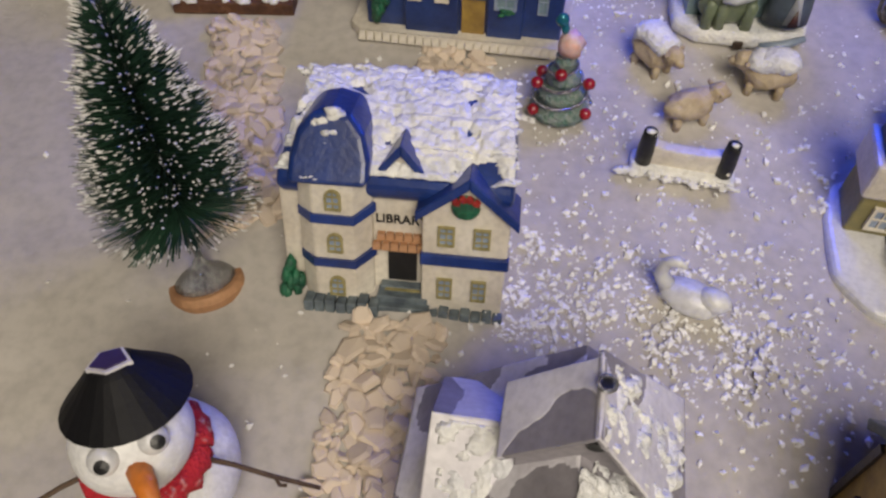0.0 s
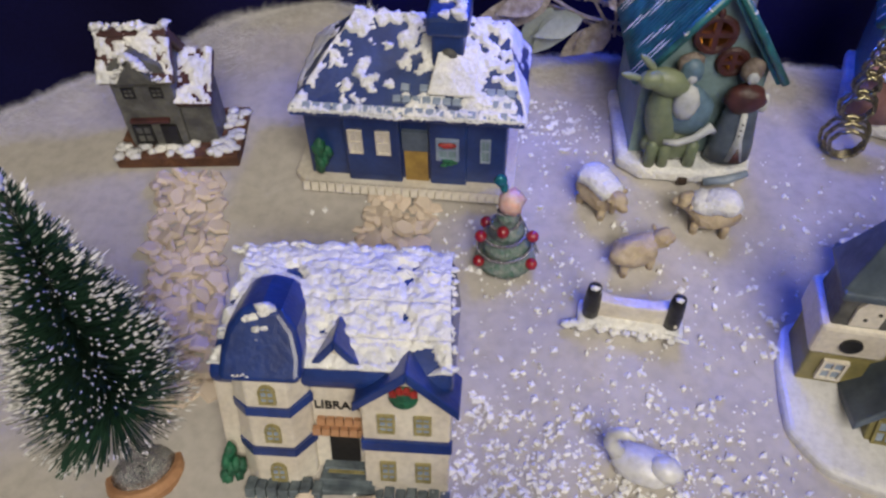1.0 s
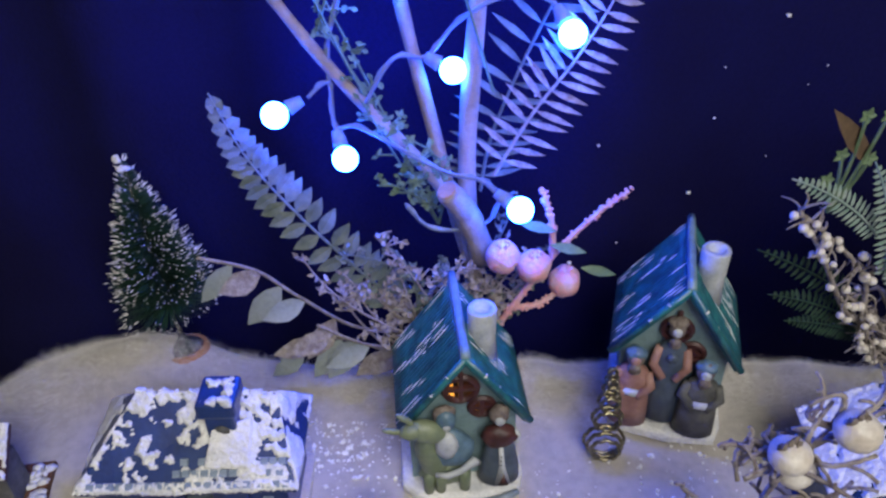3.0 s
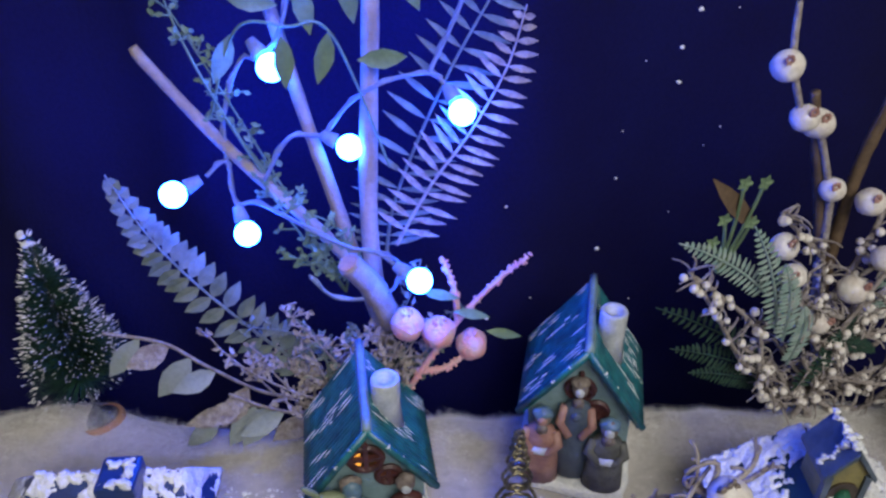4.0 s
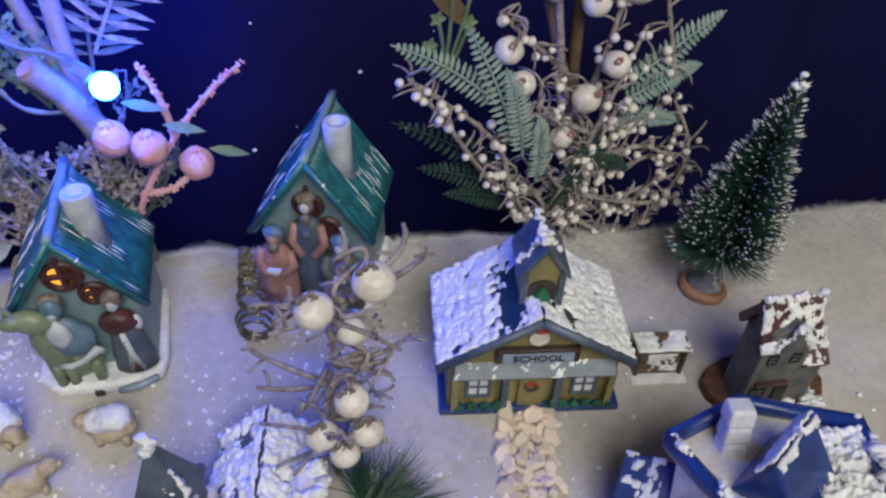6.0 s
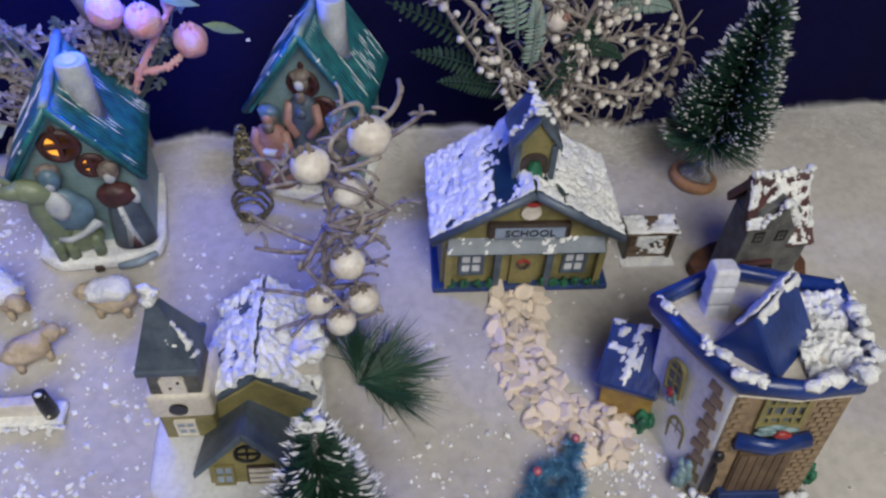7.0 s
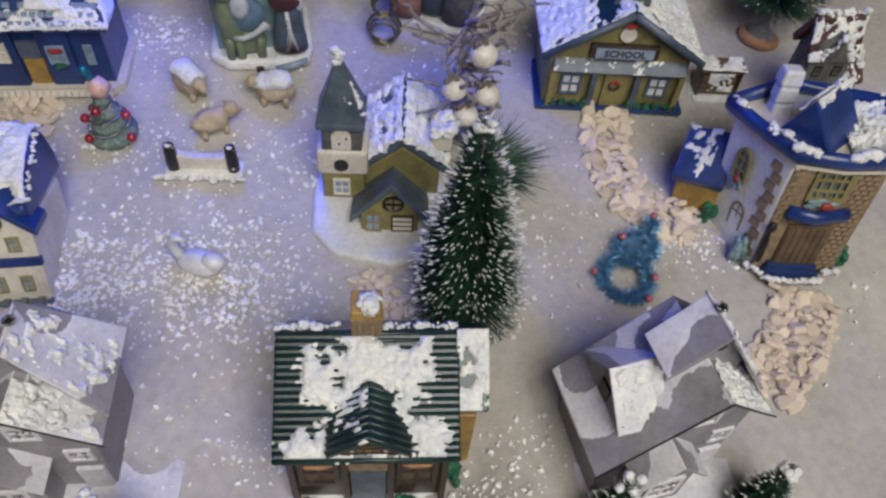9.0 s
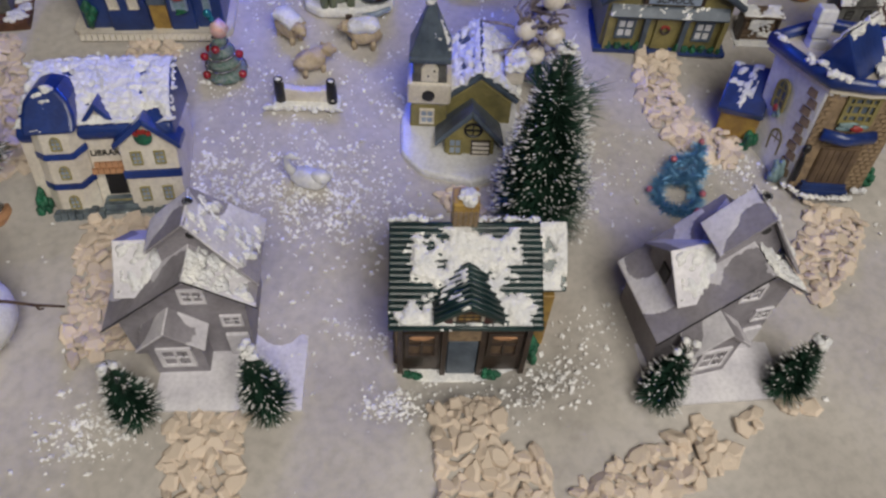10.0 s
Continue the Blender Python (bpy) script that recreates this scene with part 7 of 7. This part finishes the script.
        tagged(part("calyx", bm, PINK, b), "frosted pink calyx", kind="stuff")
    for pts in (((0.180, 0.392, 0.075), (0.192, 0.384, 0.106), (0.217, 0.385, 0.142), (0.238, 0.386, 0.163), (0.254, 0.386, 0.175)),
                ((0.214, 0.385, 0.138), (0.212, 0.385, 0.160), (0.206, 0.385, 0.181)), ((0.190, 0.386, 0.104), (0.206, 0.381, 0.108), (0.222, 0.384, 0.116))):
        ps = smooth_path(pts, 8)
        bm = bmesh.new()
        tube(bm, ps, [0.0022 - 0.0012 * i / len(ps) for i in range(len(ps))], 7)
        for p in ps:
            for _ in range(3):
                d = Vector((rnd.uniform(-1, 1), rnd.uniform(-1, 1), rnd.uniform(-1, 1))).normalized() * 0.0034
                blob(bm, p + d * 0.6, (0.0010, 0.0010, 0.0010), 1, 0.5)
        part("pink_twig", bm, PINK, t, "knobbly frosted pink twig", smooth=True)
    for p in ((0.193, 0.382, 0.165), (0.210, 0.380, 0.150), (0.230, 0.382, 0.130)):
        bm = bmesh.new()
        leaf(bm, Vector(p), (0.9, -0.2, -0.2), (0.1, -1, 0.8), 0.022, 0.006)
        part("leaf", bm, LEAFG, t, "narrow green leaf", smooth=True)
    return t


build_branch_arrangement()


def build_light_string():
    t = thing("light_string", pose(0, 0, 0), "string of glowing blue globe lights on clear cable", "fairy lights")
    bulbs = [((0.075, 0.414, 0.224), (0.092, 0.418, 0.230)), ((0.107, 0.412, 0.197), (0.104, 0.418, 0.212)), ((0.164, 0.412, 0.240), (0.152, 0.416, 0.246)),
             ((0.190, 0.371, 0.181), (0.178, 0.376, 0.190)), ((0.219, 0.398, 0.259), (0.213, 0.408, 0.270)), ((0.131, 0.407, 0.287), (0.126, 0.412, 0.294)),
             ((0.152, 0.398, 0.345), (0.150, 0.404, 0.356)), ((0.232, 0.400, 0.345), (0.238, 0.408, 0.352))]
    for c, s in bulbs:
        bm = bmesh.new()
        blob(bm, c, 0.0066, 3)
        b = part("globe", bm, BULB, t, "frosted globe glowing blue-white", smooth=True)
        d = (Vector(s) - Vector(c)).normalized()
        bm = bmesh.new()
        tube(bm, [Vector(c) + d * 0.0072, Vector(c) + d * 0.011, Vector(c) + d * 0.0155], [0.0042, 0.0036, 0.0026], 10)
        part("socket", bm, CABLE, b, "clear plastic socket", smooth=True)
    runs = [[(0.092, 0.418, 0.230), (0.103, 0.419, 0.236), (0.104, 0.418, 0.212), (0.116, 0.412, 0.214), (0.152, 0.388, 0.199), (0.170, 0.378, 0.197), (0.178, 0.376, 0.190)],
            [(0.103, 0.419, 0.236), (0.106, 0.420, 0.262), (0.118, 0.418, 0.288), (0.128, 0.412, 0.290), (0.140, 0.410, 0.310), (0.150, 0.404, 0.356)],
            [(0.120, 0.414, 0.226), (0.135, 0.414, 0.248), (0.152, 0.416, 0.247), (0.165, 0.414, 0.262), (0.182, 0.404, 0.276), (0.205, 0.410, 0.276), (0.213, 0.408, 0.270)],
            [(0.205, 0.410, 0.276), (0.218, 0.412, 0.300), (0.238, 0.408, 0.352), (0.250, 0.41, 0.40)],
            [(0.172, 0.380, 0.196), (0.184, 0.390, 0.178), (0.176, 0.392, 0.160), (0.150, 0.396, 0.158), (0.136, 0.400, 0.172)]]
    for r in runs:
        bm = bmesh.new()
        ps = smooth_path(r, 8)
        tube(bm, ps, 0.0011, 6)
        tube(bm, [p + Vector((0.0012 * math.sin(i * 0.9), -0.0012 * math.cos(i * 0.9), 0.0008)) for i, p in enumerate(ps)], 0.0007, 5)
        part("cable", bm, CABLE, t, smooth=True)


build_light_string()


def build_berry_arrangement():
    t = thing("berry_arrangement", pose(0, 0, 0), "frosted twigs with white berries and mint-green ferns", "dried flowers")
    rnd = random.Random(9)

    def stick(pts, r0, r1, mat, name="branch", lab=""):
        bm = bmesh.new()
        ps = smooth_path(pts, 8)
        tube(bm, ps, [(r0 + (r1 - r0) * i / (len(ps) - 1)) * (1 + 0.15 * noise.noise(p * 150)) for i, p in enumerate(ps)], 7)
        part(name, bm, mat, t, lab, smooth=True)
        return ps
    stick([(0.455, 0.372, 0.02), (0.450, 0.372, 0.09), (0.426, 0.372, 0.175), (0.405, 0.372, 0.235), (0.396, 0.372, 0.262)], 0.0045, 0.0026, WOODP, lab="bare brown stick")
    stick([(0.455, 0.375, 0.02), (0.446, 0.374, 0.10), (0.438, 0.372, 0.198), (0.443, 0.371, 0.252), (0.449, 0.371, 0.29)], 0.0045, 0.0030, WOODP, lab="bare brown stick")
    stick([(0.440, 0.370, 0.10), (0.425, 0.368, 0.185), (0.419, 0.368, 0.206), (0.400, 0.368, 0.245), (0.389, 0.368, 0.252), (0.375, 0.368, 0.282), (0.370, 0.368, 0.310)], 0.0024, 0.0016, FROST, "twig", "furry frosted twig")
    # the wreath-like sweep of twigs
    sweeps = [[(0.440, 0.362, 0.09), (0.470, 0.358, 0.11), (0.500, 0.357, 0.135), (0.487, 0.360, 0.190), (0.472, 0.368, 0.245)],
              [(0.445, 0.360, 0.05), (0.485, 0.356, 0.026), (0.516, 0.356, 0.052), (0.525, 0.356, 0.090), (0.505, 0.358, 0.130)],
              [(0.450, 0.362, 0.06), (0.480, 0.357, 0.048), (0.505, 0.356, 0.070), (0.512, 0.357, 0.105)],
              [(0.440, 0.360, 0.06), (0.452, 0.355, 0.030), (0.480, 0.354, 0.022), (0.500, 0.355, 0.036)],
              [(0.430, 0.362, 0.05), (0.404, 0.355, 0.068), (0.393, 0.354, 0.111), (0.377, 0.355, 0.134), (0.341, 0.356, 0.166)],
              [(0.425, 0.362, 0.07), (0.390, 0.356, 0.090), (0.357, 0.355, 0.140), (0.335, 0.356, 0.172)],
              [(0.440, 0.366, 0.12), (0.425, 0.362, 0.160), (0.400, 0.358, 0.185), (0.385, 0.358, 0.200)],
              [(0.445, 0.366, 0.12), (0.455, 0.364, 0.165), (0.467, 0.368, 0.205), (0.492, 0.368, 0.232), (0.520, 0.368, 0.228)],
              [(0.440, 0.360, 0.08), (0.446, 0.352, 0.110), (0.456, 0.348, 0.150), (0.470, 0.352, 0.185)],
              [(0.430, 0.360, 0.04), (0.412, 0.354, 0.060), (0.400, 0.352, 0.090)], [(0.440, 0.358, 0.03), (0.447, 0.353, 0.070), (0.446, 0.353, 0.105)]]
    for _ in range(20):
        a, L = rnd.uniform(-0.35, 3.3), rnd.uniform(0.04, 0.085)
        c = Vector((rnd.uniform(0.425, 0.460), rnd.uniform(0.352, 0.366), rnd.uniform(0.05, 0.13)))
        e = c + Vector((math.cos(a) * L, -rnd.uniform(-0.002, 0.012), math.sin(a) * L * 0.8))
        sweeps.append([c, c.lerp(e, 0.5) + Vector((rnd.uniform(-1, 1), 0, rnd.uniform(-1, 1))) * 0.012, e])
    small = []
    for s in sweeps:
        ps = stick(s, 0.0020, 0.0011, FROST, "twig", "furry frosted twig")
        for p in ps[3:]:
            for _ in range(2):
                if rnd.random() < 0.34:
                    d = Vector((rnd.uniform(-1, 1), rnd.uniform(-1, 0.3), rnd.uniform(-1, 1))).normalized() * rnd.uniform(0.003, 0.007)
                    small.append(p + d)
        bm = bmesh.new()
        for p in ps:
            d = Vector((rnd.uniform(-1, 1), rnd.uniform(-1, 1), rnd.uniform(-1, 1))).normalized() * rnd.uniform(0.008, 0.018)
            tube(bm, curve_pts(p, p + d, (0.002, 0, 0.002), 4), [0.0009, 0.0008, 0.0007, 0.0006, 0.0004], 5)
        tagged(part("side_twig", bm, FROST, t, smooth=True), "short furry side twigs", kind="stuff")
    bm = bmesh.new()
    blob(bm, (0, 0, 0), 0.0027, 2, 0.05)
    me = bpy.data.meshes.new("small_berry")
    bm.to_mesh(me)
    bm.free()
    me.polygons.foreach_set("use_smooth", [True] * len(me.polygons))
    me.materials.append(BERRY)
    for p in small[:260]:
        ob = new("small_berry", me)
        ob.parent = t
        ob.matrix_local = Matrix.Translation(p) @ Matrix.Scale(rnd.uniform(0.75, 1.15), 4)
    for p, r in (((0.440, 0.358, 0.199), 0.0098), ((0.451, 0.345, 0.168), 0.0096), ((0.436, 0.345, 0.149), 0.0102), ((0.398, 0.366, 0.247), 0.0100), ((0.419, 0.365, 0.206), 0.0086),
                 ((0.371, 0.366, 0.280), 0.0098), ((0.389, 0.366, 0.251), 0.0090), ((0.467, 0.362, 0.203), 0.0118), ((0.391, 0.356, 0.179), 0.0098), ((0.399, 0.352, 0.160), 0.0092), ((0.428, 0.352, 0.120), 0.0085)):
        bm = bmesh.new()
        r *= 0.82
        blob(bm, p, (r, r, r * 0.95), 3, 0.07)
        b = part("berry", bm, BERRY, t, "large white berry", smooth=True)
        bm = bmesh.new()
        a = rnd.uniform(0, 6)
        c = Vector((0.5 * math.cos(a), -0.55, 0.6)).normalized() * r
        for q in range(8):
            blob(bm, Vector(p) + c + Vector((0.0018 * math.cos(q), -0.001, 0.0018 * math.sin(q))), (0.0011, 0.0010, 0.0013), 1, 0.5)
        tagged(part("calyx", bm, ROSE, b, "dry rosy calyx"), kind="stuff")
    for a, b, L, mat, lab in (((0.385, 0.352, 0.150), (0.327, 0.358, 0.190), 0.011, MINT, "frosted mint fern"), ((0.398, 0.350, 0.120), (0.364, 0.350, 0.200), 0.012, MINT, "frosted mint fern"),
                              ((0.402, 0.348, 0.115), (0.386, 0.346, 0.175), 0.011, MINT, "frosted mint fern"), ((0.470, 0.362, 0.140), (0.528, 0.362, 0.182), 0.013, MINT, "frosted mint fern"),
                              ((0.470, 0.362, 0.130), (0.520, 0.360, 0.150), 0.012, MINT, "frosted mint fern"), ((0.465, 0.360, 0.120), (0.512, 0.358, 0.112), 0.011, MINT, "frosted mint fern"),
                              ((0.412, 0.366, 0.080), (0.330, 0.372, 0.135), 0.013, CEDAR, "dark green cedar spray"), ((0.412, 0.366, 0.070), (0.345, 0.372, 0.100), 0.013, CEDAR, "dark green cedar spray"),
                              ((0.415, 0.366, 0.060), (0.362, 0.372, 0.076), 0.012, CEDAR, "dark green cedar spray"), ((0.430, 0.356, 0.060), (0.455, 0.352, 0.120), 0.012, CEDAR, "dark green cedar spray"),
                              ((0.415, 0.352, 0.090), (0.410, 0.348, 0.140), 0.010, MINT, "frosted mint fern"), ((0.440, 0.356, 0.100), (0.480, 0.352, 0.085), 0.010, CEDAR, "dark green cedar spray")):
        frond(t, curve_pts(a, b, (0.0, -0.004, 0.006), 10), L * 0.78, L * 0.22, 18, mat, "fern_spray", lab)
    bm = bmesh.new()
    leaf(bm, Vector((0.374, 0.362, 0.190)), (-0.7, 0, 0.72), (0.2, -1, 0.2), 0.050, 0.011, curl=-0.05)
    part("dry_leaf", bm, WOODP, t, "curled brown dry leaf", smooth=True)
    bm = bmesh.new()
    for e in ((0.359, 0.36, 0.221), (0.371, 0.36, 0.220), (0.369, 0.36, 0.196), (0.352, 0.36, 0.200), (0.348, 0.36, 0.186)):
        tube(bm, curve_pts((0.355, 0.36, 0.165), e, (0.002, 0, 0), 5), 0.0010, 5)
        for q in range(5):
            leaf(bm, Vector(e), (math.cos(q * 1.26), -0.3, math.sin(q * 1.26)), (0, -1, 0.2), 0.005, 0.003)
    part("flower_sprig", bm, LEAFG, t, "yellow-green budding sprig")
    return t


build_berry_arrangement()


# ---- gravel paths ----
def chip_meshes(n=9):
    out = []
    rnd = random.Random(21)
    for k in range(n):
        bm = bmesh.new()
        m = rnd.choice((5, 6, 7))
        pts = [((0.8 + 0.35 * rnd.random()) * math.cos(2 * math.pi * i / m + rnd.uniform(-0.3, 0.3)), (0.65 + 0.3 * rnd.random()) * math.sin(2 * math.pi * i / m + rnd.uniform(-0.3, 0.3))) for i in range(m)]
        lo = [bm.verts.new((x * 0.9, y * 0.9, -0.25)) for x, y in pts]
        mi = [bm.verts.new((x, y, 0.05 + 0.1 * rnd.random())) for x, y in pts]
        hi = [bm.verts.new((x * 0.72, y * 0.72, 0.30 + 0.12 * rnd.random())) for x, y in pts]
        for a, b in ((lo, mi), (mi, hi)):
            for i in range(m):
                bm.faces.new([a[i], a[(i + 1) % m], b[(i + 1) % m], b[i]])
        bm.faces.new(hi)
        bm.faces.new(lo[::-1])
        me = bpy.data.meshes.new("stone_chip")
        bm.to_mesh(me)
        bm.free()
        me.materials.append(PEBBLE)
        out.append(me)
    return out


CHIPS = chip_meshes()


def gravel_path(pts, n, width, seed, label, size=0.0052):
    t = thing("gravel_path", pose(0, 0, 0), label, "gravel path", "gravel paths")
    rnd = random.Random(seed)
    pts = [Vector((*p, 0)) for p in pts]
    placed = []
    tries = 0
    lens = [(b - a).length for a, b in zip(pts, pts[1:])]
    while len(placed) < n * 1.15 and tries < n * 40:
        tries += 1
        i = rnd.choices(range(len(lens)), lens)[0]
        a, b = pts[i], pts[i + 1]
        d = (b - a).normalized()
        p = a.lerp(b, rnd.random()) + Vector((-d.y, d.x, 0)) * rnd.uniform(-0.5, 0.5) * width
        r = size * rnd.uniform(0.6, 1.3)
        if any((p - q).length < (r + s) * 0.50 for q, s in placed):
            continue
        placed.append((p, r))
        ob = new("stone_chip", rnd.choice(CHIPS))
        ob.parent = t
        ob.matrix_local = Matrix.Translation((p.x, p.y, ground_z(p.x, p.y) + r * rnd.uniform(0.15, 0.55))) @ pose(0, 0, 0, rnd.gauss(0, 20), rnd.gauss(0, 20), rnd.uniform(0, 360)) @ Matrix.Diagonal((r * 1.12, r * rnd.uniform(0.72, 1.1), r * rnd.uniform(0.65, 1.1), 1))


gravel_path([(-0.104, 0.334), (-0.098, 0.290), (-0.092, 0.235), (-0.085, 0.205)], 141, 0.034, 1, "path of cream stone chips before the grey house")
gravel_path([(0.008, 0.310), (-0.004, 0.270), (-0.010, 0.250)], 74, 0.034, 2, "path of cream stone chips before the blue cottage")
gravel_path([(-0.018, 0.158), (-0.024, 0.125), (-0.028, 0.090), (-0.026, 0.070)], 128, 0.036, 3, "path of cream stone chips before the library")
gravel_path([(0.368, 0.240), (0.358, 0.205), (0.354, 0.172), (0.372, 0.150), (0.390, 0.138)], 148, 0.030, 4, "winding path of cream stone chips before the school")
gravel_path([(0.434, 0.082), (0.420, 0.060), (0.395, 0.042), (0.380, 0.030)], 108, 0.034, 5, "path of cream stone chips before the post office")
gravel_path([(0.160, 0.008), (0.160, -0.020), (0.150, -0.060), (0.145, -0.085)], 94, 0.036, 6, "wide path of cream stone chips before the green-roofed shop", 0.0058)
gravel_path([(0.178, -0.030), (0.182, -0.085)], 45, 0.030, 7, "heap of cream stone chips beside the path", 0.0058)
gravel_path([(0.026, 0.024), (0.020, -0.006), (0.014, -0.040)], 89, 0.036, 8, "path of cream stone chips before the card house", 0.0058)
gravel_path([(0.208, -0.066), (0.240, -0.058), (0.275, -0.052), (0.292, -0.044)], 89, 0.026, 9, "bent path of cream stone chips on the cotton", 0.0058)
gravel_path([(0.334, -0.032), (0.350, -0.034)], 12, 0.014, 10, "few cream stone chips beside the card house", 0.0054)
gravel_path([(0.305, -0.044), (0.318, -0.040)], 5, 0.010, 11, "two or three stray stone chips", 0.0050)
gravel_path([(0.186, 0.146), (0.192, 0.130), (0.198, 0.114)], 35, 0.018, 12, "narrow path of cream stone chips before the church", 0.0046)


# ---- loose snow flakes ----
def scatter_flakes():
    rnd = random.Random(77)
    patches = [(0.072, 0.169, 0.030, 380), (0.102, 0.150, 0.030, 330), (0.037, 0.161, 0.014, 230), (0.130, 0.128, 0.030, 170), (-0.032, 0.026, 0.018, 300), (0.110, 0.176, 0.030, 200),
               (0.114, 0.139, 0.026, 160), (0.381, 0.133, 0.022, 230), (0.091, 0.364, 0.026, 260), (0.168, 0.235, 0.040, 170), (0.160, 0.004, 0.030, 150), (0.122, 0.014, 0.012, 190), (0.212, 0.006, 0.016, 200),
               (0.300, 0.142, 0.05, 170), (0.085, 0.215, 0.03, 120), (0.040, 0.190, 0.014, 110), (0.220, 0.290, 0.05, 120), (0.060, 0.260, 0.03, 120), (0.03, 0.30, 0.05, 90), (0.240, 0.030, 0.02, 120),
               (0.118, 0.060, 0.014, 90), (0.430, 0.260, 0.03, 70), (0.15, 0.20, 0.12, 260), (0.30, 0.20, 0.14, 200), (0.0, 0.10, 0.10, 90), (0.45, 0.05, 0.06, 30), (0.30, 0.32, 0.03, 60), (0.10, 0.30, 0.05, 150), (0.06, 0.07, 0.05, 80)]
    verts, faces = [], []
    for cx, cy, s, n in patches:
        for _ in range(n):
            x, y = rnd.gauss(cx, s * 0.8), rnd.gauss(cy, s * 0.55)
            if y > 0.40 - 0.19 * x or y < -0.12:
                continue
            r = rnd.choice((0.0006, 0.0008, 0.0010, 0.0014, 0.0021)) * rnd.uniform(0.8, 1.2)
            z = ground_z(x, y) + r * 0.35
            i = len(verts)
            m = pose(0, 0, 0, rnd.gauss(0, 28), rnd.gauss(0, 28), rnd.uniform(0, 360)).to_3x3()
            for v in ((1, 0, 0), (-1, 0, 0), (0, 0.8, 0), (0, -0.8, 0), (0, 0, 0.55), (0, 0, -0.55)):
                p = m @ Vector(v) * r * rnd.uniform(0.75, 1.25)
                verts.append((x + p.x, y + p.y, z + p.z))
            faces += [tuple(i + q for q in f) for f in ((0, 2, 4), (2, 1, 4), (1, 3, 4), (3, 0, 4), (2, 0, 5), (1, 2, 5), (3, 1, 5), (0, 3, 5))]
    me = bpy.data.meshes.new("snow_flakes")
    me.from_pydata(verts, [], faces)
    me.materials.append(FLAKE)
    tagged(new("snow_flakes", me), "loose white foam flakes strewn over the cotton", "snow flakes", kind="stuff")


scatter_flakes()
